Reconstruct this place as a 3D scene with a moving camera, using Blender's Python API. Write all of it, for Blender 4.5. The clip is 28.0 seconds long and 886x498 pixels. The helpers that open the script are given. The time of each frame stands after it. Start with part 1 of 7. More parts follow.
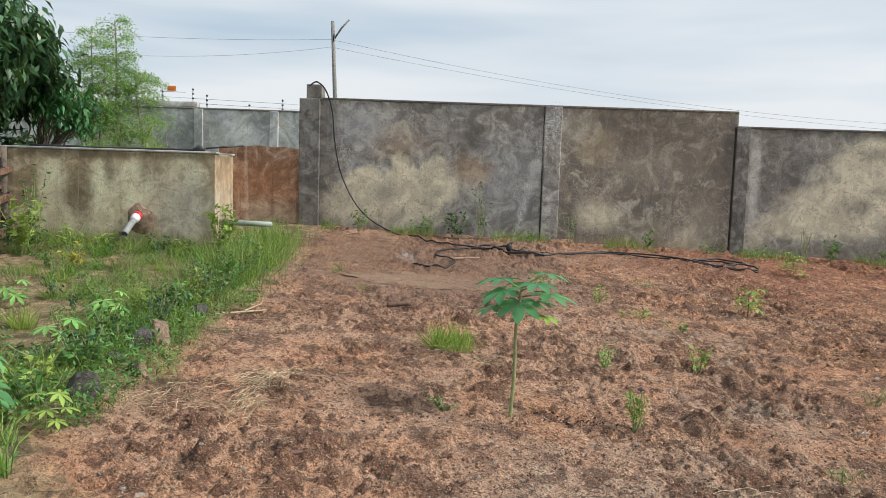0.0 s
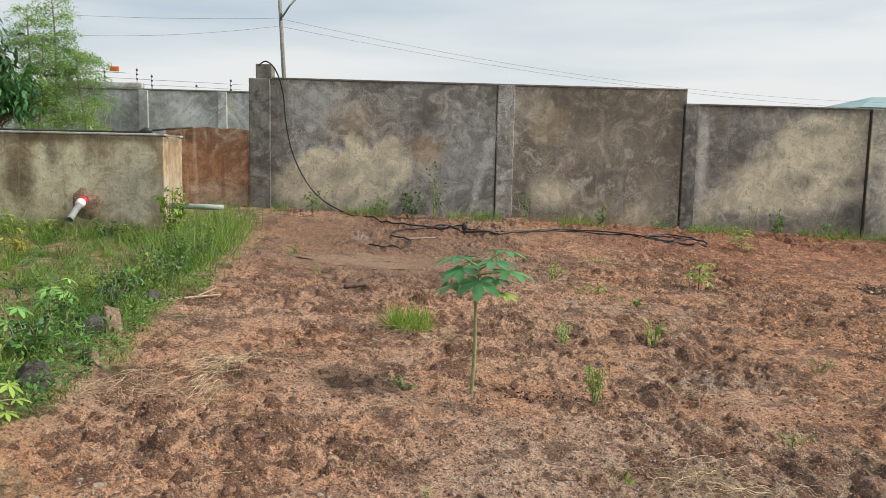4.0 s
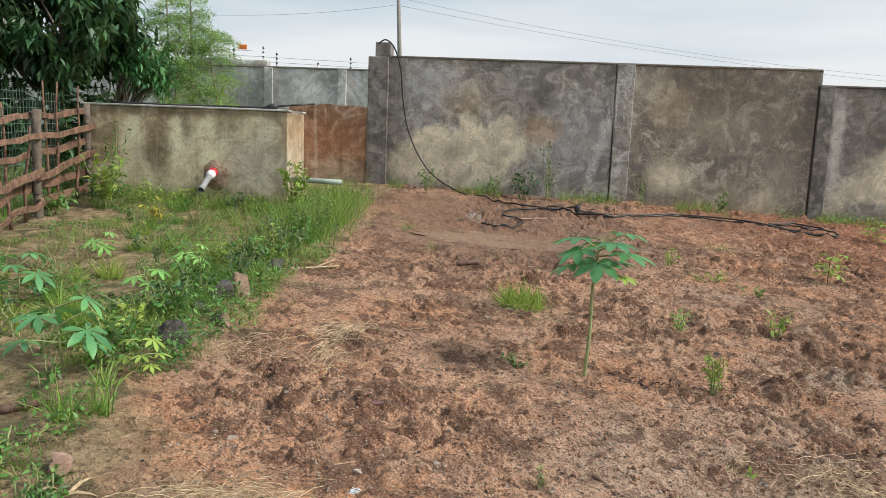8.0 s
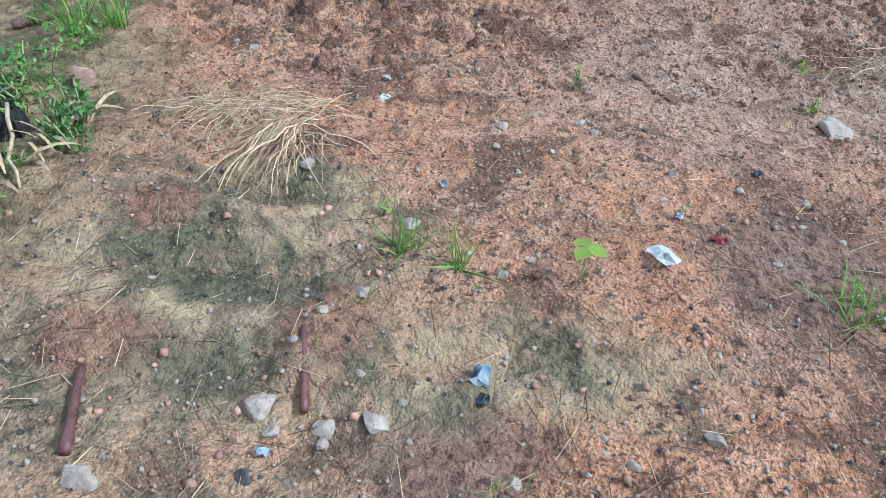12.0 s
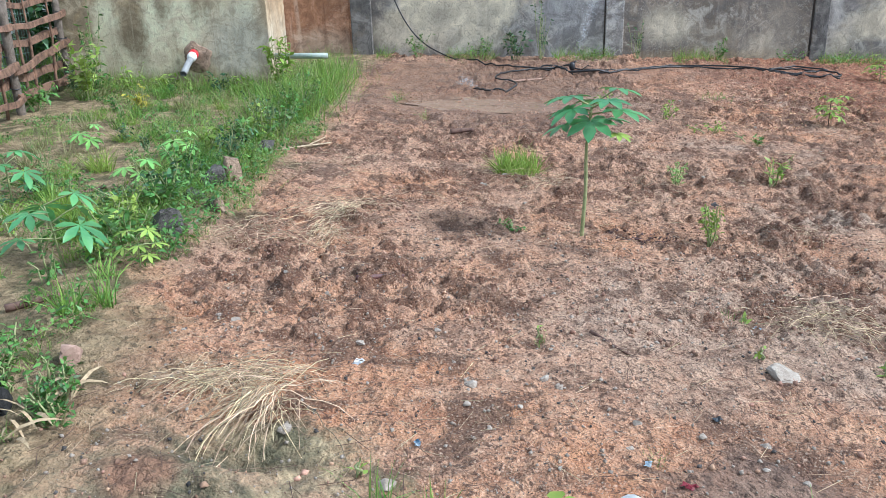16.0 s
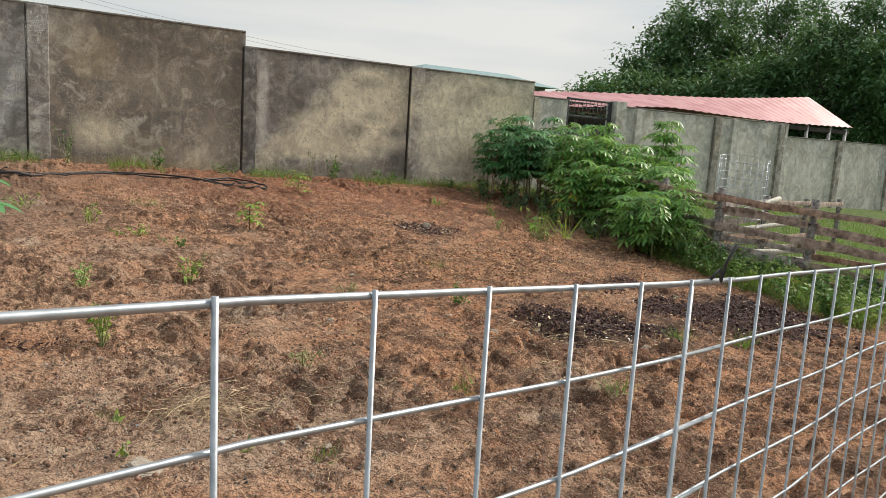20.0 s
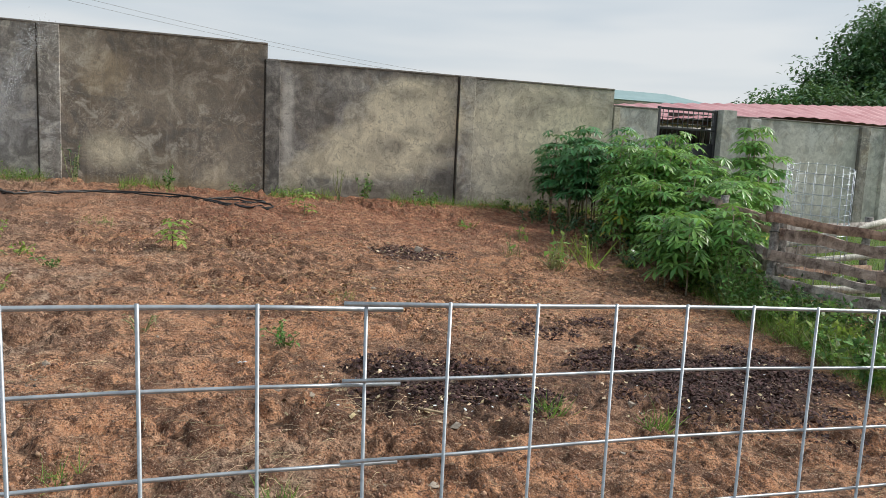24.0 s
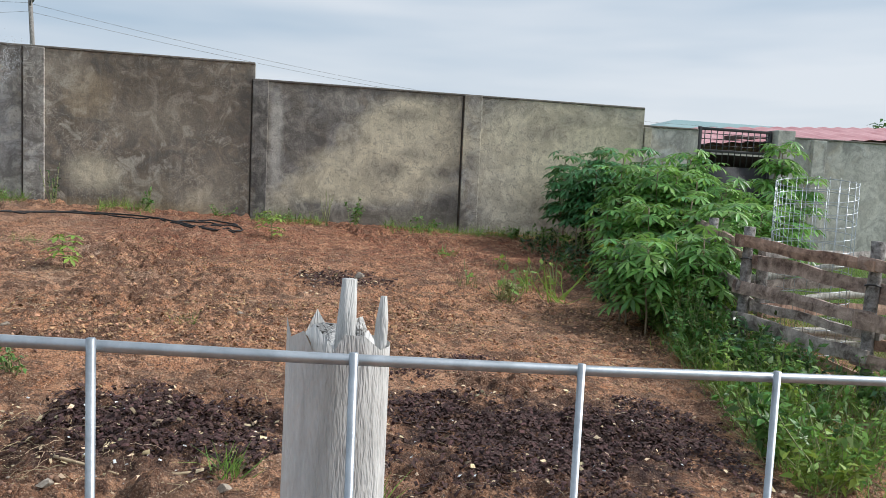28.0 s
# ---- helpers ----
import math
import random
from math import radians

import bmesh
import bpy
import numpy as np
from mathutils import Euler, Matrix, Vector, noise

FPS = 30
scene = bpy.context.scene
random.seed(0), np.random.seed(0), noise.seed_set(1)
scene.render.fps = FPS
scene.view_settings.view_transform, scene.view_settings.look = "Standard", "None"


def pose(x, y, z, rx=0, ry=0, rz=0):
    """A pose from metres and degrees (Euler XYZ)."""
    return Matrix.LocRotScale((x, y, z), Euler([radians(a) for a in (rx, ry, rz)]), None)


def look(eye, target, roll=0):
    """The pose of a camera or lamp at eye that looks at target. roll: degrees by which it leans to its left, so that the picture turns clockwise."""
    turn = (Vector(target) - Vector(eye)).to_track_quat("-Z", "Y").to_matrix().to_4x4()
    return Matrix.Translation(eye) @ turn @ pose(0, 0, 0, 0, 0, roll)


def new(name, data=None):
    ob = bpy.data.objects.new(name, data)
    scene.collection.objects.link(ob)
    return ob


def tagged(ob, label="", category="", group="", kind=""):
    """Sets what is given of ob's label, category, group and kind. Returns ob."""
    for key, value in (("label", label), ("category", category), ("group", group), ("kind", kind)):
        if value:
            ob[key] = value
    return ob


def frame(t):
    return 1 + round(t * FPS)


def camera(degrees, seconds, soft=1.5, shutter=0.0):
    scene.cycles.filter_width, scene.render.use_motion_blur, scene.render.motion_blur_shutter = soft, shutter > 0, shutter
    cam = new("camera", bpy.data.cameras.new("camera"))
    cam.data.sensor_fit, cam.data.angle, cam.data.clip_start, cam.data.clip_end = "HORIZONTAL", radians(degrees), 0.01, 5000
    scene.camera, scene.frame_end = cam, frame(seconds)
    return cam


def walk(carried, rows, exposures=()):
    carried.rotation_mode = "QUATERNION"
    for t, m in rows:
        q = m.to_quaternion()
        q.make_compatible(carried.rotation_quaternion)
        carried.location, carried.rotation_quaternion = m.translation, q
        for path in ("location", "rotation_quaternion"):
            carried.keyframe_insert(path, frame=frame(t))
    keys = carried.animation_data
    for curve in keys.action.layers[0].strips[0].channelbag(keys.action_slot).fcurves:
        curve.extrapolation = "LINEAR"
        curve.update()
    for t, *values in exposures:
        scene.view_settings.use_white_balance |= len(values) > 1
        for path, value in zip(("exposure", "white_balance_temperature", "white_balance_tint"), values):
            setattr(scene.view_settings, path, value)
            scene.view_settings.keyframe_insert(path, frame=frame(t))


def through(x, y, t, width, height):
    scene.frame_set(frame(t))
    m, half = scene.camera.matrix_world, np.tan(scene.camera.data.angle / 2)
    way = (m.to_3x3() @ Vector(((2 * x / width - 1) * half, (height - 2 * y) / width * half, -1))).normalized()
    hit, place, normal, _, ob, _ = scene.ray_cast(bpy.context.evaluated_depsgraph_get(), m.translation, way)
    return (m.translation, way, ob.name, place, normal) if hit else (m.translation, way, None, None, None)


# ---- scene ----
cam = camera(61.1, 28.0, soft=0.7, shutter=0.0)
# seconds, eye, a point two metres ahead, roll
PATH = [
    (0, (0.22, 0.122, 1.487), (0.266, 2.113, 1.302), 1.8),
    (0.5, (0.217, 0.124, 1.489), (0.277, 2.114, 1.302), 1.6),
    (1, (0.217, 0.119, 1.490), (0.29, 2.108, 1.297), 1.2),
    (1.5, (0.226, 0.113, 1.486), (0.319, 2.101, 1.280), 0.8),
    (2, (0.229, 0.123, 1.492), (0.351, 2.107, 1.270), 0.5),
    (2.5, (0.226, 0.130, 1.487), (0.382, 2.110, 1.255), 0.4),
    (4.5, (0.171, 0.137, 1.475), (0.335, 2.117, 1.242), 1.3),
    (5, (0.156, 0.127, 1.475), (0.298, 2.109, 1.251), 1.7),
    (5.5, (0.152, 0.123, 1.477), (0.269, 2.108, 1.261), 2.2),
    (6, (0.158, 0.114, 1.472), (0.247, 2.101, 1.261), 2.6),
    (6.5, (0.152, 0.121, 1.473), (0.205, 2.109, 1.261), 2.8),
    (7, (0.16, 0.114, 1.474), (0.161, 2.101, 1.248), 2.6),
    (7.5, (0.139, 0.104, 1.477), (0.085, 2.087, 1.221), 2.4),
    (8, (0.11, 0.114, 1.461), (0.001, 2.089, 1.168), 2.2),
    (8.5, (0.093, 0.132, 1.443), (-0.053, 2.099, 1.114), 1.9),
    (9, (0.112, 0.132, 1.442), (-0.061, 2.092, 1.083), 1.2),
    (9.5, (0.131, 0.128, 1.449), (-0.059, 2.079, 1.052), 0.3),
    (10, (0.142, 0.123, 1.449), (-0.078, 2.058, 0.992), -1.1),
    (10.5, (0.159, 0.170, 1.432), (-0.072, 2.029, 0.733), -2.1),
    (11, (0.172, 0.272, 1.401), (-0.035, 1.951, 0.335), -1.5),
    (11.5, (0.159, 0.279, 1.376), (-0.016, 1.863, 0.168), -0.9),
    (13.5, (0.14, 0.294, 1.378), (-0.028, 1.854, 0.138), -0.6),
    (14, (0.146, 0.296, 1.381), (-0.028, 1.888, 0.183), -0.8),
    (14.5, (0.181, 0.278, 1.366), (-0.011, 1.937, 0.266), -1.3),
    (15, (0.177, 0.241, 1.381), (-0.002, 1.984, 0.417), -1.5),
    (15.5, (0.17, 0.178, 1.409), (0.014, 2.007, 0.616), -1.9),
    (16, (0.161, 0.154, 1.449), (0.052, 2.050, 0.821), -1.8),
    (16.5, (0.159, 0.156, 1.447), (0.087, 2.067, 0.860), -0.5),
    (17, (0.133, 0.147, 1.453), (0.056, 2.068, 0.901), 1.6),
    (17.5, (0.096, 0.156, 1.428), (0.072, 2.088, 0.911), 3.8),
    (18, (0.113, 0.137, 1.431), (0.205, 2.079, 0.961), 5.4),
    (18.5, (0.197, 0.100, 1.383), (0.56, 2.022, 0.976), 4.6),
    (19, (0.362, -0.010, 1.355), (1.136, 1.783, 0.925), 2.8),
    (19.5, (0.518, 0.010, 1.318), (1.619, 1.628, 0.905), 2.6),
    (20, (0.684, 0.139, 1.299), (1.842, 1.741, 0.991), 3.7),
    (20.5, (1.13, 0.152, 1.192), (2.08, 1.904, 1.023), 3.5),
    (21, (1.457, 0.088, 1.199), (2.282, 1.901, 0.991), 3.9),
    (21.5, (2.007, 0.181, 1.178), (2.761, 2.018, 0.936), 2.2),
    (22, (2.451, 0.141, 1.159), (3.198, 1.980, 0.905), 1.8),
    (22.5, (2.769, 0.142, 1.178), (3.728, 1.877, 0.908), 2.3),
    (24.5, (3.962, 0.377, 1.189), (4.618, 2.250, 0.942), 3.1),
    (25, (4.165, 0.444, 1.198), (4.757, 2.340, 0.969), 3.5),
    (25.5, (4.493, 0.389, 1.208), (4.994, 2.314, 0.993), 3.3),
    (26, (4.776, 0.456, 1.148), (5.242, 2.392, 0.954), 2.9),
    (26.5, (5.097, 0.566, 1.101), (5.534, 2.508, 0.919), 2.6),
    (27, (5.466, 0.494, 1.048), (5.878, 2.442, 0.869), 2.6),
    (27.5, (5.732, 0.535, 1.041), (6.143, 2.484, 0.866), 2.9),
    (28, (6.073, 0.634, 1.001), (6.511, 2.578, 0.831), 2.7),
]
walk(cam, [(t, look(eye, target, roll)) for t, eye, target, roll in PATH], [(0, 0.2, 6350, 10), (2, 0.2, 6950, 10), (5, 0.19, 6500, 10), (8, 0.22, 6500, 10), (9, 0.3, 6150, 10), (10, 0.34, 6000, 10), (11, 0.42, 5100, 7), (15, 0.48, 5150, 7), (16, 0.62, 5400, 9), (18, 0.46, 5550, 9), (19, 0.2, 7000, 10), (20, 0.1, 6900, 10), (21, -0.05, 6500, 10), (22, -0.1, 6250, 8), (25, 0.1, 6450, 10), (27, 0.1, 6250, 10), (28, 0.08, 6100, 10)])


# ---- light ----
world = bpy.data.worlds.new("overcast_sky")
scene.world = world
world.use_nodes = True
wt = world.node_tree
wt.nodes.clear()
w_out = wt.nodes.new("ShaderNodeOutputWorld")
w_bg = wt.nodes.new("ShaderNodeBackground")
w_sky = wt.nodes.new("ShaderNodeTexSky")
w_sky.sky_type = "NISHITA"
w_sky.sun_disc = False
w_sky.sun_elevation = radians(41)
w_sky.sun_rotation = radians(98)
w_sky.air_density, w_sky.dust_density, w_sky.ozone_density = 1.0, 3.0, 1.5
w_co = wt.nodes.new("ShaderNodeTexCoord")
w_map = wt.nodes.new("ShaderNodeMapping")
w_map.inputs["Scale"].default_value = (1.0, 1.0, 7.0)
w_n1 = wt.nodes.new("ShaderNodeTexNoise")
w_n1.inputs["Scale"].default_value = 1.7
w_n1.inputs["Detail"].default_value = 3.5
w_n1.inputs["Roughness"].default_value = 0.48
w_ramp = wt.nodes.new("ShaderNodeValToRGB")
w_ramp.color_ramp.elements[0].position, w_ramp.color_ramp.elements[0].color = 0.30, (5.2, 6.25, 7.15, 1)
w_ramp.color_ramp.elements[1].position, w_ramp.color_ramp.elements[1].color = 0.60, (8.35, 8.6, 8.7, 1)
# the cloud is thinner and brighter towards the sun's side, bluer away from it
w_sep = wt.nodes.new("ShaderNodeSeparateXYZ")
w_side = wt.nodes.new("ShaderNodeMapRange")
for w_i, w_v in zip((1, 2, 3, 4), (-0.5, 0.75, -0.10, 0.05)):
    w_side.inputs[w_i].default_value = w_v
w_add = wt.nodes.new("ShaderNodeMath")
w_add.operation = "ADD"
w_mix = wt.nodes.new("ShaderNodeMix")
w_mix.data_type = "RGBA"
w_mix.inputs["Factor"].default_value = 0.88
wt.links.new(w_co.outputs["Generated"], w_map.inputs["Vector"])
wt.links.new(w_map.outputs["Vector"], w_n1.inputs["Vector"])
wt.links.new(w_co.outputs["Generated"], w_sep.inputs["Vector"])
wt.links.new(w_sep.outputs["X"], w_side.inputs[0])
wt.links.new(w_n1.outputs["Fac"], w_add.inputs[0])
wt.links.new(w_side.outputs[0], w_add.inputs[1])
wt.links.new(w_add.outputs[0], w_ramp.inputs["Fac"])
wt.links.new(w_sky.outputs["Color"], w_mix.inputs["A"])
wt.links.new(w_ramp.outputs["Color"], w_mix.inputs["B"])
wt.links.new(w_mix.outputs["Result"], w_bg.inputs["Color"])
w_bg.inputs["Strength"].default_value = 0.092
wt.links.new(w_bg.outputs["Background"], w_out.inputs["Surface"])

sun = new("sun", bpy.data.lights.new("sun", "SUN"))
sun.data.energy, sun.data.angle, sun.data.color = 3.5, radians(9), (1.0, 0.95, 0.87)
sun.matrix_world = look((30, -4, 26), (0, 0, 0))

# ---- materials ----
C = {}


class Tree:
    """A small helper for node materials."""

    def __init__(self, name):
        self.m = bpy.data.materials.new(name)
        self.m.use_nodes = True
        self.t = self.m.node_tree
        self.b = self.t.nodes["Principled BSDF"]
        self.pos = self.t.nodes.new("ShaderNodeNewGeometry").outputs["Position"]
        self.made = {}
        C[name] = self.m

    def node(self, kind, **inputs):
        n = self.t.nodes.new("ShaderNode" + kind)
        for key, v in inputs.items():
            self.put(n.inputs[key.replace("_", " ")], v)
        return n

    def put(self, socket, v):
        if hasattr(v, "links"):
            self.t.links.new(v, socket)
        else:
            socket.default_value = v

    def noise(self, scale, detail=4.0, rough=0.6, dist=0.0, vec=None, stretch=None):
        key = (scale, detail, rough, dist, stretch)
        if vec is None and key in self.made:
            return self.made[key]
        v = vec or self.pos
        if stretch:
            v = self.node("Mapping", Vector=v, Scale=stretch).outputs["Vector"]
        out = self.node("TexNoise", Vector=v, Scale=scale, Detail=detail, Roughness=rough, Distortion=dist).outputs["Fac"]
        if vec is None:
            self.made[key] = out
        return out

    def ramp(self, fac, lo, hi, a=0.0, b=1.0):
        n = self.node("MapRange", Value=fac)
        for i, v in zip((1, 2, 3, 4), (lo, hi, a, b)):
            n.inputs[i].default_value = v
        return n.outputs[0]

    def mix(self, fac, a, b, blend="MIX"):
        n = self.t.nodes.new("ShaderNodeMix")
        n.data_type, n.blend_type = "RGBA", blend
        self.put(n.inputs["Factor"], fac)
        for key, v in (("A", a), ("B", b)):
            s = n.inputs[6 if key == "A" else 7]
            self.put(s, (*v, 1) if isinstance(v, tuple) else v)
        return n.outputs[2]

    def math(self, op, a, b=0.0):
        n = self.t.nodes.new("ShaderNodeMath")
        n.operation = op
        n.use_clamp = False
        self.put(n.inputs[0], a), self.put(n.inputs[1], b)
        return n.outputs[0]

    def clamp(self, v):
        return self.node("Clamp", Value=v).outputs[0]

    def xyz(self):
        s = self.node("SeparateXYZ", Vector=self.pos).outputs
        return s["X"], s["Y"], s["Z"]

    def blob(self, centre, size, rough, grain=1.6, soft=0.35):
        """A stain of uneven outline round a place: 1 inside, 0 outside."""
        off = self.node("VectorMath", Vector=self.pos)
        off.operation = "SUBTRACT"
        off.inputs[1].default_value = centre
        sc = self.node("VectorMath", Vector=off.outputs[0])
        sc.operation = "DIVIDE"
        sc.inputs[1].default_value = size
        ln = self.node("VectorMath", Vector=sc.outputs[0])
        ln.operation = "LENGTH"
        n = self.noise(grain, 6, 0.66)
        d = self.math("ADD", ln.outputs["Value"], self.ramp(n, 0.2, 0.8, -rough, rough))
        return self.clamp(self.ramp(d, 1.0 - soft, 1.0 + soft, 1.0, 0.0))

    def done(self, colour, rough=0.9, bump=None, strength=0.4, distance=0.01, metal=0.0, spec=0.5):
        self.put(self.b.inputs["Base Color"], (*colour, 1) if isinstance(colour, tuple) else colour)
        self.put(self.b.inputs["Roughness"], rough)
        self.put(self.b.inputs["Metallic"], metal)
        self.b.inputs["Specular IOR Level"].default_value = spec
        if bump is not None:
            n = self.node("Bump", Height=bump)
            n.inputs["Strength"].default_value, n.inputs["Distance"].default_value = strength, distance
            self.t.links.new(n.outputs["Normal"], self.b.inputs["Normal"])
        return self.m


def rnd_info(t):
    return t.node("ObjectInfo").outputs["Random"]


def isle(t):
    return t.t.nodes.new("ShaderNodeNewGeometry").outputs["Random Per Island"]


def soil_material():
    t = Tree("soil")
    x, y, z = t.xyz()
    big, mid, fine = t.noise(0.55, 4), t.noise(3.1, 5, 0.6, 0.6), t.noise(9, 5, 0.6, 0.5)
    crumb, grit, dust = t.noise(34, 4, 0.62, 0.3), t.noise(95, 3, 0.6), t.noise(260, 2, 0.6)
    cell = t.node("TexVoronoi", Vector=t.pos, Scale=150.0)
    tint = t.node("SeparateColor", Color=cell.outputs["Color"]).outputs[0]
    clod = t.t.nodes.new("ShaderNodeAttribute")
    clod.attribute_name = "clod"
    orange = t.clamp(t.math("ADD", t.ramp(x, 2.2, 4.8, 0, 0.8), t.ramp(t.noise(1.1, 6, 0.65), 0.42, 0.60, 0.15, 0.9)))
    orange = t.clamp(t.math("ADD", orange, t.math("ADD", t.blob((0.85, 1.75, 0), (0.75, 0.75, 1), 0.6, 2.0, 0.35), t.blob((-0.35, 2.75, 0), (0.5, 0.4, 1), 0.6, 2.0, 0.35))))
    # rain-washed sandy crust, pinkish in places and orange in others
    pale = t.mix(t.ramp(fine, 0.34, 0.66), (0.53, 0.305, 0.195), (0.76, 0.485, 0.325))
    warm = t.mix(t.ramp(fine, 0.34, 0.66), (0.52, 0.228, 0.115), (0.80, 0.42, 0.225))
    c = t.mix(orange, pale, warm)
    # grey silt
    grey = t.math("MULTIPLY", t.ramp(big, 0.42, 0.58), t.ramp(t.noise(1.4, 6, 0.62), 0.40, 0.60))
    near = t.clamp(t.math("MULTIPLY", t.ramp(x, -0.6, 1.4), t.ramp(x, 5.5, 3.6)))
    silt_c = t.mix(t.ramp(fine, 0.36, 0.64), (0.34, 0.262, 0.20), (0.62, 0.505, 0.395))
    c = t.mix(t.clamp(t.math("MULTIPLY", grey, t.ramp(near, 0, 1, 0.3, 0.8))), c, silt_c)
    c = t.mix(t.math("MULTIPLY", t.blob((1.75, 3.5, 0), (1.2, 0.8, 1), 0.7, 1.8, 0.4), 0.55), c, silt_c)
    # broad damp stains
    stain = t.noise(1.25, 6, 0.60, 0.5)
    c = t.mix(t.clamp(t.ramp(stain, 0.53, 0.63, 0, 0.55)), c, (0.22, 0.132, 0.09))
    c = t.mix(t.clamp(t.ramp(mid, 0.535, 0.585, 0, 0.78)), c, (0.145, 0.080, 0.053))
    c = t.mix(t.clamp(t.math("MULTIPLY", t.ramp(t.noise(4.4, 6, 0.64, 0.9), 0.53, 0.575, 0, 0.75), t.clamp(t.ramp(x, 2.4, 4.2, 0.05, 0.9)))), c, (0.155, 0.085, 0.056))
    # turned clods show their damp inside
    d = t.math("ADD", clod.outputs["Fac"], t.math("ADD", t.ramp(fine, 0.25, 0.75, -0.25, 0.25), t.ramp(crumb, 0.25, 0.75, -0.32, 0.32)))
    damp = t.mix(t.ramp(crumb, 0.38, 0.62), (0.072, 0.034, 0.021), (0.31, 0.150, 0.088))
    c = t.mix(t.clamp(t.ramp(d, 0.32, 0.58, 0, 0.92)), c, damp)
    # crumbs, grains and specks
    c = t.mix(t.clamp(t.ramp(crumb, 0.565, 0.615, 0, 0.82)), c, (0.10, 0.057, 0.041))
    c = t.mix(t.clamp(t.ramp(grit, 0.56, 0.62, 0, 0.72)), c, (0.13, 0.078, 0.056))
    c = t.mix(t.clamp(t.ramp(grit, 0.42, 0.34, 0, 0.45)), c, (0.84, 0.61, 0.43))
    c = t.mix(t.clamp(t.ramp(dust, 0.55, 0.65, 0, 0.5)), c, (0.20, 0.122, 0.086))
    c = t.mix(t.clamp(t.ramp(tint, 0.88, 0.92, 0, 0.4)), c, (0.13, 0.085, 0.065))
    c = t.mix(t.clamp(t.ramp(tint, 0.08, 0.05, 0, 0.3)), c, (0.84, 0.68, 0.52))
    c = t.mix(t.math("MULTIPLY", t.clamp(t.math("ADD", t.blob((1.02, 2.15, 0), (0.3, 0.3, 1), 0.8, 3.0, 0.25), t.blob((0.05, 1.32, 0), (0.22, 0.2, 1), 0.8, 3.5, 0.25))), 0.7), c, t.mix(t.ramp(crumb, 0.4, 0.6), (0.30, 0.20, 0.15), (0.10, 0.065, 0.05)))
    # freshly dug redder strip along the wall
    red = t.math("MULTIPLY", t.clamp(t.ramp(y, 8.6, 11.0)), t.clamp(t.ramp(x, 2.0, 5.0)))
    c = t.mix(t.clamp(t.math("MULTIPLY", red, t.ramp(fine, 0.62, 0.40, 0.1, 0.9))), c, t.mix(t.ramp(crumb, 0.4, 0.6), (0.44, 0.185, 0.11), (0.17, 0.07, 0.043)))
    # soaked mud round the leaking hose
    wet = t.clamp(t.math("ADD", t.blob((0.3, 9.7, 0.15), (1.9, 1.5, 2), 0.5, 1.2), t.blob((0.2, 11.8, 0.2), (2.4, 1.2, 2), 0.5, 1.2)))
    c = t.mix(t.math("MULTIPLY", wet, 0.6), c, t.mix(t.ramp(fine, 0.35, 0.65), (0.27, 0.155, 0.10), (0.17, 0.10, 0.068)))
    # mossy silt beside the dry grass heap
    moss = t.clamp(t.math("ADD", t.math("ADD", t.blob((-0.78, 1.72, 0.1), (0.62, 0.66, 1), 0.6, 2.0, 0.35), t.blob((0.2, 1.6, 0.05), (0.42, 0.18, 1), 0.6, 4, 0.4)), t.blob((-0.5, 2.3, 0.05), (0.3, 0.2, 1), 0.5, 4, 0.4)))
    silt = t.mix(t.ramp(t.noise(9, 5, 0.6), 0.38, 0.62), (0.64, 0.52, 0.31), (0.29, 0.23, 0.14))
    c = t.mix(t.clamp(t.math("MULTIPLY", moss, t.ramp(t.noise(3, 5, 0.6), 0.64, 0.42, 0.35, 0.9))), c, silt)
    c = t.mix(t.clamp(t.math("MULTIPLY", moss, t.ramp(t.noise(3.3, 5, 0.6, 0.5), 0.47, 0.58, 0, 0.85))), c, t.mix(t.ramp(crumb, 0.38, 0.62), (0.20, 0.19, 0.112), (0.06, 0.065, 0.04)))
    rusty = t.clamp(t.math("ADD", t.math("ADD", t.blob((-0.95, 2.16, 0), (0.13, 0.12, 1), 0.7, 5.0, 0.3), t.blob((-0.89, 1.55, 0), (0.14, 0.13, 1), 0.7, 5.0, 0.3)), t.blob((-0.31, 1.66, 0), (0.12, 0.16, 1), 0.7, 5.0, 0.3)))
    c = t.mix(t.math("MULTIPLY", rusty, 0.8), c, t.mix(t.ramp(crumb, 0.38, 0.62), (0.46, 0.25, 0.155), (0.20, 0.105, 0.07)))
    # darker olive patches that follow the three hollows dug in surface()
    murk = t.clamp(t.math("ADD", t.math("ADD", t.blob((-0.70, 2.27, 0), (0.24, 0.07, 1), 0.6, 5.0, 0.4), t.blob((-0.58, 1.80, 0), (0.2, 0.08, 1), 0.6, 5.0, 0.4)), t.blob((-0.58, 1.50, 0), (0.17, 0.13, 1), 0.6, 5.0, 0.4)))
    c = t.mix(t.math("MULTIPLY", murk, 0.75), c, t.mix(t.ramp(crumb, 0.38, 0.62), (0.17, 0.165, 0.105), (0.07, 0.07, 0.045)))
    # plot beside the border stones: olive sand under the weeds
    edge = t.math("SUBTRACT", t.math("ADD", x, t.ramp(t.noise(1.6, 5), 0.3, 0.7, -0.3, 0.3)), t.clamp(t.ramp(y, 3.9, 2.7, 0, 0.42)))
    left = t.clamp(t.ramp(edge, -1.42, -1.85))
    olive = t.mix(t.ramp(fine, 0.36, 0.64), (0.20, 0.145, 0.080), (0.50, 0.37, 0.215))
    olive = t.mix(t.clamp(t.ramp(mid, 0.50, 0.60, 0, 0.75)), olive, (0.105, 0.10, 0.045))
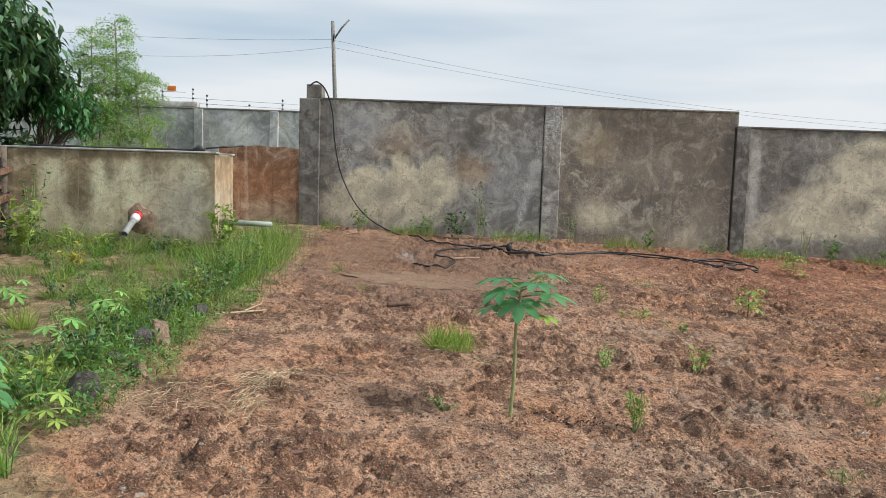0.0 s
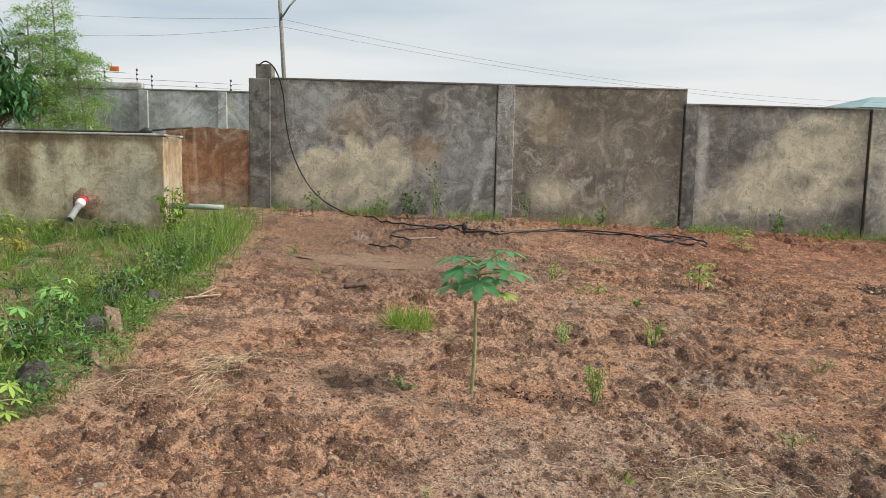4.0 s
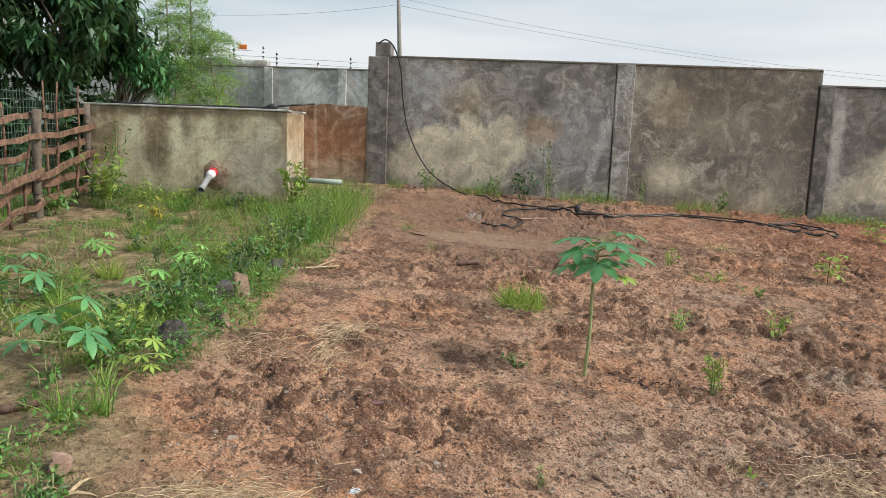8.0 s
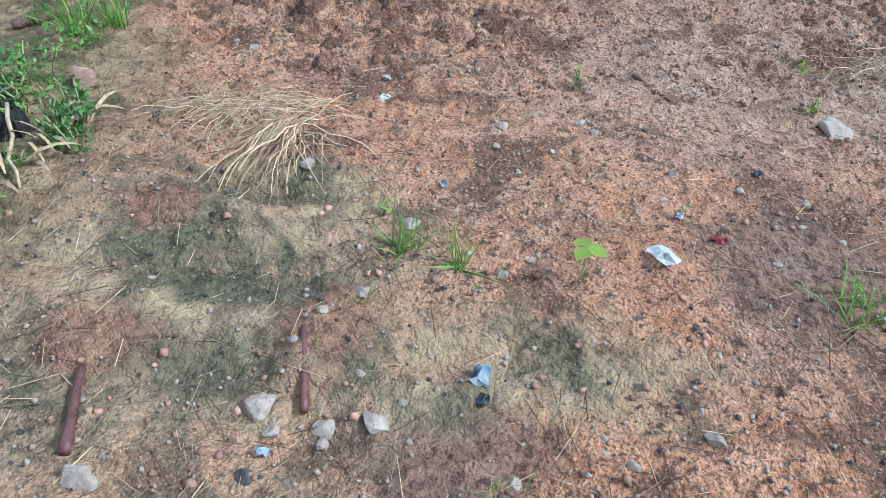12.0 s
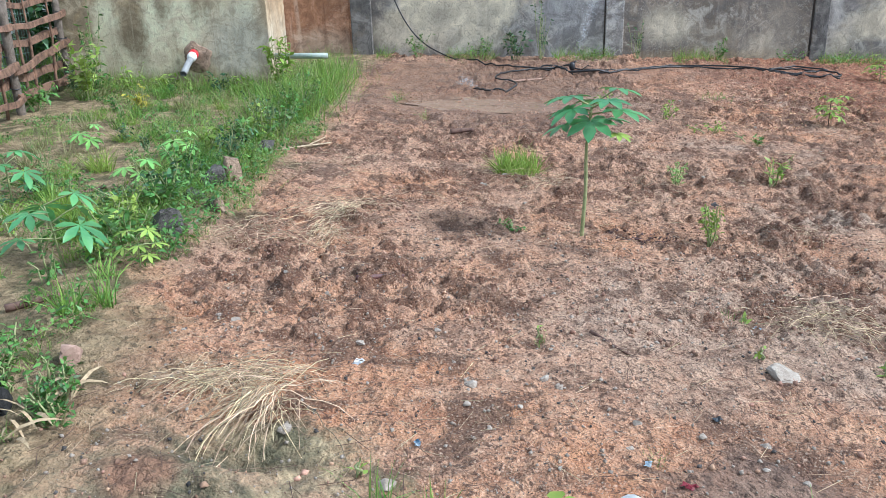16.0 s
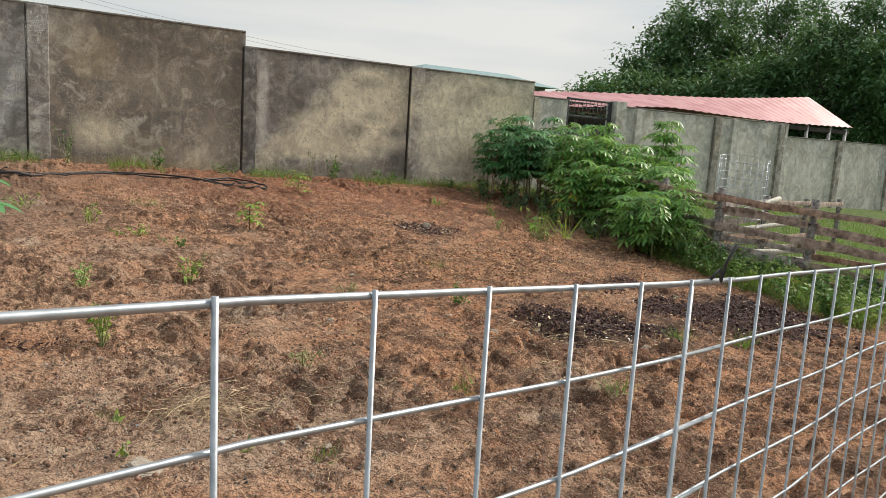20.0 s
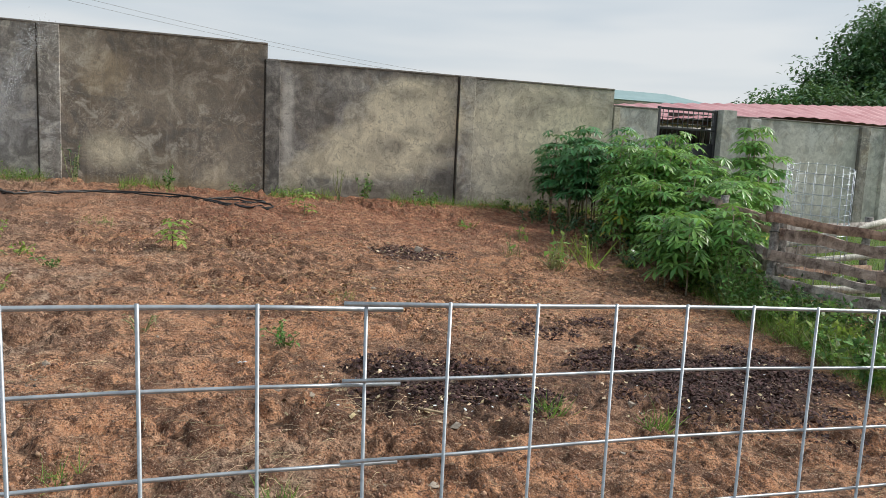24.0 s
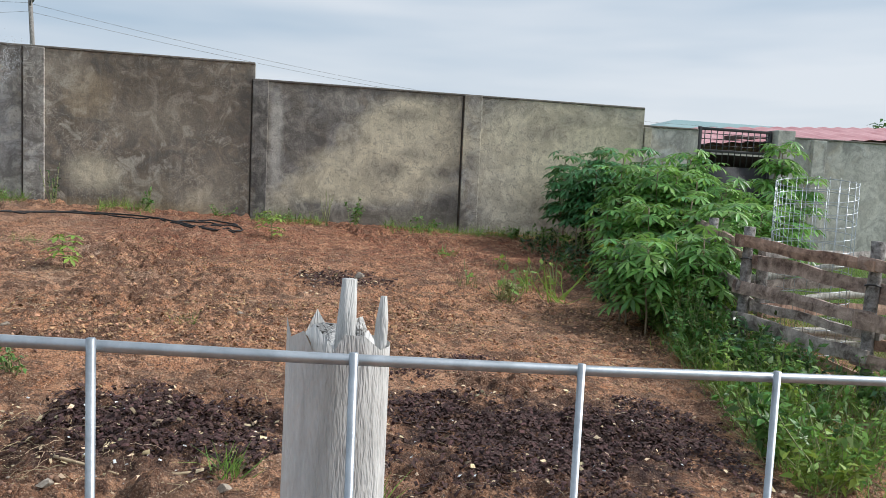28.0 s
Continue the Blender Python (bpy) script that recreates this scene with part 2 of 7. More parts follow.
    olive = t.mix(t.clamp(t.ramp(crumb, 0.58, 0.64, 0, 0.7)), olive, (0.07, 0.06, 0.035))
    c = t.mix(left, c, olive)
    # grass-covered land outside the plot
    out = t.clamp(t.math("MAXIMUM", t.math("MAXIMUM", t.ramp(x, -5.0, -5.9), t.ramp(x, 11.4, 12.4)), t.ramp(y, 14.2, 15.0)))
    c = t.mix(out, c, t.mix(t.ramp(mid, 0.3, 0.7), (0.085, 0.15, 0.035), (0.17, 0.22, 0.07)))
    dark = t.clamp(t.math("ADD", t.math("ADD", t.blob((5.38, 4.5, -0.25), (0.62, 0.55, 1), 0.6, 3.5), t.blob((7.6, 4.5, -0.4), (1.15, 0.7, 1), 0.5, 3.5)), t.blob((6.7, 9.0, -0.15), (0.4, 0.45, 1), 0.8, 3.5)))
    c = t.mix(t.math("MULTIPLY", dark, t.ramp(fine, 0.62, 0.45, 0.35, 0.95)), c, (0.055, 0.033, 0.03))
    lumps = [t.node("TexVoronoi", Vector=t.pos, Scale=k, Randomness=1.0).outputs["Distance"] for k in (38.0, 85.0)]
    h = t.math("ADD", t.math("ADD", t.math("MULTIPLY", fine, 1.0), t.math("MULTIPLY", crumb, 0.85)), t.math("ADD", t.math("MULTIPLY", grit, 0.36), t.math("MULTIPLY", dust, 0.16)))
    h = t.math("SUBTRACT", h, t.math("ADD", t.math("MULTIPLY", lumps[0], 0.14), t.math("MULTIPLY", lumps[1], 0.08)))
    t.done(c, t.ramp(wet, 0, 1, 0.93, 0.42), h, 1.0, 0.06, spec=0.3)


def render_wall(name, base, light, dark, stains=(), streak=0.3, brown=None, web=0.4, speck=0.3):
    """Cement render: soft clouds, trowel swirls, runs, and stains (centre, size, raggedness, colour, strength, softness)."""
    t = Tree(name)
    x, y, z = t.xyz()
    n1, n2, n3 = t.noise(0.9, 7, 0.62, 0.6), t.noise(3.0, 7, 0.62, 1.3), t.noise(60, 4, 0.7)
    n4 = t.noise(12.0, 6, 0.66, 1.2)
    c = t.mix(t.ramp(n1, 0.41, 0.59), tuple(0.35 * u + 0.65 * v for u, v in zip(base, dark)), base)
    c = t.mix(t.clamp(t.ramp(t.noise(1.5, 6, 0.6, 0.7), 0.51, 0.60, 0, 0.7)), c, (base[0] * 1.22, base[1] * 1.26, base[2] * 1.34))
    c = t.mix(t.clamp(t.ramp(t.noise(2.3, 6, 0.6, 0.7), 0.53, 0.62, 0, 0.55)), c, (base[0] * 0.80, base[1] * 0.69, base[2] * 0.55))
    if brown:
        lo, hi, tone = brown
        m = t.clamp(t.math("MULTIPLY", t.ramp(t.math("ADD", x, t.ramp(n1, 0.3, 0.7, -0.2, 0.2)), lo - 0.15, lo + 0.1), t.ramp(x, hi + 0.05, hi - 0.05)))
        c = t.mix(t.math("MULTIPLY", m, 0.85), c, t.mix(t.ramp(t.noise(1.3, 6, 0.6, 0.8, stretch=(0.7, 1.0, 1.4)), 0.41, 0.59), tuple(k * 1.12 for k in tone), tuple(k * 0.68 for k in tone)))
    c = t.mix(t.clamp(t.ramp(n2, 0.51, 0.59, 0, 0.75)), c, dark)
    c = t.mix(t.clamp(t.ramp(n2, 0.47, 0.38, 0, 0.6)), c, light)
    # swirls of the trowel: thin wandering lines of lime and of grime
    for scale, seed, tone, amount in ((3.6, 0.0, light, web), (5.5, 31.0, light, web * 0.8), (4.2, 57.0, dark, web * 0.9)):
        v = t.node("Mapping", Vector=t.pos, Location=(seed, seed, seed)).outputs["Vector"]
        line = t.math("ABSOLUTE", t.math("SUBTRACT", t.noise(scale, 3, 0.55, 2.6, vec=v), 0.5))
        some = t.clamp(t.ramp(t.noise(1.6, 4, 0.6, vec=v), 0.46, 0.60))
        c = t.mix(t.clamp(t.math("MULTIPLY", t.math("MULTIPLY", t.ramp(line, 0.028, 0.006), some), amount)), c, tone)
    for centre, size, rough, tone, strength, soft in stains:
        m = t.blob(centre, size, rough, 2.1, soft)
        m = t.math("MULTIPLY", m, t.ramp(n4, 0.34, 0.58, strength * 0.78, min(1.0, strength * 1.15)))
        c = t.mix(t.clamp(m), c, t.mix(t.ramp(n2, 0.40, 0.60), tuple(min(0.8, k * 1.06) for k in tone), tuple(k * 0.76 for k in tone)))
    runs = t.noise(1.0, 6, 0.62, 0.25, stretch=(8.0, 8.0, 0.45))
    c = t.mix(t.clamp(t.math("MULTIPLY", t.ramp(runs, 0.55, 0.68), streak)), c, light)
    c = t.mix(t.clamp(t.math("MULTIPLY", t.ramp(runs, 0.45, 0.34), streak)), c, dark)
    c = t.mix(t.clamp(t.ramp(n4, 0.53, 0.60, 0, 0.42)), c, dark)
    c = t.mix(t.clamp(t.ramp(n3, 0.44, 0.34, 0, speck)), c, dark)
    c = t.mix(t.clamp(t.ramp(n3, 0.58, 0.68, 0, speck * 0.5)), c, light)
    h = t.math("ADD", t.math("ADD", t.math("MULTIPLY", n2, 0.4), t.math("MULTIPLY", n4, 0.5)), t.math("MULTIPLY", n3, 0.25))
    t.done(c, 0.92, h, 0.6, 0.018, spec=0.25)


def plain(name, a, b, scale=12.0, rough=0.8, metal=0.0, bump=0.4, dist=0.004, stretch=None, vary=0.0, spec=0.5):
    t = Tree(name)
    n = t.noise(scale, 6, 0.65, 0.3, stretch=stretch)
    c = t.mix(t.ramp(n, 0.32, 0.68), a, b)
    if vary:
        hsv = t.node("HueSaturation", Color=c)
        t.put(hsv.inputs["Value"], t.ramp(isle(t), 0, 1, 1 - vary, 1 + vary))
        t.put(hsv.inputs["Hue"], t.ramp(t.math("FRACT", t.math("MULTIPLY", isle(t), 7.31)), 0, 1, 0.5 - 0.035 * vary, 0.5 + 0.03 * vary))
        c = hsv.outputs["Color"]
    t.done(c, rough, t.noise(scale * 4, 4, 0.7, stretch=stretch), bump, dist, metal, spec)
    return t


def leafy(name, a, b, through=0.35, rough=0.5, vary=0.35):
    """Leaves: two greens, a little light passing through."""
    t = plain(name, a, b, 3.0, rough, 0, 0.2, 0.002, vary=vary, spec=0.35)
    tr = t.node("BsdfTranslucent")
    src = t.b.inputs["Base Color"].links[0].from_socket
    t.t.links.new(t.mix(0.35, src, (0.26, 0.38, 0.05)), tr.inputs["Color"])
    mx = t.node("MixShader", Fac=through)
    out = [n for n in t.t.nodes if n.type == "OUTPUT_MATERIAL"][0]
    t.t.links.new(t.b.outputs[0], mx.inputs[1])
    t.t.links.new(tr.outputs[0], mx.inputs[2])
    t.t.links.new(mx.outputs[0], out.inputs["Surface"])


soil_material()
GREY, PALE, DARK = (0.345, 0.325, 0.300), (0.62, 0.575, 0.49), (0.150, 0.138, 0.127)
LIME, CREAM, OCHRE, SOOT, SLATE = (0.76, 0.675, 0.505), (0.65, 0.565, 0.425), (0.42, 0.28, 0.16), (0.145, 0.13, 0.118), (0.44, 0.445, 0.455)
WALL_STAINS = [
    # tall bay between the broken pilaster and the mottled one
    ((-0.95, 13.4, 2.33), (0.50, 2, 0.32), 0.5, SLATE, 0.7, 0.5), ((0.9, 13.4, 2.2), (0.36, 2, 0.22), 0.6, SOOT, 0.7, 0.5), ((1.6, 13.4, 1.5), (0.55, 2, 0.7), 0.6, SLATE, 0.45, 0.5),
    ((-1.62, 13.4, 1.3), (0.24, 2, 1.6), 0.3, SOOT, 0.7, 0.4), ((0.96, 13.4, 1.66), (0.34, 2, 0.25), 0.6, OCHRE, 0.6, 0.4), ((-0.3, 13.4, 2.1), (0.45, 2, 0.3), 0.6, OCHRE, 0.35, 0.5),
    ((-0.22, 13.4, 1.25), (1.05, 2, 0.42), 0.55, LIME, 0.95, 0.16), ((-0.94, 13.4, 1.33), (0.27, 2, 0.27), 0.45, LIME, 0.9, 0.16), ((-0.26, 13.4, 1.66), (0.20, 2, 0.26), 0.6, LIME, 0.9, 0.2),
    ((0.37, 13.4, 1.62), (0.25, 2, 0.26), 0.6, LIME, 0.9, 0.2), ((-1.29, 13.4, 0.96), (0.38, 2, 0.25), 0.5, CREAM, 0.6, 0.4), ((-0.4, 13.4, 0.84), (1.1, 2, 0.24), 0.6, CREAM, 0.65, 0.4),
    ((-0.5, 13.4, 1.2), (0.16, 2, 0.2), 0.7, SOOT, 0.35, 0.5), ((0.25, 13.4, 1.15), (0.14, 2, 0.2), 0.7, SOOT, 0.35, 0.5),
    # brown bay
    ((4.3, 13.4, 2.3), (1.2, 2, 0.45), 0.5, (0.18, 0.146, 0.114), 0.65, 0.5), ((4.15, 13.4, 1.79), (0.7, 2, 0.3), 0.5, (0.40, 0.345, 0.27), 0.6, 0.6), ((3.17, 13.4, 2.1), (0.30, 2, 0.40), 0.8, (0.48, 0.385, 0.26), 0.55, 0.4),
    ((3.28, 13.4, 0.93), (0.36, 2, 0.28), 0.45, LIME, 0.75, 0.45), ((4.3, 13.4, 0.75), (0.5, 2, 0.2), 0.5, (0.40, 0.335, 0.25), 0.5, 0.6), ((5.24, 13.4, 0.93), (0.40, 2, 0.36), 0.6, (0.50, 0.43, 0.335), 0.6, 0.6),
    ((2.8, 13.4, 2.55), (0.3, 2, 0.35), 0.6, (0.46, 0.41, 0.335), 0.5, 0.5), ((4.9, 13.4, 0.5), (0.35, 2, 0.25), 0.6, CREAM, 0.55, 0.4), ((3.6, 13.4, 0.36), (1.4, 2, 0.16), 0.5, (0.36, 0.275, 0.145), 0.6, 0.5),
    # lower wall, first bay
    ((6.5, 13.4, 1.9), (0.85, 2, 0.8), 0.4, SOOT, 0.55, 0.5),
    ((8.3, 13.4, 1.75), (0.98, 2, 0.68), 0.35, LIME, 0.9, 0.25), ((7.85, 13.4, 1.15), (1.15, 2, 0.50), 0.35, LIME, 0.9, 0.25), ((6.95, 13.4, 0.88), (0.72, 2, 0.28), 0.4, LIME, 0.85, 0.28), ((9.0, 13.4, 1.8), (0.26, 2, 0.7), 0.3, CREAM, 0.8, 0.4),
    ((6.05, 13.4, 1.5), (0.10, 2, 0.9), 0.5, (0.60, 0.575, 0.53), 0.75, 0.4), ((6.15, 13.4, 0.6), (0.2, 2, 0.25), 0.5, CREAM, 0.6, 0.4),
    ((8.25, 13.4, 2.14), (0.28, 2, 0.11), 0.7, SOOT, 0.5, 0.6), ((7.92, 13.4, 1.22), (0.32, 2, 0.15), 0.7, SOOT, 0.6, 0.6), ((8.9, 13.4, 1.21), (0.26, 2, 0.11), 0.7, SOOT, 0.6, 0.6), ((8.32, 13.4, 1.5), (0.25, 2, 0.10), 0.7, SOOT, 0.45, 0.6),
    ((8.0, 13.4, 0.36), (1.6, 2, 0.2), 0.5, (0.25, 0.22, 0.18), 0.7, 0.5), ((9.08, 13.4, 0.58), (0.28, 2, 0.30), 0.5, SOOT, 0.6, 0.4), ((7.4, 13.4, 2.55), (1.6, 2, 0.10), 0.6, SOOT, 0.6, 0.6),
    # lower wall, second bay
    ((10.1, 13.4, 1.3), (0.62, 2, 1.1), 0.35, (0.76, 0.70, 0.58), 0.95, 0.3), ((11.1, 13.4, 1.9), (1.65, 2, 0.66), 0.3, LIME, 0.9, 0.4), ((11.0, 13.4, 1.2), (1.3, 2, 0.7), 0.4, LIME, 0.8, 0.5),
    ((10.62, 13.4, 2.0), (0.46, 2, 0.14), 0.7, (0.29, 0.255, 0.215), 0.55, 0.6), ((11.3, 13.4, 2.26), (0.5, 2, 0.11), 0.7, (0.265, 0.24, 0.205), 0.55, 0.6), ((11.4, 13.4, 0.6), (1.0, 2, 0.35), 0.4, (0.265, 0.24, 0.205), 0.6, 0.5)]
render_wall("render_plot_wall", GREY, PALE, DARK, WALL_STAINS, 0.14, (2.56, 5.66, (0.255, 0.205, 0.153)), 0.55, 0.3)
render_wall("render_dark", (0.215, 0.20, 0.183), (0.36, 0.335, 0.30), (0.085, 0.08, 0.075), (), 0.25, None, 0.3)
render_wall("render_pilaster", (0.37, 0.35, 0.32), (0.64, 0.605, 0.54), (0.17, 0.155, 0.14), (), 0.35, None, 0.9)
render_wall("render_back_wall", (0.54, 0.55, 0.54), (0.74, 0.755, 0.725), (0.28, 0.285, 0.28), [((-3.5, 16, 2.2), (0.5, 2, 0.25), 0.5, (0.78, 0.80, 0.75), 0.8, 0.4), ((-5.0, 16, 2.0), (0.8, 2, 0.4), 0.5, (0.34, 0.345, 0.34), 0.6, 0.5)])
render_wall("render_side_wall", (0.50, 0.49, 0.455), (0.68, 0.66, 0.61), (0.28, 0.275, 0.26), [((19, 13.4, 1.0), (3.0, 2, 0.8), 0.4, (0.66, 0.64, 0.58), 0.6, 0.4), ((26, 13.4, 0.6), (3.0, 2, 0.7), 0.4, (0.66, 0.64, 0.58), 0.6, 0.4)], 0.2)
T_PALE, T_DARK = (0.86, 0.735, 0.52), (0.19, 0.145, 0.09)
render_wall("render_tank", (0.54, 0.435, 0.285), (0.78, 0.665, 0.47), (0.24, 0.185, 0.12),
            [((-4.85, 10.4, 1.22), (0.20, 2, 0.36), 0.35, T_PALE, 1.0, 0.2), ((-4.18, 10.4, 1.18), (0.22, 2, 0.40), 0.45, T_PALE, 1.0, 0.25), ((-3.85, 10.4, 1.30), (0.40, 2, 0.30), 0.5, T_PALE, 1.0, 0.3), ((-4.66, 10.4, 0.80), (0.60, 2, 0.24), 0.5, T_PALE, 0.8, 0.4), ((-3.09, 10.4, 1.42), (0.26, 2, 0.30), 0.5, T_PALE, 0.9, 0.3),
             # end face toned down in colour to offset the direct sun on it
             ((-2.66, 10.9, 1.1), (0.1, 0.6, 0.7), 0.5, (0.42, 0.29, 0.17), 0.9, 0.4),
             # dark blotches, the last a thin dark band just under the rim
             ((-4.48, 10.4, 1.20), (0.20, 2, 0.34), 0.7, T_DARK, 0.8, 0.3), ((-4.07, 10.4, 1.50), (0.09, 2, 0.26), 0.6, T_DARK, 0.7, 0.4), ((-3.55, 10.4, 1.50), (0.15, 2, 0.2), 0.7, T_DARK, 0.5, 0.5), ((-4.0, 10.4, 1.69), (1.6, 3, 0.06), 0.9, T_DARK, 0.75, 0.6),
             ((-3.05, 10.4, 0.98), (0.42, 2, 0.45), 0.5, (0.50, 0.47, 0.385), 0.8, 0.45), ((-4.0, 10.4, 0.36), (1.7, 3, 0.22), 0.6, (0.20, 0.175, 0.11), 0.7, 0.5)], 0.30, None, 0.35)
render_wall("rust_panel", (0.60, 0.34, 0.205), (0.82, 0.62, 0.46), (0.21, 0.105, 0.065), [((-2.75, 13.4, 1.35), (0.6, 2, 0.3), 0.6, (0.56, 0.27, 0.14), 0.7, 0.5), ((-3.2, 13.4, 1.85), (0.35, 2, 0.12), 0.6, (0.15, 0.08, 0.05), 0.6, 0.5), ((-2.5, 13.4, 0.75), (0.6, 2, 0.22), 0.6, (0.66, 0.52, 0.39), 0.6, 0.5)], 0.45)
plain("coping", (0.11, 0.10, 0.09), (0.27, 0.25, 0.22), 9, 0.95)
plain("galvanised", (0.33, 0.365, 0.40), (0.52, 0.56, 0.60), 70, 0.42, 0.7, 0.15, 0.001)
plain("bamboo", (0.26, 0.235, 0.19), (0.68, 0.66, 0.60), 9, 0.7, 0, 0.8, 0.004, (6, 6, 0.7))
plain("grey_wood", (0.33, 0.325, 0.315), (0.84, 0.83, 0.81), 9, 0.88, 0, 0.9, 0.006, (3.2, 3.2, 0.55))
plain("broken_wood", (0.14, 0.085, 0.055), (0.44, 0.32, 0.23), 30, 0.9, 0, 0.9, 0.004, (4, 4, 0.6))
plain("stone_brown", (0.13, 0.085, 0.058), (0.42, 0.30, 0.21), 16, 0.9, 0, 1.0, 0.015)
plain("post_wood", (0.06, 0.05, 0.045), (0.42, 0.40, 0.38), 22, 0.9, 0, 0.8, 0.008)
fw = Tree("fence_wood")
fw_n = fw.noise(9, 6, 0.7, 0.4)
fw_c = fw.mix(rnd_info(fw), fw.mix(fw.ramp(fw_n, 0.36, 0.64), (0.12, 0.10, 0.092), (0.58, 0.53, 0.49)), fw.mix(fw.ramp(fw_n, 0.36, 0.64), (0.13, 0.072, 0.052), (0.54, 0.34, 0.24)))
fw.done(fw_c, 0.9, fw.noise(40, 5, 0.7), 0.9, 0.008)
plain("pole_wood", (0.045, 0.024, 0.016), (0.29, 0.165, 0.105), 12, 0.85, 0, 0.7, 0.006)
plain("hose_black", (0.012, 0.012, 0.013), (0.03, 0.03, 0.032), 20, 0.45)
plain("pvc_grey", (0.22, 0.23, 0.235), (0.34, 0.35, 0.355), 15, 0.45)
plain("pvc_white", (0.78, 0.78, 0.76), (0.86, 0.86, 0.84), 15, 0.4)
plain("red_plastic", (0.52, 0.02, 0.03), (0.62, 0.04, 0.05), 15, 0.4)
plain("red_paint", (0.27, 0.03, 0.05), (0.36, 0.05, 0.07), 15, 0.5)
plain("black_paint", (0.015, 0.015, 0.017), (0.04, 0.04, 0.045), 15, 0.5)
plain("red_roof", (0.42, 0.16, 0.175), (0.62, 0.34, 0.355), 1.2, 0.5, 0.1, 0.2, 0.004)
plain("teal_roof", (0.20, 0.32, 0.33), (0.28, 0.41, 0.42), 0.8, 0.5, 0.1)
plain("shed_dark", (0.025, 0.02, 0.016), (0.06, 0.05, 0.04), 3, 0.9)
plain("house_wall", (0.50, 0.47, 0.42), (0.62, 0.58, 0.52), 1, 0.9)
plain("bark", (0.09, 0.07, 0.055), (0.22, 0.18, 0.145), 14, 0.92, 0, 1.0, 0.01)
plain("green_stem", (0.17, 0.22, 0.08), (0.36, 0.36, 0.17), 25, 0.6)
plain("cassava_stem", (0.20, 0.16, 0.11), (0.38, 0.31, 0.21), 25, 0.75)
plain("stone", (0.27, 0.22, 0.175), (0.50, 0.44, 0.37), 16, 0.9, 0, 1.0, 0.012)
plain("stone_white", (0.22, 0.18, 0.14), (0.46, 0.395, 0.325), 30, 0.85, 0, 0.6, 0.006)
plain("stone_dark", (0.03, 0.028, 0.028), (0.13, 0.115, 0.105), 20, 0.85, 0, 1.0, 0.012)
plain("brick_red", (0.26, 0.165, 0.125), (0.42, 0.285, 0.22), 18, 0.9, 0, 0.8, 0.006)
plain("clod", (0.16, 0.09, 0.06), (0.52, 0.32, 0.215), 9, 0.95, 0, 0.8, 0.01, vary=0.35)
plain("dung", (0.035, 0.019, 0.018), (0.12, 0.062, 0.055), 30, 0.85, 0, 0.8, 0.01, vary=0.5)
plain("chips", (0.30, 0.16, 0.085), (0.50, 0.31, 0.17), 30, 0.85, 0, 0.4, 0.003, vary=0.6)
plain("straw", (0.38, 0.28, 0.165), (0.70, 0.56, 0.37), 30, 0.8, 0, 0.3, 0.002, vary=0.7)
plain("twig", (0.075, 0.04, 0.032), (0.21, 0.125, 0.09), 25, 0.85, 0, 0.8, 0.004)
plain("pipe_green", (0.27, 0.33, 0.29), (0.40, 0.45, 0.40), 15, 0.5)
plain("char", (0.010, 0.010, 0.010), (0.085, 0.08, 0.075), 40, 0.95, 0, 1.0, 0.04)
plain("husk", (0.26, 0.18, 0.10), (0.52, 0.40, 0.24), 40, 0.8, 0, 0.6, 0.002)
plain("twig_pale", (0.20, 0.145, 0.12), (0.42, 0.33, 0.285), 60, 0.85, 0, 0.6, 0.002)
plain("cutting", (0.06, 0.024, 0.024), (0.17, 0.075, 0.062), 30, 0.5, 0, 0.6, 0.003)
plain("litter_white", (0.66, 0.70, 0.72), (0.82, 0.84, 0.85), 30, 0.35)
plain("litter_blue", (0.05, 0.20, 0.36), (0.60, 0.68, 0.72), 22, 0.35)
plain("litter_dark", (0.02, 0.03, 0.04), (0.08, 0.10, 0.12), 22, 0.4)
plain("orange_plastic", (0.75, 0.16, 0.02), (0.85, 0.25, 0.04), 8, 0.5)
plain("green_mesh", (0.10, 0.17, 0.13), (0.17, 0.25, 0.20), 20, 0.5, 0.2)
plain("hill", (0.30, 0.37, 0.44), (0.34, 0.41, 0.48), 0.01, 1.0)
leafy("grass", (0.085, 0.215, 0.036), (0.28, 0.44, 0.10), 0.34, 0.5, 0.55)
leafy("grass_dry", (0.22, 0.22, 0.10), (0.40, 0.35, 0.19), 0.25, 0.6)
leafy("weed_leaf", (0.045, 0.145, 0.032), (0.17, 0.33, 0.08), 0.27, 0.42, 0.55)
leafy("lime_leaf", (0.19, 0.32, 0.05), (0.36, 0.46, 0.10), 0.35, 0.5)
leafy("cassava_leaf", (0.070, 0.225, 0.060), (0.31, 0.53, 0.14), 0.36, 0.36, 0.5)
leafy("sapling_leaf", (0.055, 0.20, 0.075), (0.19, 0.40, 0.14), 0.3, 0.4, 0.4)
# darker copy of cassava_leaf, whose yellow-green is raised for sunlit tops
leafy("cassava_dark", (0.032, 0.140, 0.055), (0.14, 0.34, 0.125), 0.25, 0.38, 0.45)
leafy("papaya_leaf", (0.045, 0.19, 0.075), (0.13, 0.35, 0.13), 0.3, 0.36, 0.2)
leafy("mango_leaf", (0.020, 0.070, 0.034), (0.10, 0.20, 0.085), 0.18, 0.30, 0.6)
leafy("moringa_leaf", (0.17, 0.36, 0.09), (0.40, 0.58, 0.20), 0.4, 0.5)
leafy("far_leaf", (0.040, 0.115, 0.055), (0.13, 0.25, 0.10), 0.2, 0.6)
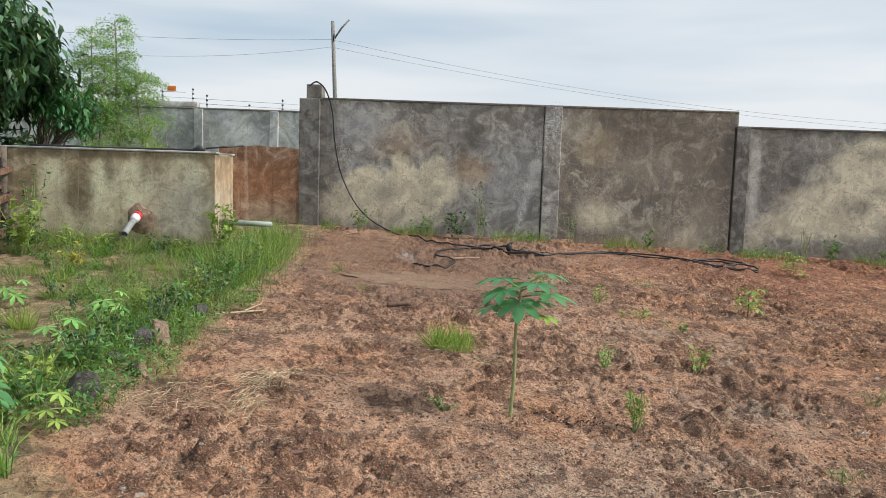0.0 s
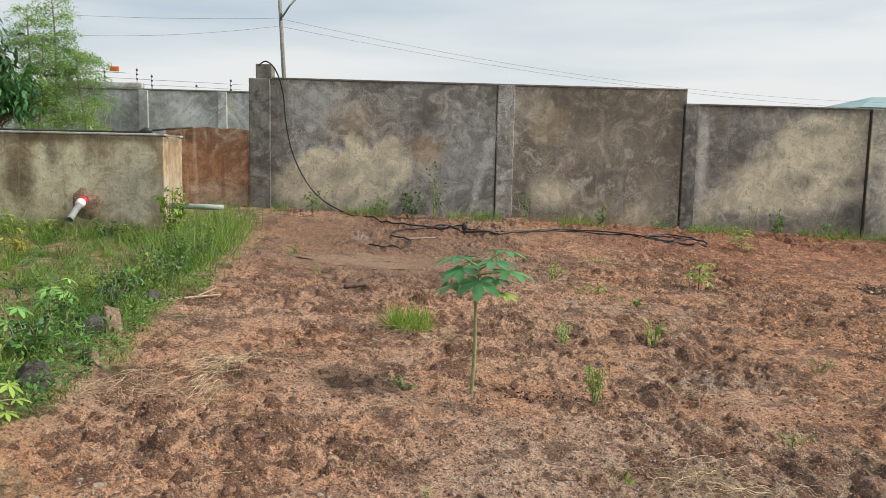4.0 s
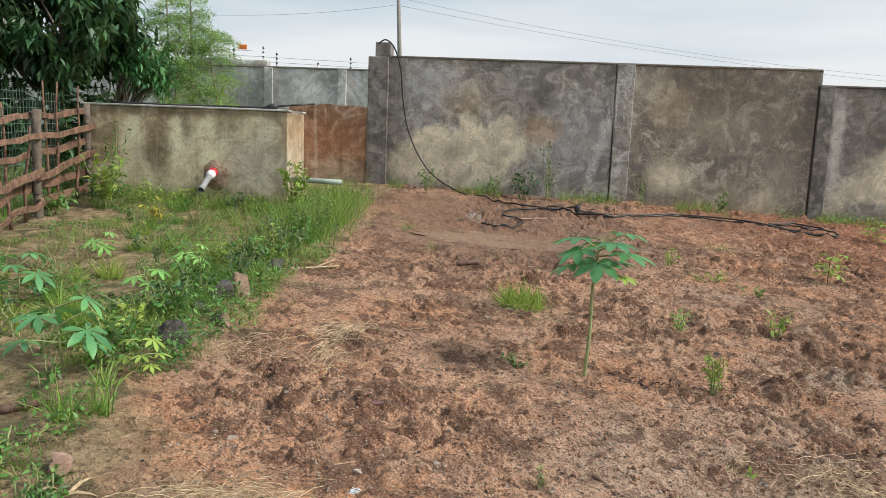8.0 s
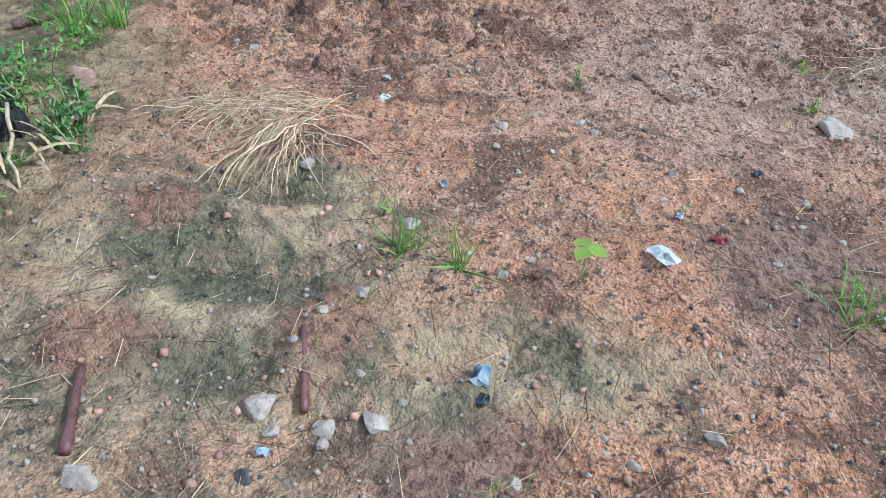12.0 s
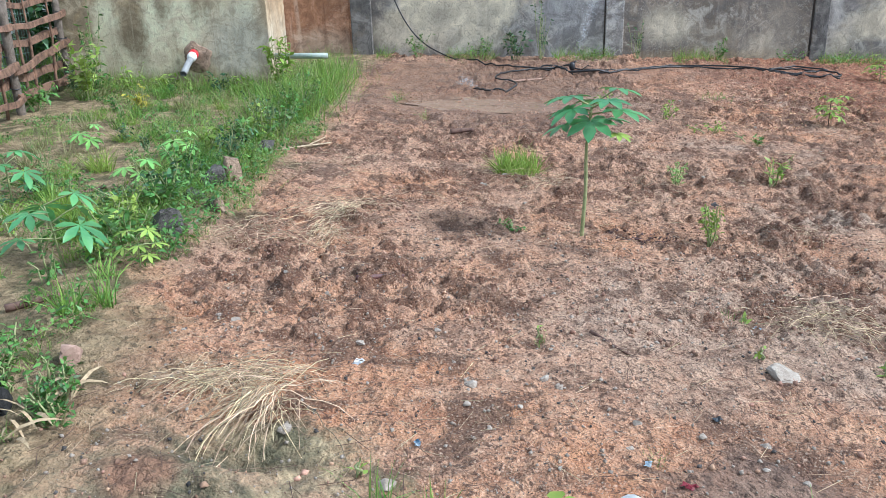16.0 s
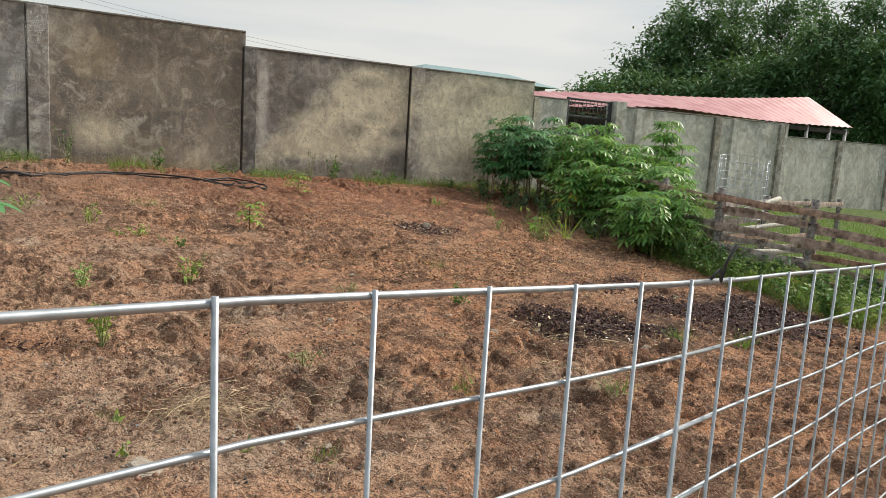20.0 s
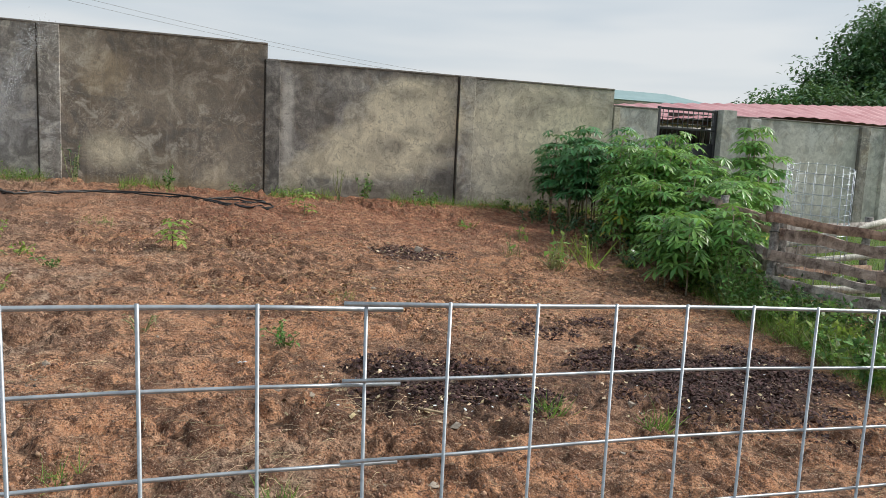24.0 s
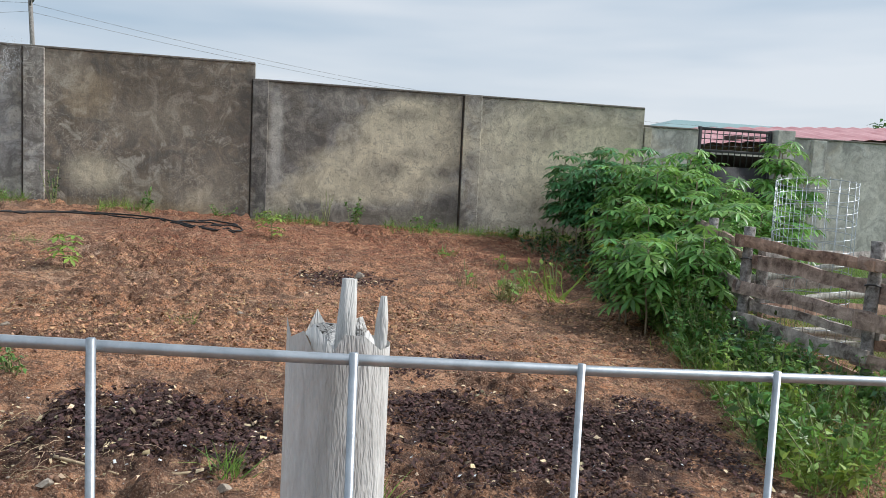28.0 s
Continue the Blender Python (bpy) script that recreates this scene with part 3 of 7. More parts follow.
leafy("yellow_leaf", (0.45, 0.38, 0.05), (0.60, 0.52, 0.10), 0.4, 0.5)

wtr = Tree("muddy_water")
wtr.done(wtr.mix(wtr.noise(3.0), (0.20, 0.12, 0.08), (0.30, 0.19, 0.13)), wtr.ramp(wtr.noise(2.2, 5), 0.42, 0.58, 0.06, 0.35), wtr.noise(14, 3), 0.15, 0.01)
spray = Tree("spray")
spray.done((0.85, 0.88, 0.9), 0.3)
spray.b.inputs["Alpha"].default_value = 0.3

# ---- mesh helpers ----
R = random.Random(7)


def part(name, bm, material, parent=None, label="", smooth=True):
    """Links a bmesh as one mesh object."""
    me = bpy.data.meshes.new(name)
    bm.to_mesh(me)
    bm.free()
    return obj(name, me, material, parent, label, smooth)


def obj(name, me, material, parent=None, label="", smooth=True):
    me.materials.append(C[material])
    if smooth:
        me.shade_smooth()
    ob = new(name, me)
    if parent is not None:
        ob.parent = parent
        ob.matrix_parent_inverse = parent.matrix_world.inverted()
    if label:
        ob["label"] = label
    if parent is not None and name in ("foliage", "stem_cluster", "stalk_cluster", "branching", "crown", "cross_wires", "upright_wires"):
        ob["kind"] = "stuff"
    return ob


def child(ob, parent, m):
    """Hangs ob under parent at the pose m in the parent's own space."""
    ob.parent = parent
    ob.matrix_basis = m
    return ob


def raw(name, verts, faces, material, parent=None, label="", smooth=False):
    """One mesh from vertex and face arrays (all faces with the same number of corners)."""
    v, fc = np.asarray(verts, np.float32), np.asarray(faces, np.int32)
    k = fc.shape[1]
    me = bpy.data.meshes.new(name)
    me.vertices.add(len(v))
    me.vertices.foreach_set("co", v.ravel())
    me.loops.add(fc.size)
    me.loops.foreach_set("vertex_index", fc.ravel())
    me.polygons.add(len(fc))
    me.polygons.foreach_set("loop_start", np.arange(0, fc.size, k, dtype=np.int32))
    me.update(calc_edges=True)
    return obj(name, me, material, parent, label, smooth)


def box(x0, x1, y0, y1, z0, z1, bevel=0.0, bm=None):
    bm = bm or bmesh.new()
    made = bmesh.ops.create_cube(bm, size=1, matrix=Matrix.LocRotScale(((x0 + x1) / 2, (y0 + y1) / 2, (z0 + z1) / 2), None, (x1 - x0, y1 - y0, z1 - z0)))
    if bevel:
        edges = list({e for v in made["verts"] for e in v.link_edges})
        bmesh.ops.bevel(bm, geom=edges, offset=bevel, segments=2, affect="EDGES", profile=0.6)
    return bm


def tube(points, radii, sides=8, bm=None, cap=True):
    """A round rod along points; radii: one number or one for each point."""
    bm = bm or bmesh.new()
    pts = [Vector(p) for p in points]
    rr = radii if hasattr(radii, "__len__") else [radii] * len(pts)
    rings, side = [], None
    for i, p in enumerate(pts):
        d = (pts[min(i + 1, len(pts) - 1)] - pts[max(i - 1, 0)]).normalized()
        if side is None:
            side = d.cross(Vector((0, 0, 1))) if abs(d.z) < 0.95 else Vector((1, 0, 0))
        side = (side - d * side.dot(d)).normalized()
        up = d.cross(side)
        rings.append([bm.verts.new(p + rr[i] * (math.cos(a) * side + math.sin(a) * up)) for a in (math.tau * k / sides for k in range(sides))])
    for a, b in zip(rings, rings[1:]):
        for k in range(sides):
            bm.faces.new((a[k], a[(k + 1) % sides], b[(k + 1) % sides], b[k]))
    if cap:
        bm.faces.new(rings[0][::-1])
        bm.faces.new(rings[-1])
    return bm


def bent(a, b, n, sway, seed=0, sag=0.0):
    """Points from a to b on an uneven line."""
    r = random.Random(seed)
    a, b = Vector(a), Vector(b)
    ph = [r.uniform(0, 6.28) for _ in range(6)]
    out = []
    for i in range(n + 1):
        s = i / n
        w = math.sin(math.pi * s) * 0.6 + 0.4
        off = Vector([sway * w * (math.sin(5 * s + ph[k]) + 0.5 * math.sin(11 * s + ph[k + 3])) for k in range(3)])
        out.append(a.lerp(b, s) + off - Vector((0, 0, sag * 4 * s * (1 - s))))
    return out


def lump(radius, squash=0.6, seed=0, rough=0.3, sub=2):
    """An uneven stone or clod with its base at z = 0."""
    bm = bmesh.new()
    bmesh.ops.create_icosphere(bm, subdivisions=sub, radius=1)
    r = random.Random(seed)
    o = Vector((r.uniform(0, 90), r.uniform(0, 90), r.uniform(0, 90)))
    for v in bm.verts:
        k = 1 + rough * noise.noise(v.co * 1.3 + o) * 1.6 + 0.4 * rough * noise.noise(v.co * 3.7 + o)
        v.co = Vector((v.co.x * k * radius, v.co.y * k * radius * r_between(seed, 0.65, 1.0), (v.co.z * k + 0.55) * radius * squash))
    return bm


def rock(radius, squash, seed, sub=3):
    """An angular stone: a lump cut flat by a dozen uneven planes."""
    bm = lump(radius, squash, seed, 0.28, sub)
    r = random.Random(seed)
    c = Vector((0, 0, radius * squash * 0.5))
    for _ in range(12):
        d = Vector((r.gauss(0, 1), r.gauss(0, 1), r.gauss(0, 1))).normalized()
        lim = radius * r.uniform(0.5, 0.8) * (squash if abs(d.z) > 0.6 else 1.0)
        for v in bm.verts:
            k = (v.co - c).dot(d)
            if k > lim:
                v.co -= d * (k - lim)
    return bm


def r_between(seed, a, b):
    return random.Random(seed * 13 + 5).uniform(a, b)


def thing(name, x, y, z, label, category, group="", turn=0.0):
    e = new(name)
    e.empty_display_size = 0.1
    e.matrix_basis = pose(x, y, z, 0, 0, turn)
    e.matrix_world = e.matrix_basis
    return tagged(e, label, category, group)


def lattice(x, y, size, seed):
    """Smooth value noise in numpy, -1 to 1."""
    x, y = np.asarray(x, float) / size, np.asarray(y, float) / size
    i, j = np.floor(x).astype(np.int64), np.floor(y).astype(np.int64)
    u, v = x - i, y - j
    u, v = u * u * (3 - 2 * u), v * v * (3 - 2 * v)

    def h(a, b):
        k = (a * 374761393 + b * 668265263 + seed * 982451653) & 0xFFFFFFFF
        k = ((k ^ (k >> 13)) * 1274126177) & 0xFFFFFFFF
        return ((k ^ (k >> 16)) & 0xFFFF) / 32767.5 - 1

    return (h(i, j) * (1 - u) + h(i + 1, j) * u) * (1 - v) + (h(i, j + 1) * (1 - u) + h(i + 1, j + 1) * u) * v


def lie(x, y):
    """The lie of the land without its crumbs."""
    xc, yc = np.clip(x, -8.0, 32.0), np.clip(y, 0.0, 14.0)
    return 0.0408 + -0.0543 * xc + -0.0318 * yc + 0.0052 * yc * yc + 0.0013 * xc * yc


def heap(x, y, cx, cy, sx, sy, h):
    return h * np.exp(-(((x - cx) / sx) ** 2 + ((y - cy) / sy) ** 2))


def dice(i, j, seed):
    """A number from 0 to 1 for each cell."""
    k = (i * 374761393 + j * 668265263 + seed * 982451653) & 0xFFFFFFFF
    k = ((k ^ (k >> 13)) * 1274126177) & 0xFFFFFFFF
    return ((k ^ (k >> 16)) & 0xFFFF) / 65535.0


def clods(x, y, size, seed, fill):
    """Heaped clods, one or none in each jittered cell: their height, 0 to 1, and how damp each one is."""
    wx = x + 0.30 * size * lattice(x, y, size * 0.55, seed + 1) + 0.12 * size * lattice(x, y, size * 0.22, seed + 3)
    wy = y + 0.30 * size * lattice(x, y, size * 0.55, seed + 2) + 0.12 * size * lattice(x, y, size * 0.22, seed + 4)
    i, j = np.floor(wx / size).astype(np.int64), np.floor(wy / size).astype(np.int64)
    high, damp = np.zeros_like(wx), np.zeros_like(wx)
    for a in (-1, 0, 1):
        for b in (-1, 0, 1):
            p, q = i + a, j + b
            cx, cy = (p + 0.15 + 0.7 * dice(p, q, seed)) * size, (q + 0.15 + 0.7 * dice(p, q, seed + 11)) * size
            r = size * (0.38 + 0.45 * dice(p, q, seed + 23))
            turn = 6.283 * dice(p, q, seed + 61)
            u, v = (wx - cx) * np.cos(turn) + (wy - cy) * np.sin(turn), (wy - cy) * np.cos(turn) - (wx - cx) * np.sin(turn)
            d2 = (u * u + 1.7 * v * v) / (r * r)
            h = np.clip(1 - d2, 0, 1) ** 0.55 * (0.35 + 0.65 * dice(p, q, seed + 37)) * (dice(p, q, seed + 41) < fill)
            top = h > high
            damp = np.where(top, np.clip(1.9 * dice(p, q, seed + 53) - 0.75, 0, 1) * np.clip(h * 3.0, 0, 1), damp)
            high = np.maximum(high, h)
    return high, damp


def tilth(x, y):
    """How freshly the earth is turned, 0 to 1: beaten sand near the path, hoed further in."""
    t = 0.06 + 0.50 * np.maximum(np.clip((y - 2.7) / 1.1, 0, 1), 0.9 * np.clip((x - 1.9) / 1.2, 0, 1))
    t = t + (0.25 + 0.3 * np.clip((y - 2.7) / 1.1, 0, 1)) * (lattice(x, y, 0.95, 12) + 0.8 * lattice(x, y, 0.36, 15))
    t = t * (1 - 0.5 * np.exp(-(((x - 7.0) / 2.2) ** 4 + ((y - 6.9) / 1.3) ** 4)))
    t = t + 0.30 * np.clip((x - 1.6) / 1.0, 0, 1) * np.clip((6.2 - x) / 1.5, 0, 1) * np.clip((11 - y) / 2, 0, 1)
    return np.clip(t, 0.03, 1.15)


def bare_earth(x, y):
    return np.clip((x + 1.75) / 0.3, 0, 1) * np.clip((11.2 - x) / 0.8, 0, 1)


def surface(x, y):
    """Height of the ground and, from 0 to 1, the damp earth of its clods."""
    x, y = np.asarray(x, float), np.asarray(y, float)
    z = lie(x, y)
    bare = bare_earth(x, y)
    inside = np.clip((x + 7) / 1.0, 0, 1) * np.clip((14 - x) / 1.0, 0, 1) * np.clip((14 - y) / 0.5, 0, 1)
    t = tilth(x, y)
    a, da = clods(x, y * 1.2, 0.24, 4, 0.72)
    b, db = clods(x, y * 1.1, 0.105, 5, 0.72)
    c, dc = clods(x, y, 0.05, 6, 0.75)
    rough = 0.022 * lattice(x, y, 0.62, 3) + t * (0.075 * a + 0.042 * b - 0.040) + (0.35 + 0.65 * t) * (0.020 * c - 0.008) + 0.010 * lattice(x, y, 0.036, 7) + (0.3 + 0.7 * t) * 0.012 * lattice(x, y, 0.075, 17)
    rough = rough - 0.09 * np.maximum(lattice(x, y, 0.26, 9) - 0.30, 0) * (0.4 + 0.6 * t)
    soaked = 1 - 0.92 * np.exp(-(((x - 0.3) / 1.5) ** 4 + ((y - 9.62) / 0.62) ** 4))
    rough = rough * soaked
    z = z + inside * (bare * rough + (1 - bare) * 0.012 * lattice(x, y, 0.3, 8) + 0.004 * lattice(x, y, 0.06, 11))
    z = z + heap(x, y, -1.9, 4.6, 0.25, 2.2, 0.05) + heap(x, y, -0.69, 2.13, 0.20, 0.09, 0.05) + heap(x, y, -0.95, 2.18, 0.11, 0.10, 0.03) + heap(x, y, -0.89, 1.58, 0.13, 0.12, 0.03) + heap(x, y, -0.31, 1.68, 0.11, 0.16, 0.035) + heap(x, y, -1.1, 1.62, 0.2, 0.1, 0.03)
    z = z - heap(x, y, -0.66, 2.30, 0.22, 0.09, 0.07) - heap(x, y, -0.60, 1.84, 0.2, 0.08, 0.05) - heap(x, y, -0.58, 1.49, 0.17, 0.13, 0.05) - heap(x, y, 0.2, 1.62, 0.25, 0.1, 0.03)
    z = z - heap(x, y, 0.3, 9.6, 1.0, 0.36, 0.03) - heap(x, y, 1.25, 4.95, 0.25, 0.12, 0.05)
    z = z + heap(x, y, 4.5, 8.6, 0.4, 0.3, 0.04)
    k = np.clip(t * 1.5, 0, 1)
    damp = bare * np.maximum(np.maximum(0.72 * k * da * np.clip(a * 2, 0.2, 1), 0.85 * k * db), (0.15 + 0.6 * k) * dc * 0.8)
    return z, damp * soaked


def ground_z(x, y):
    return surface(x, y)[0]


def gz(x, y):
    return float(ground_z(x, y))


def scatter_mesh(name, template, faces, places, turns, sizes, material, parent=None, label=""):
    """Many copies of one small template in a single mesh. turns: (N, 3, 3)."""
    t = np.asarray(template, np.float32)
    v = np.einsum("nij,kj->nki", np.asarray(turns, np.float32), t) * np.asarray(sizes, np.float32).reshape(-1, 1, 1) + np.asarray(places, np.float32)[:, None, :]
    fc = np.asarray(faces)[None] + (np.arange(len(v)) * len(t))[:, None, None]
    return raw(name, v.reshape(-1, 3), fc.reshape(-1, np.asarray(faces).shape[1]), material, parent, label)


def turns_z(n, rng, lean=0.3):
    """Random turns about z with some lean."""
    a, b, c = rng.uniform(0, 6.283, n), rng.normal(0, lean, n), rng.normal(0, lean, n)
    ca, sa, cb, sb, cc, sc = np.cos(a), np.sin(a), np.cos(b), np.sin(b), np.cos(c), np.sin(c)
    o, i = np.zeros(n), np.ones(n)
    rz = np.stack([ca, -sa, o, sa, ca, o, o, o, i], -1).reshape(n, 3, 3)
    rx = np.stack([i, o, o, o, cb, -sb, o, sb, cb], -1).reshape(n, 3, 3)
    ry = np.stack([cc, o, sc, o, i, o, -sc, o, cc], -1).reshape(n, 3, 3)
    return rz @ rx @ ry


def turns_any(n, rng):
    q = rng.normal(size=(n, 4))
    q /= np.linalg.norm(q, axis=1)[:, None]
    w, x, y, z = q.T
    return np.stack([1 - 2 * (y * y + z * z), 2 * (x * y - z * w), 2 * (x * z + y * w), 2 * (x * y + z * w), 1 - 2 * (x * x + z * z), 2 * (y * z - x * w),
                     2 * (x * z - y * w), 2 * (y * z + x * w), 1 - 2 * (x * x + y * y)], -1).reshape(n, 3, 3)


BLADE = [(-0.035, 0, 0), (0.035, 0, 0), (0.026, 0.10, 0.5), (-0.026, 0.10, 0.5), (0.004, 0.34, 0.94), (-0.004, 0.34, 0.94)]
BLADE_F = [(0, 1, 2, 3), (3, 2, 4, 5)]
LEAF = [(0, 0, 0), (0.22, 0.35, 0.05), (0, 0.45, -0.03), (-0.22, 0.35, 0.05), (0, 1, -0.12)]
LEAF_F = [(0, 1, 2, 3), (3, 2, 1, 4)]
LANCE = [(0, 0, 0), (0.15, 0.45, 0.04), (0, 1, -0.2), (-0.15, 0.45, 0.04)]
LANCE_F = [(0, 1, 2, 3)]
CHIP = [(-0.5, -0.25, 0), (0.5, -0.3, 0.1), (0.45, 0.3, 0.05), (-0.4, 0.28, 0.16), (0, 0, 0.3)]
CHIP_F = [(0, 1, 4), (1, 2, 4), (2, 3, 4), (3, 0, 4)]
BIT = [(-0.5, -0.011, 0), (-0.5, 0.011, 0), (-0.48, 0, 0.016), (0.5, 0.03, 0.01), (0.5, 0.05, 0.01), (0.47, 0.04, 0.026)]
BIT_F = [(0, 1, 4, 3), (1, 2, 5, 4), (2, 0, 3, 5)]
STRAND = [(w * (1 - 0.6 * k / 5), k / 5, 0.16 * (k / 5) * (1 - 1.1 * k / 5) + 0.03 * math.sin(2.2 * k) + h) for k in range(6) for w, h in ((-0.006, 0), (0.006, 0), (0, 0.009))]
STRAND_F = [(3 * k + a, 3 * k + b, 3 * k + b + 3, 3 * k + a + 3) for k in range(5) for a, b in ((0, 1), (1, 2), (2, 0))]
OCT = [(1, 0, 0.1), (0, 1, 0), (-1, 0, 0.05), (0, -1, 0.1), (0.1, 0, 0.8), (0, 0.1, -0.6)]
OCT_F = [(0, 1, 4), (1, 2, 4), (2, 3, 4), (3, 0, 4), (1, 0, 5), (2, 1, 5), (3, 2, 5), (0, 3, 5)]


def palmate(lobes, length=1.0, width=0.16, spread=250.0, droop=0.25):
    """A hand-shaped leaf of narrow lobes round its stalk's end, as vertices and quads."""
    v, f = [], []
    for k in range(lobes):
        a = radians(-spread / 2 + spread * k / (lobes - 1))
        ln = length * (1 - 0.35 * abs(2 * k / (lobes - 1) - 1) ** 1.5)
        d, s = np.array([math.sin(a), math.cos(a)]), np.array([math.cos(a), -math.sin(a)])
        n = len(v)
        for dist, half in ((0.02, 0.1), (0.3, 0.62), (0.6, 1.0), (0.84, 0.6), (1.0, 0.02)):
            sag = -droop * dist * dist
            for side in (-1, 0, 1):
                p = d * dist * ln + s * side * half * width * ln
                v.append((p[0], p[1], (sag + 0.28 * abs(side) * half * width) * ln))
        for j in range(4):
            q = n + 3 * j
            f += [(q, q + 1, q + 4, q + 3), (q + 1, q + 2, q + 5, q + 4)]
    return v, f


def blades(name, places, height, rng, material, lean=0.35, parent=None, label="", width=1.0):
    n = len(places)
    return scatter_mesh(name, [(q[0] * width, q[1], q[2]) for q in BLADE], BLADE_F, places, turns_z(n, rng, lean), rng.uniform(0.4, 1.2, n) * height, material, parent, label)


def sward(name, places, height, rng, label, lean=0.45, width=0.45, mix=(0.6, 0.25, 0.15)):
    """Grass of three tints, each one object of many blades."""
    pick = rng.uniform(0, 1, len(places))
    for lo, hi, mat, tint in ((0, mix[0], "grass", ""), (mix[0], mix[0] + mix[1], "lime_leaf", "bright "), (mix[0] + mix[1], 1.01, "grass_dry", "yellowing ")):
        q = places[(pick >= lo) & (pick < hi)]
        if len(q):
            tagged(blades(name, q, height, rng, mat, lean, None, "", width), tint + label, "grass", kind="stuff")

# ---- ground ----
def stretch(lo, hi, far, fine):
    """Coordinates: given fine runs in the middle, growing steps outward to the horizon."""
    mid = []
    for a, b, s in fine:
        mid += list(np.arange(a, b - 1e-6, s))
    mid.append(hi)
    out_hi, out_lo, s = [], [], 0.2
    p, q = hi, lo
    while p < far:
        s *= 1.35
        p, q = p + s, q - s
        out_hi.append(p), out_lo.append(q)
    return np.array(out_lo[::-1] + mid + out_hi)


gx = stretch(-8.0, 17.0, 900.0, [(-8.0, -3.0, 0.10), (-3.0, -2.0, 0.05), (-2.0, 2.6, 0.0125), (2.6, 9.2, 0.018), (9.2, 11.0, 0.05), (11.0, 17.0, 0.15)])
gy = stretch(0.6, 15.0, 900.0, [(0.6, 1.0, 0.05), (1.0, 4.2, 0.0125), (4.2, 6.5, 0.018), (6.5, 9.5, 0.027), (9.5, 13.6, 0.05), (13.6, 15.0, 0.2)])
GX, GY = np.meshgrid(gx, gy)
GZ, GD = surface(GX, GY)
far_fall = np.clip((np.hypot(GX, GY) - 60) / 300, 0, 1)
GZ = GZ * (1 - far_fall)
idx = np.arange(GX.size).reshape(GX.shape)
quads = np.stack([idx[:-1, :-1], idx[:-1, 1:], idx[1:, 1:], idx[1:, :-1]], -1).reshape(-1, 4)
ground = raw("ground", np.stack([GX, GY, GZ], -1).reshape(-1, 3), quads, "soil", smooth=True)
ground.data.attributes.new("clod", "FLOAT", "POINT").data.foreach_set("value", GD.ravel().astype(np.float32))
tagged(ground, "hoed orange sandy earth with damp crumbs and mossy silt", "ground", kind="structure")

# ---- plot wall ----
WY = 13.45
WALL_T = 0.18


def wall_piece(name, x0, x1, y0, top, base, material, label, parent=None):
    """A rendered block wall panel with slightly wavy faces and a worn top edge."""
    n = max(4, int((x1 - x0) / 0.25))
    v, f = [], []
    for i in range(n + 1):
        x = x0 + (x1 - x0) * i / n
        w = 0.006 * math.sin(2.1 * x + 1) + 0.004 * math.sin(5.3 * x)
        t = top + 0.006 * math.sin(3.7 * x) + 0.005 * math.sin(9.1 * x)
        for y, z in ((y0 + w, base), (y0 + w, (top + base) / 2), (y0 + w, t - 0.015), (y0 + 0.015 + w, t), (y0 + WALL_T - 0.015, t), (y0 + WALL_T, t - 0.015), (y0 + WALL_T, base)):
            v.append((x, y, z))
    for i in range(n):
        for k in range(6):
            a = i * 7 + k
            f.append((a, a + 7, a + 8, a + 1))
    me_v, me_f = v, f
    bm = bmesh.new()
    bv = [bm.verts.new(p) for p in me_v]
    for q in me_f:
        bm.faces.new([bv[k] for k in q])
    bm.faces.new([bv[k] for k in range(7)])
    bm.faces.new([bv[n * 7 + k] for k in range(6, -1, -1)])
    bmesh.ops.recalc_face_normals(bm, faces=bm.faces)
    ob = part(name, bm, material, parent, label, smooth=False)
    return ob


def coping(parent, x0, x1, y, z):
    return part("coping", box(x0 + 0.002, x1 - 0.002, y - 0.018, y + WALL_T + 0.018, z - 0.012, z + 0.022, 0.008), "coping", parent, "thin worn cement coping")


wall_north = wall_piece("wall_north", -2.02, 5.69, WY, 2.82, -0.2, "render_plot_wall", "")
tagged(wall_north, "tall stained grey cement-rendered compound wall with lime patches", "wall", kind="structure")
coping(wall_north, -1.69, 5.69, WY, 2.82)
part("pilaster", box(-2.04, -1.69, WY - 0.10, WY + 0.28, 0.2, 2.81, 0.012), "render_dark", wall_north, smooth=False)
part("pilaster_stub", box(-1.93, -1.66, WY - 0.04, WY + 0.36, 2.8, 3.06, 0.015), "coping", wall_north, "broken-off pilaster top", smooth=False)
for px0, px1, top, mat in ((2.25, 2.55, 2.815, "render_pilaster"), (5.66, 5.91, 2.575, "render_dark")):
    part("pilaster", box(px0, px1, WY - 0.045, WY + 0.05, -0.05, top, 0.012), mat, wall_north, smooth=False)
    # near-black strip draws the joint and the shadow left of the pilaster
    part("open_joint", box(px0 - 0.022, px0 - 0.002, WY - 0.03, WY + 0.02, 0.0, top - 0.01, 0.003), "shed_dark", wall_north, "dark strip for the joint and shadow beside the pilaster", smooth=False)
wall_lower = wall_piece("wall_north_lower", 5.70, 12.64, WY + 0.02, 2.565, -0.4, "render_plot_wall", "")
tagged(wall_lower, "lower cement-rendered compound wall with cream lime bloom", "wall", kind="structure")
coping(wall_lower, 5.7, 12.64, WY + 0.02, 2.565)
# same strip, joint with the pilaster's shadow as a dark box
part("open_joint", box(9.192, 9.212, WY - 0.02, WY + 0.03, -0.1, 2.55, 0.003), "shed_dark", wall_lower, "dark strip for the joint and shadow beside the pilaster", smooth=False)
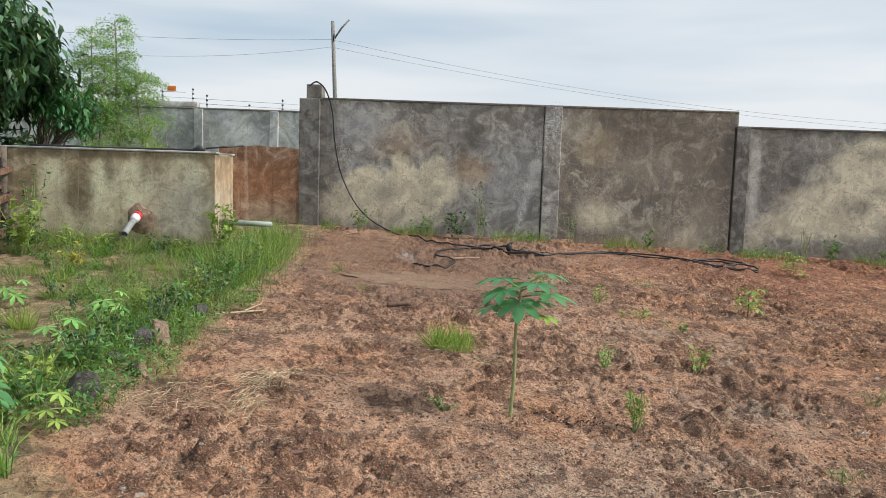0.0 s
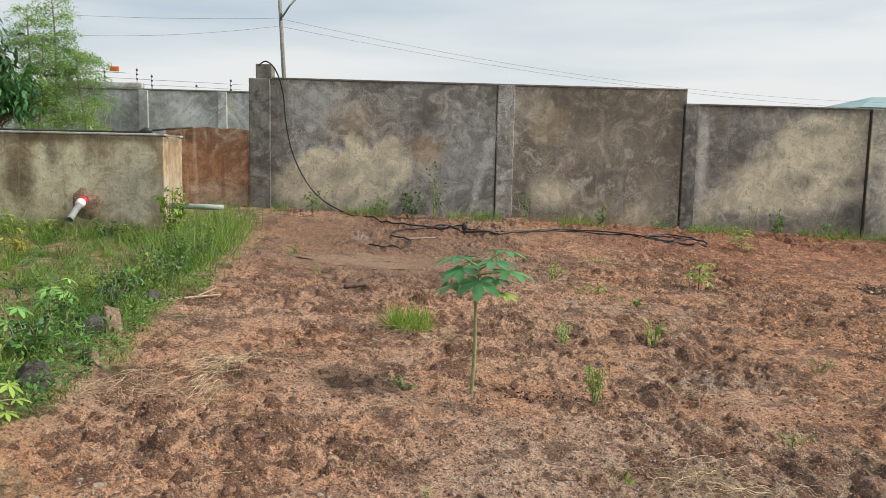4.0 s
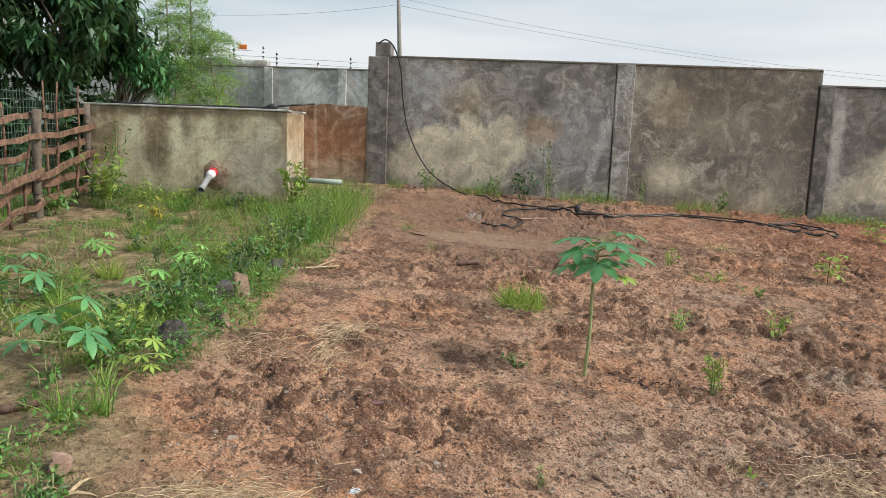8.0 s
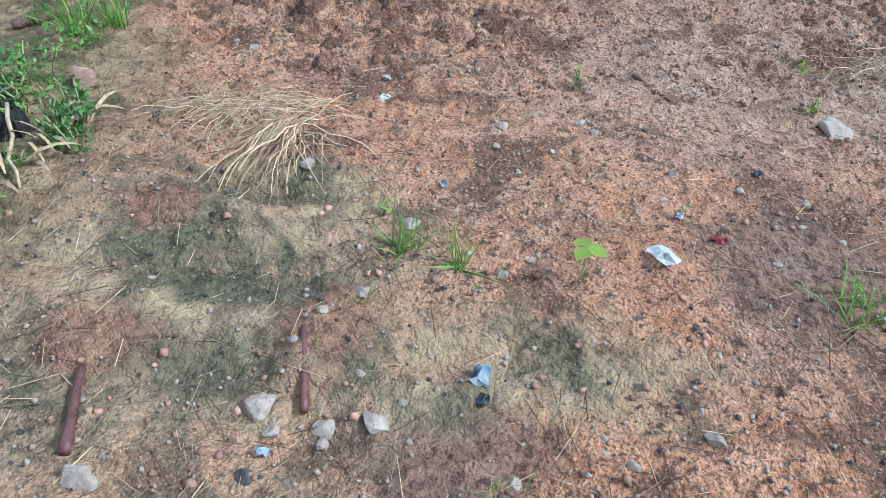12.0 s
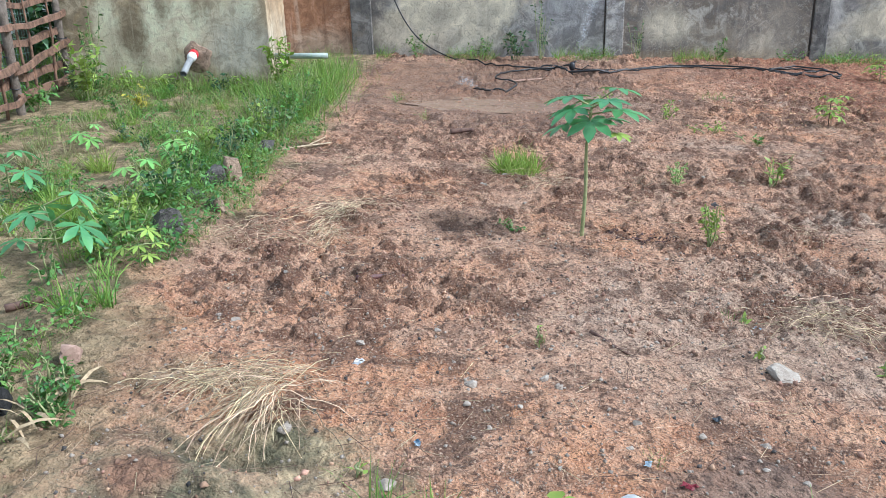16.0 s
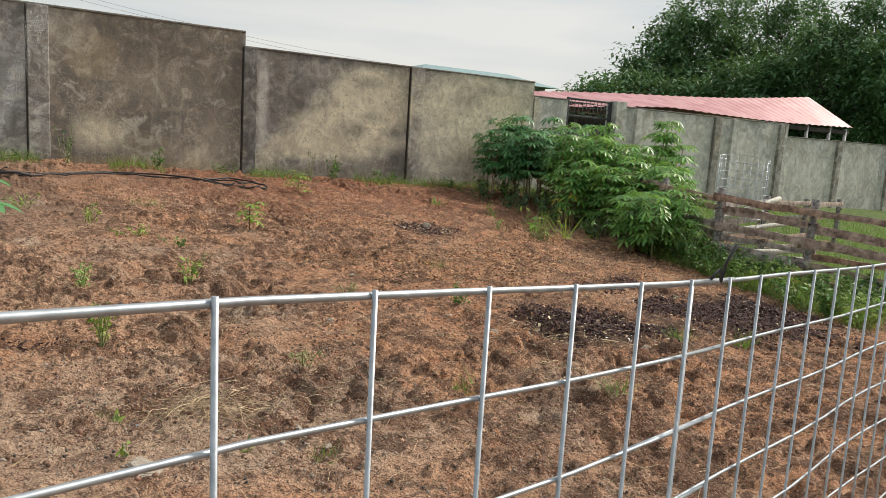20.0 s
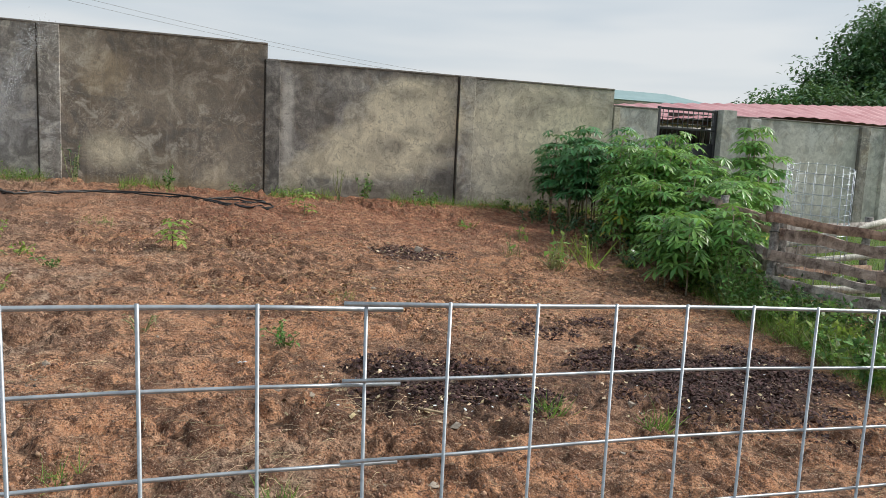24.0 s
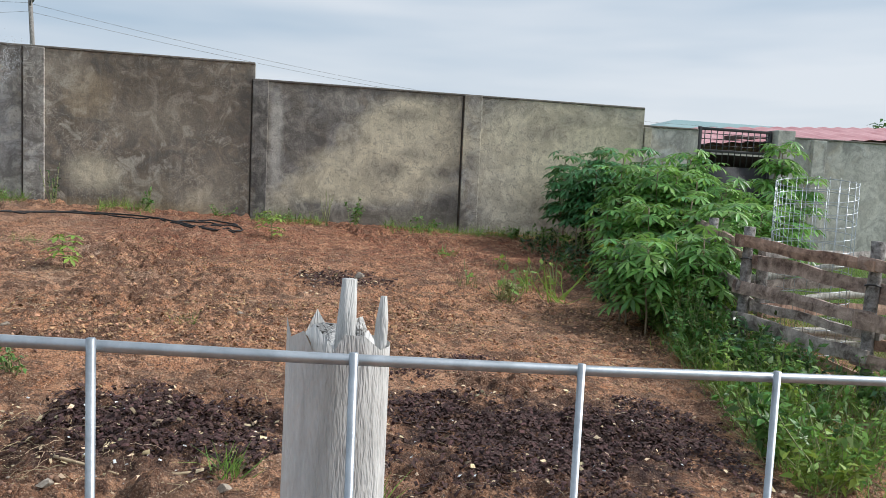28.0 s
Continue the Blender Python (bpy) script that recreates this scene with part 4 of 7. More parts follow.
part("pilaster", box(9.22, 9.54, WY - 0.03, WY + 0.05, -0.2, 2.57, 0.012), "render_plot_wall", wall_lower, smooth=False)
wall_gate = wall_piece("wall_north_gate", 12.65, 13.78, WY + 0.06, 2.255, -0.5, "render_side_wall", "")
tagged(wall_gate, "short pale cement-rendered wall beside the iron gate", "wall", kind="structure")
coping(wall_gate, 12.65, 13.78, WY + 0.06, 2.255)
part("pilaster", box(12.66, 12.80, WY + 0.0, WY + 0.1, -0.3, 2.23, 0.01), "render_plot_wall", wall_gate, smooth=False)

wall_side = wall_piece("wall_north_side", 15.42, 23.52, WY + 0.04, 2.22, -0.9, "render_side_wall", "")
tagged(wall_side, "pale weathered cement-rendered wall beyond the rail fence", "wall", kind="structure")
coping(wall_side, 15.42, 23.52, WY + 0.04, 2.22)
part("gate_pier", box(15.40, 15.78, WY - 0.06, WY + 0.3, -0.6, 2.345, 0.012), "render_side_wall", wall_side, smooth=False)
for a in (16.2, 19.6, 20.45, 22.95):
    part("pilaster", box(a, a + 0.3, WY - 0.05, WY + 0.08, -0.9, 2.2, 0.012), "render_plot_wall" if a in (19.6, 22.95) else "render_side_wall", wall_side, smooth=False)
wall_far = wall_piece("wall_north_far", 23.53, 48.0, WY + 0.04, 1.84, -1.2, "render_side_wall", "")
tagged(wall_far, "low pale cement-rendered wall of several bays", "wall", kind="structure")
coping(wall_far, 23.53, 48.0, WY + 0.04, 1.84)
for a in (26.6, 30.4, 34.2, 38.0, 41.8, 45.6):
    part("pilaster", box(a, a + 0.3, WY - 0.05, WY + 0.08, -1.2, 1.82, 0.012), "render_plot_wall", wall_far, smooth=False)

# iron gate in the wall
gate = thing("iron_gate", 14.6, WY + 0.12, -0.1, "black iron gate with open bars at its top", "gate")
GATE_L, GATE_R, GATE_T = 13.82, 15.38, 2.33
for a, b in ((GATE_L, GATE_L + 0.06), (GATE_R - 0.06, GATE_R)):
    part("gate_post", box(a, b, WY + 0.09, WY + 0.15, -0.2, GATE_T, 0.006), "black_paint", gate)
for z in (GATE_T - 0.06, 1.86, 0.0):
    part("gate_rail", box(GATE_L, GATE_R, WY + 0.095, WY + 0.145, z, z + 0.05, 0.005), "black_paint", gate)
part("gate_sheet", box(GATE_L + 0.06, GATE_R - 0.06, WY + 0.112, WY + 0.122, 0.05, 1.6, 0.0), "black_paint", gate, "dark sheet-steel infill")
for z in (1.98, 2.1, 2.2):
    part("gate_cross_bar", box(GATE_L + 0.05, GATE_R - 0.05, WY + 0.113, WY + 0.127, z, z + 0.014), "black_paint", gate)
for k in range(11):
    x = GATE_L + 0.12 + k * 0.132
    part("gate_bar", box(x, x + 0.014, WY + 0.10, WY + 0.114, 1.6, GATE_T - 0.03), "black_paint", gate)

# wall behind the tank, with its security wire
wall_back = wall_piece("wall_back", -14.0, -2.35, 16.0, 2.79, 0.0, "render_back_wall", "")
tagged(wall_back, "blue-grey cement-rendered boundary wall behind the water tank", "wall", kind="structure")
coping(wall_back, -14.0, -2.35, 16.0, 2.79)
part("wall_crest", box(-14.0, -4.6, 15.99, 16.19, 2.81, 2.93, 0.02), "render_back_wall", wall_back, "raised crest course")
for a in (-4.66, -3.1):
    part("pilaster", box(a, a + 0.18, 15.93, 16.05, 0.0, 2.78, 0.01), "render_back_wall", wall_back, smooth=False)
wire_fence = thing("electric_fence", -4, 16.1, 2.81, "thin steel security wires on rods along the wall top", "security fence")
for x, z1 in ((-5.35, 3.16), (-4.72, 3.22), (-4.43, 3.1), (-3.55, 2.93), (-2.86, 3.05)):
    rod = part("rod", tube([(x, 16.1, 2.6), (x, 16.1, z1)], 0.012, 6), "galvanised", wire_fence)
    for k in range(3):
        part("insulator", tube([(x, 16.1, z1 - 0.05 - 0.09 * k), (x, 16.1, z1 - 0.02 - 0.09 * k)], 0.022, 6), "black_paint", rod)
for k in range(2):
    part("wire", tube([(-9 + i * 0.66, 16.1, 3.12 - 0.018 * i - 0.1 * k) for i in range(11)], 0.004, 4), "galvanised", wire_fence)
sign = thing("warning_flag", -5.2, 16.1, 3.1, "small orange plastic tag on the security wire", "tag")
part("tag", box(-5.24, -5.06, 16.06, 16.075, 3.14, 3.24, 0.004), "orange_plastic", sign)
part("tag_bar", tube([(-5.45, 16.09, 3.13), (-4.85, 16.09, 3.12)], 0.007, 6), "galvanised", sign)

# rusty sheet between tank and wall
rust = thing("rusty_panel", -2.7, 13.4, 0.5, "rust-stained orange panel closing the gap beside the wall", "panel")
bm = bmesh.new()
bv = []
for i in range(13):
    x = -3.45 + 1.40 * i / 12
    t = 1.955 + 0.012 * math.sin(4 * x) + 0.01 * math.sin(13 * x)
    for y, z in ((13.46, 0.2), (13.46, t), (13.52, t), (13.52, 0.2)):
        bv.append(bm.verts.new((x, y + 0.012 * math.sin(6 * x), z)))
for i in range(12):
    for k in range(3):
        bm.faces.new((bv[i * 4 + k], bv[i * 4 + 4 + k], bv[i * 4 + 5 + k], bv[i * 4 + 1 + k]))
bm.faces.new(bv[:4])
bm.faces.new(bv[-4:][::-1])
bmesh.ops.recalc_face_normals(bm, faces=bm.faces)
part("sheet", bm, "rust_panel", rust, smooth=False)
part("edge_strip", box(-2.085, -2.05, 13.43, 13.53, 0.2, 1.94, 0.004), "rust_panel", rust, "paler worn edge")

# ---- water tank ----
tank = thing("water_tank", -4.0, 10.9, 0.3, "open rendered block water tank with stained sides, darker under the rim", "water tank")
TX0, TX1, TY0, TY1, TZ = -5.55, -2.66, 10.4, 11.35, 1.73
for name, a in (("front_wall", (TX0, TX1, TY0, TY0 + 0.15)), ("back_wall", (TX0, TX1, TY1 - 0.15, TY1)), ("end_wall", (TX0, TX0 + 0.15, TY0 + 0.15, TY1 - 0.15)), ("end_wall", (TX1 - 0.15, TX1, TY0 + 0.15, TY1 - 0.15))):
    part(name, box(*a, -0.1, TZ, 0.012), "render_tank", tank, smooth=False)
for a in ((TX0 - 0.02, TX1 + 0.02, TY0 - 0.02, TY0 + 0.17), (TX0 - 0.02, TX1 + 0.02, TY1 - 0.17, TY1 + 0.02)):
    part("rim", box(*a, TZ + 0.001, TZ + 0.03, 0.008), "render_side_wall", tank, "pale cement rim")
part("tank_water", box(TX0 + 0.16, TX1 - 0.16, TY0 + 0.16, TY1 - 0.16, 1.3, 1.4), "muddy_water", tank, "still water")
# outlet
pipe = thing("outlet_pipe", -3.68, 10.4, 0.84, "grey plastic outlet pipe with red and white coupling", "pipe")
child(part("patch", lump(0.17, 1.0, 5, 0.35, 3), "stone_brown", None, "rough cement patch"), pipe, pose(0.0, 0.0, -0.10) @ Matrix.Diagonal((1.15, 0.28, 1.05, 1)))
part("flange", tube([(-3.69, 10.37, 0.87), (-3.69, 10.30, 0.85)], [0.066, 0.064], 20), "red_plastic", pipe, "red flange")
part("coupling", tube([(-3.69, 10.31, 0.85), (-3.69, 10.26, 0.83), (-3.685, 10.25, 0.83), (-3.685, 10.21, 0.812)], [0.062, 0.062, 0.052, 0.048], 20), "pvc_white", pipe, "white coupling")
bm = bmesh.new()
tube([(-3.685, 10.22, 0.815), (-3.68, 10.05, 0.745), (-3.67, 9.86, 0.655)], 0.041, 20, bm, cap=False)
tube([(-3.67, 9.86, 0.655), (-3.68, 10.05, 0.745)], 0.035, 20, bm, cap=False)
part("spout", bm, "pvc_grey", pipe, "open grey spout")
green_pipe = thing("overflow_pipe", -2.3, 10.6, 0.8, "short green-grey plastic pipe resting in the grass", "pipe")
part("pipe", tube([(-2.68, 10.62, 0.80), (-2.2, 10.6, 0.79), (-1.93, 10.6, 0.785)], 0.038, 14), "pipe_green", green_pipe)
tap = thing("rim_tap", -2.85, 10.5, 1.77, "small black valve and rod on the tank rim", "valve")
part("valve", tube([(-2.98, 10.48, 1.765), (-2.9, 10.48, 1.80), (-2.82, 10.48, 1.79)], [0.03, 0.045, 0.03], 10), "black_paint", tap)
part("rod", tube([(-2.95, 10.5, 1.79), (-2.6, 10.55, 1.83), (-2.35, 10.7, 1.86)], 0.012, 8), "black_paint", tap)
rim_pipe = thing("rim_pipe", -4.2, 10.5, 1.76, "black plastic pipe lying along the tank rim", "pipe")
part("pipe", tube(bent((-5.2, 10.52, 1.775), (-2.85, 10.5, 1.775), 14, 0.006, 3), 0.016, 8), "hose_black", rim_pipe)

# ---- overhead line ----
pole = thing("utility_pole", -4.4, 37.0, 0.0, "weathered timber utility pole with a short side arm", "utility pole")
part("pole", tube([(-4.28, 37, 0), (-4.36, 37, 5), (-4.55, 37, 8.85)], [0.13, 0.105, 0.085], 12), "post_wood", pole)
part("arm", tube([(-4.47, 37, 8.0), (-4.1, 36.95, 8.55), (-3.74, 36.9, 8.92)], 0.045, 8), "post_wood", pole)
part("bracket", tube([(-4.5, 36.95, 7.85), (-4.46, 36.85, 8.2)], 0.04, 6), "black_paint", pole)
line = thing("overhead_cables", -4.4, 37, 7.8, "thin dark cables sagging from the utility pole", "cable")
for a, b, sag in (((-4.5, 37, 8.0), (-18.5, 39, 8.25), 0.15), ((-4.5, 37, 7.65), (-19, 36, 7.0), 0.45), ((-4.4, 37, 7.95), (34, 45, 5.6), 0.9), ((-4.4, 37, 7.6), (34, 44, 5.0), 0.7)):
    part("cable", tube(bent(a, b, 24, 0, 1, sag), 0.0065, 5), "coping", line)

# ---- far things ----
shed = thing("roofed_shed", 24, 17, -1.0, "open shed with a faded red corrugated metal roof behind the wall", "shed")
bm = bmesh.new()
rows = []
for i in range(81):
    s = i / 80
    x = 13.5 + 17.6 * s
    wob = 0.05 * math.sin(7 * s) + 0.03 * (i % 2)
    lo, hi = (2.0 + 0.42 * min(1.0, s / 0.35) + 0.02 * s, 15.0 + 0.25 * s), (2.44 + 1.18 * s, 17.2)
    rows.append([bm.verts.new((x, lo[1], lo[0] + wob)), bm.verts.new((x, hi[1], hi[0] + wob)), bm.verts.new((x, hi[1] + 2.6, hi[0] + wob - 0.3 - 0.9 * s))])
for a, b in zip(rows, rows[1:]):
    bm.faces.new((a[0], b[0], b[1], a[1]))
    bm.faces.new((a[1], b[1], b[2], a[2]))
roof = part("roof", bm, "red_roof", shed, "faded red corrugated sheets", smooth=False)
for x in (20.0, 24.0, 28.0, 29.6, 30.8):
    part("post", tube([(x, 15.4, -1.0), (x, 15.4, 2.4)], 0.07, 8), "grey_wood", shed)
    part("post", tube([(x, 19.4, -1.0), (x, 19.4, 2.3)], 0.07, 8), "grey_wood", shed)
part("back_wall", box(15.6, 31.0, 19.5, 19.7, -1, 2.2), "shed_dark", shed)
part("beam", box(15.6, 31.0, 15.35, 15.5, 2.2, 2.36, 0.01), "shed_dark", shed)

house = thing("far_house", 36, 47, -1, "low house with a hipped teal metal roof beyond the wall", "house")
part("wall", box(30.5, 42.5, 45.5, 53, -1, 5.3), "house_wall", house)
bm = bmesh.new()
ev = [bm.verts.new(p) for p in ((29.6, 44.6, 5.25), (43.2, 44.6, 5.25), (43.2, 54, 5.25), (29.6, 54, 5.25))]
rg = [bm.verts.new(p) for p in ((32.6, 48.0, 6.2), (40.6, 48.0, 6.2))]
for q in ((ev[0], ev[1], rg[1], rg[0]), (ev[1], ev[2], rg[1]), (ev[2], ev[3], rg[0], rg[1]), (ev[3], ev[0], rg[0]), tuple(ev[::-1])):
    bm.faces.new(q)
part("roof", bm, "teal_roof", house, "hipped teal roof sheets", smooth=False)

hills = raw("backdrop_hills", [(-500 + 40 * i, 800, z) for z in (-20, 0) for i in range(41)] and
            [(-700 + 35 * i, 800, -20) for i in range(61)] + [(-700 + 35 * i, 800, 26 + 14 * math.sin(0.31 * i + 1) + 9 * math.sin(0.83 * i)) for i in range(61)],
            [(i, i + 1, i + 62, i + 61) for i in range(60)], "hill")
tagged(hills, "hazy blue hills on the horizon", "hills", kind="structure")

# ---- wire panel fence along the path ----
FX = (-0.3, 0.1, 0.3, 0.5, 0.8, 1.4, 2.0, 2.6, 3.2, 3.8, 4.4, 5.0, 5.6, 6.2, 6.8, 7.6)
FY = (0.20, 0.265, 0.335, 0.405, 0.48, 0.604, 0.73, 0.838, 0.922, 0.964, 0.969, 0.958, 0.947, 0.943, 0.938, 0.93)
FZ = (1.298, 1.268, 1.254, 1.236, 1.212, 1.161, 1.124, 1.091, 1.063, 1.04, 1.012, 0.983, 0.952, 0.919, 0.89, 0.86)


def wire_panel(x0, x1, dy, dz, first=0.0, tilt=0.0, pitch=0.1016):
    """A welded galvanised stock panel that follows the fence line."""
    xm = (x0 + x1) / 2
    e = thing("stock_fence", xm, float(np.interp(xm, FX, FY)) + dy, gz(xm, float(np.interp(xm, FX, FY))), "galvanised welded wire stock panel with square openings", "fence panel", "wire panels of the plot fence")
    arc, xs = 0.0, [x0]
    fine = np.arange(x0, x1, 0.01)
    px, py = fine, np.interp(fine, FX, FY)
    s = np.r_[0, np.cumsum(np.hypot(np.diff(px), np.diff(py)))]
    stations = np.arange(first, s[-1], pitch)
    vx = np.interp(stations, s, px)
    depth = 1.13
    rows = (0, 0.075, 0.156, 0.24, 0.325, 0.415, 0.51, 0.61, 0.71, 0.815, 0.92, 1.02, 1.12)

    def at(x, down):
        return (x, float(np.interp(x, FX, FY)) + dy + 0.004 * math.sin(9 * x + down * 5), float(np.interp(x, FX, FZ)) + dz - down)

    for d in rows:
        pts = [at(x, d) for x in np.linspace(x0 - 0.01, x1 + 0.01, max(6, int((x1 - x0) / 0.12)))]
        part("cross_wire", tube(pts, 0.0020 if d else 0.0025, 6), "galvanised", e)
    for x in vx:
        a, b = at(x, -0.004), at(x, depth)
        a, b = (a[0], a[1] - 0.0045, a[2]), (b[0] + tilt, b[1] - 0.0045, b[2])
        part("upright_wire", tube([a, ((a[0] + b[0]) / 2, (a[1] + b[1]) / 2, (a[2] + b[2]) / 2), b], 0.0019, 6), "galvanised", e)
    return e


wire_panel(0.23, 1.41, 0.0, 0.0, 0.087, 0.01)
wire_panel(1.22, 3.95, 0.006, -0.003, 0.094, 0.012)
wire_panel(3.91, 7.5, 0.0, 0.003, 0.096, 0.0, 0.1)
tie = thing("wire_tie", 1.36, 0.59, 1.165, "twist of black binding wire on the panel joint", "wire tie")
part("twist", tube([(1.35, 0.593, 1.165), (1.36, 0.588, 1.178), (1.37, 0.592, 1.163), (1.365, 0.585, 1.185), (1.372, 0.58, 1.205)], 0.0018, 5), "black_paint", tie)


def bamboo_post(name, x, y, top, radius, label, lean=(0, 0), nodes=(0.3, 0.62)):
    base = gz(x, y) - 0.15
    e = thing(name, x, y, gz(x, y), label, "fence post", "posts of the plot fence")
    bm = bmesh.new()
    zs = np.linspace(base, top, 14)
    pts, rr = [], []
    for z in zs:
        s = (z - base) / (top - base)
        pts.append((x + lean[0] * (1 - s), y + lean[1] * (1 - s), z))
        rr.append(radius * (1 + 0.05 * math.sin(9 * s)))
    tube(pts, rr, 16, bm, cap=False)
    tube([pts[-1], (x, y, top - 0.06)], radius * 0.72, 16, bm, cap=True)
    r = random.Random(int(x * 100))
    for v in bm.verts:
        if v.co.z > top - 1e-4:
            v.co.z += r.uniform(-0.012, 0.012)
    part("stem", bm, "bamboo" if "bamboo" in name else "grey_wood", e)
    for s in nodes:
        p = Vector(pts[0]).lerp(Vector(pts[-1]), s)
        part("node_ring", tube([p - Vector((0, 0, 0.012)), p, p + Vector((0, 0, 0.012))], [radius, radius * 1.09, radius], 16, cap=False), "bamboo", e)
    for k in range(3 if "bamboo" in name else 0):
        a = r.uniform(0, 6.28)
        q = Vector((x + radius * 0.86 * math.cos(a), y + radius * 0.86 * math.sin(a), top - 0.02))
        part("splinter", tube([q, q + Vector((0.002, 0, 0.02)), q + Vector((0.004 * math.cos(a), 0, 0.035))], [radius * 0.22, radius * 0.16, 0.001], 5), "broken_wood", e, "split dry fibre")
    return e


bamboo_post("bamboo_post", 3.34, 1.0, 0.995, 0.03, "weathered hollow bamboo post with a split top", (0.45, 0.02))
bamboo_post("wooden_post", 5.152, 1.0, 0.968, 0.031, "grey weathered timber post with a ragged top", (0.0, 0.02), ())
spiked = bamboo_post("wooden_post", 6.104, 0.985, 0.925, 0.0238, "pale grey weathered timber post with a splintered top", (-0.01, 0.0), ())
part("spike", tube([(6.105, 0.985, 0.89), (6.107, 0.985, 0.93), (6.108, 0.985, 0.955)], [0.006, 0.0048, 0.0035], 6), "grey_wood", spiked, "tall split sliver")
part("ragged_edge", tube([(6.090, 0.978, 0.89), (6.087, 0.976, 0.922), (6.086, 0.975, 0.930)], [0.0065, 0.0055, 0.0025], 6), "broken_wood", spiked, "ragged brown split edge")
part("ragged_edge", tube([(6.122, 0.985, 0.89), (6.124, 0.985, 0.935), (6.1245, 0.985, 0.947)], [0.004, 0.003, 0.0015], 6), "grey_wood", spiked, "ragged split edge")
log = thing("bamboo_rail", 4.0, 0.96, 0.7, "pale bamboo pole tied along the fence", "bamboo pole")
lp = bent((3.19, 0.972, 0.735), (5.1, 1.0, 0.55), 16, 0.003, 4)
bm = tube(lp, 0.0255, 16, cap=False)
tube([lp[0], tuple(Vector(lp[0]) + Vector((0.05, 0, -0.004)))], 0.019, 16, bm)
part("culm", bm, "bamboo", log)
for k in (1, 3, 5, 8, 11, 14):
    p, d = Vector(lp[k]), (Vector(lp[k + 1]) - Vector(lp[k])).normalized()
    part("node_ring", tube([p - d * 0.006, p, p + d * 0.006], [0.0255, 0.028, 0.0255], 16, cap=False), "bamboo", log)
low = thing("bamboo_rail", 4.2, 1.0, 0.6, "second pale bamboo pole lying below the tied rail", "bamboo pole")
part("culm", tube(bent((3.44, 1.0, 0.655), (5.1, 1.02, 0.47), 14, 0.004, 9), 0.02, 14), "bamboo", low)
cord = thing("cord_tie", 3.35, 0.96, 0.72, "black cord lashing the bamboo rail to its post", "cord")
part("cord", tube([(3.36 + 0.01 * math.cos(a), 0.975 + 0.033 * math.sin(a), 0.715 + 0.029 * math.cos(a)) for a in np.linspace(0, 6.4, 15)], 0.0015, 5), "hose_black", cord)
part("cord_end", tube([(3.36, 0.93, 0.735), (3.365, 0.925, 0.755), (3.35, 0.93, 0.775)], 0.002, 5), "hose_black", cord)
twig = thing("dry_twig", 5.14, 0.97, 0.97, "thin dry bent twig rising from the timber post", "twig")
part("shoot", tube([(5.15, 1.0, 0.95), (5.11, 0.975, 0.99), (5.04, 0.97, 1.05), (4.995, 0.97, 1.09), (4.965, 0.97, 1.12), (4.955, 0.97, 1.14), (4.952, 0.97, 1.17), (4.956, 0.97, 1.21), (4.968, 0.97, 1.25), (4.992, 0.975, 1.34)],
                   [0.0026, 0.0022, 0.002, 0.0019, 0.0018, 0.0017, 0.0016, 0.0015, 0.0013, 0.0009], 6), "twig_pale", twig)

# ---- pole fence beside the tank ----
def plank(pts, thick, high, r):
    """A rough split rail of five uneven faces along points."""
    bm, rings = bmesh.new(), []
    d = (pts[-1] - pts[0]).normalized()
    side = d.cross(Vector((0, 0, 1))).normalized()
    lean = r.uniform(-0.3, 0.3)
    for k, p in enumerate(pts):
        w = 1 - 0.25 * k / len(pts)
        rings.append([bm.verts.new(p + side * thick * w * (a + lean * b + r.uniform(-0.15, 0.15)) + Vector((0, 0, high * w * (b + r.uniform(-0.12, 0.12))))) for a, b in ((-1, -0.8), (1, -0.9), (1.1, 0.1), (0.7, 0.95), (-0.9, 0.85))])
    for a, b in zip(rings, rings[1:]):
        for k in range(5):
            bm.faces.new((a[k], a[(k + 1) % 5], b[(k + 1) % 5], b[k]))
    bm.faces.new(rings[0][::-1])
    bm.faces.new(rings[-1])
    return bm


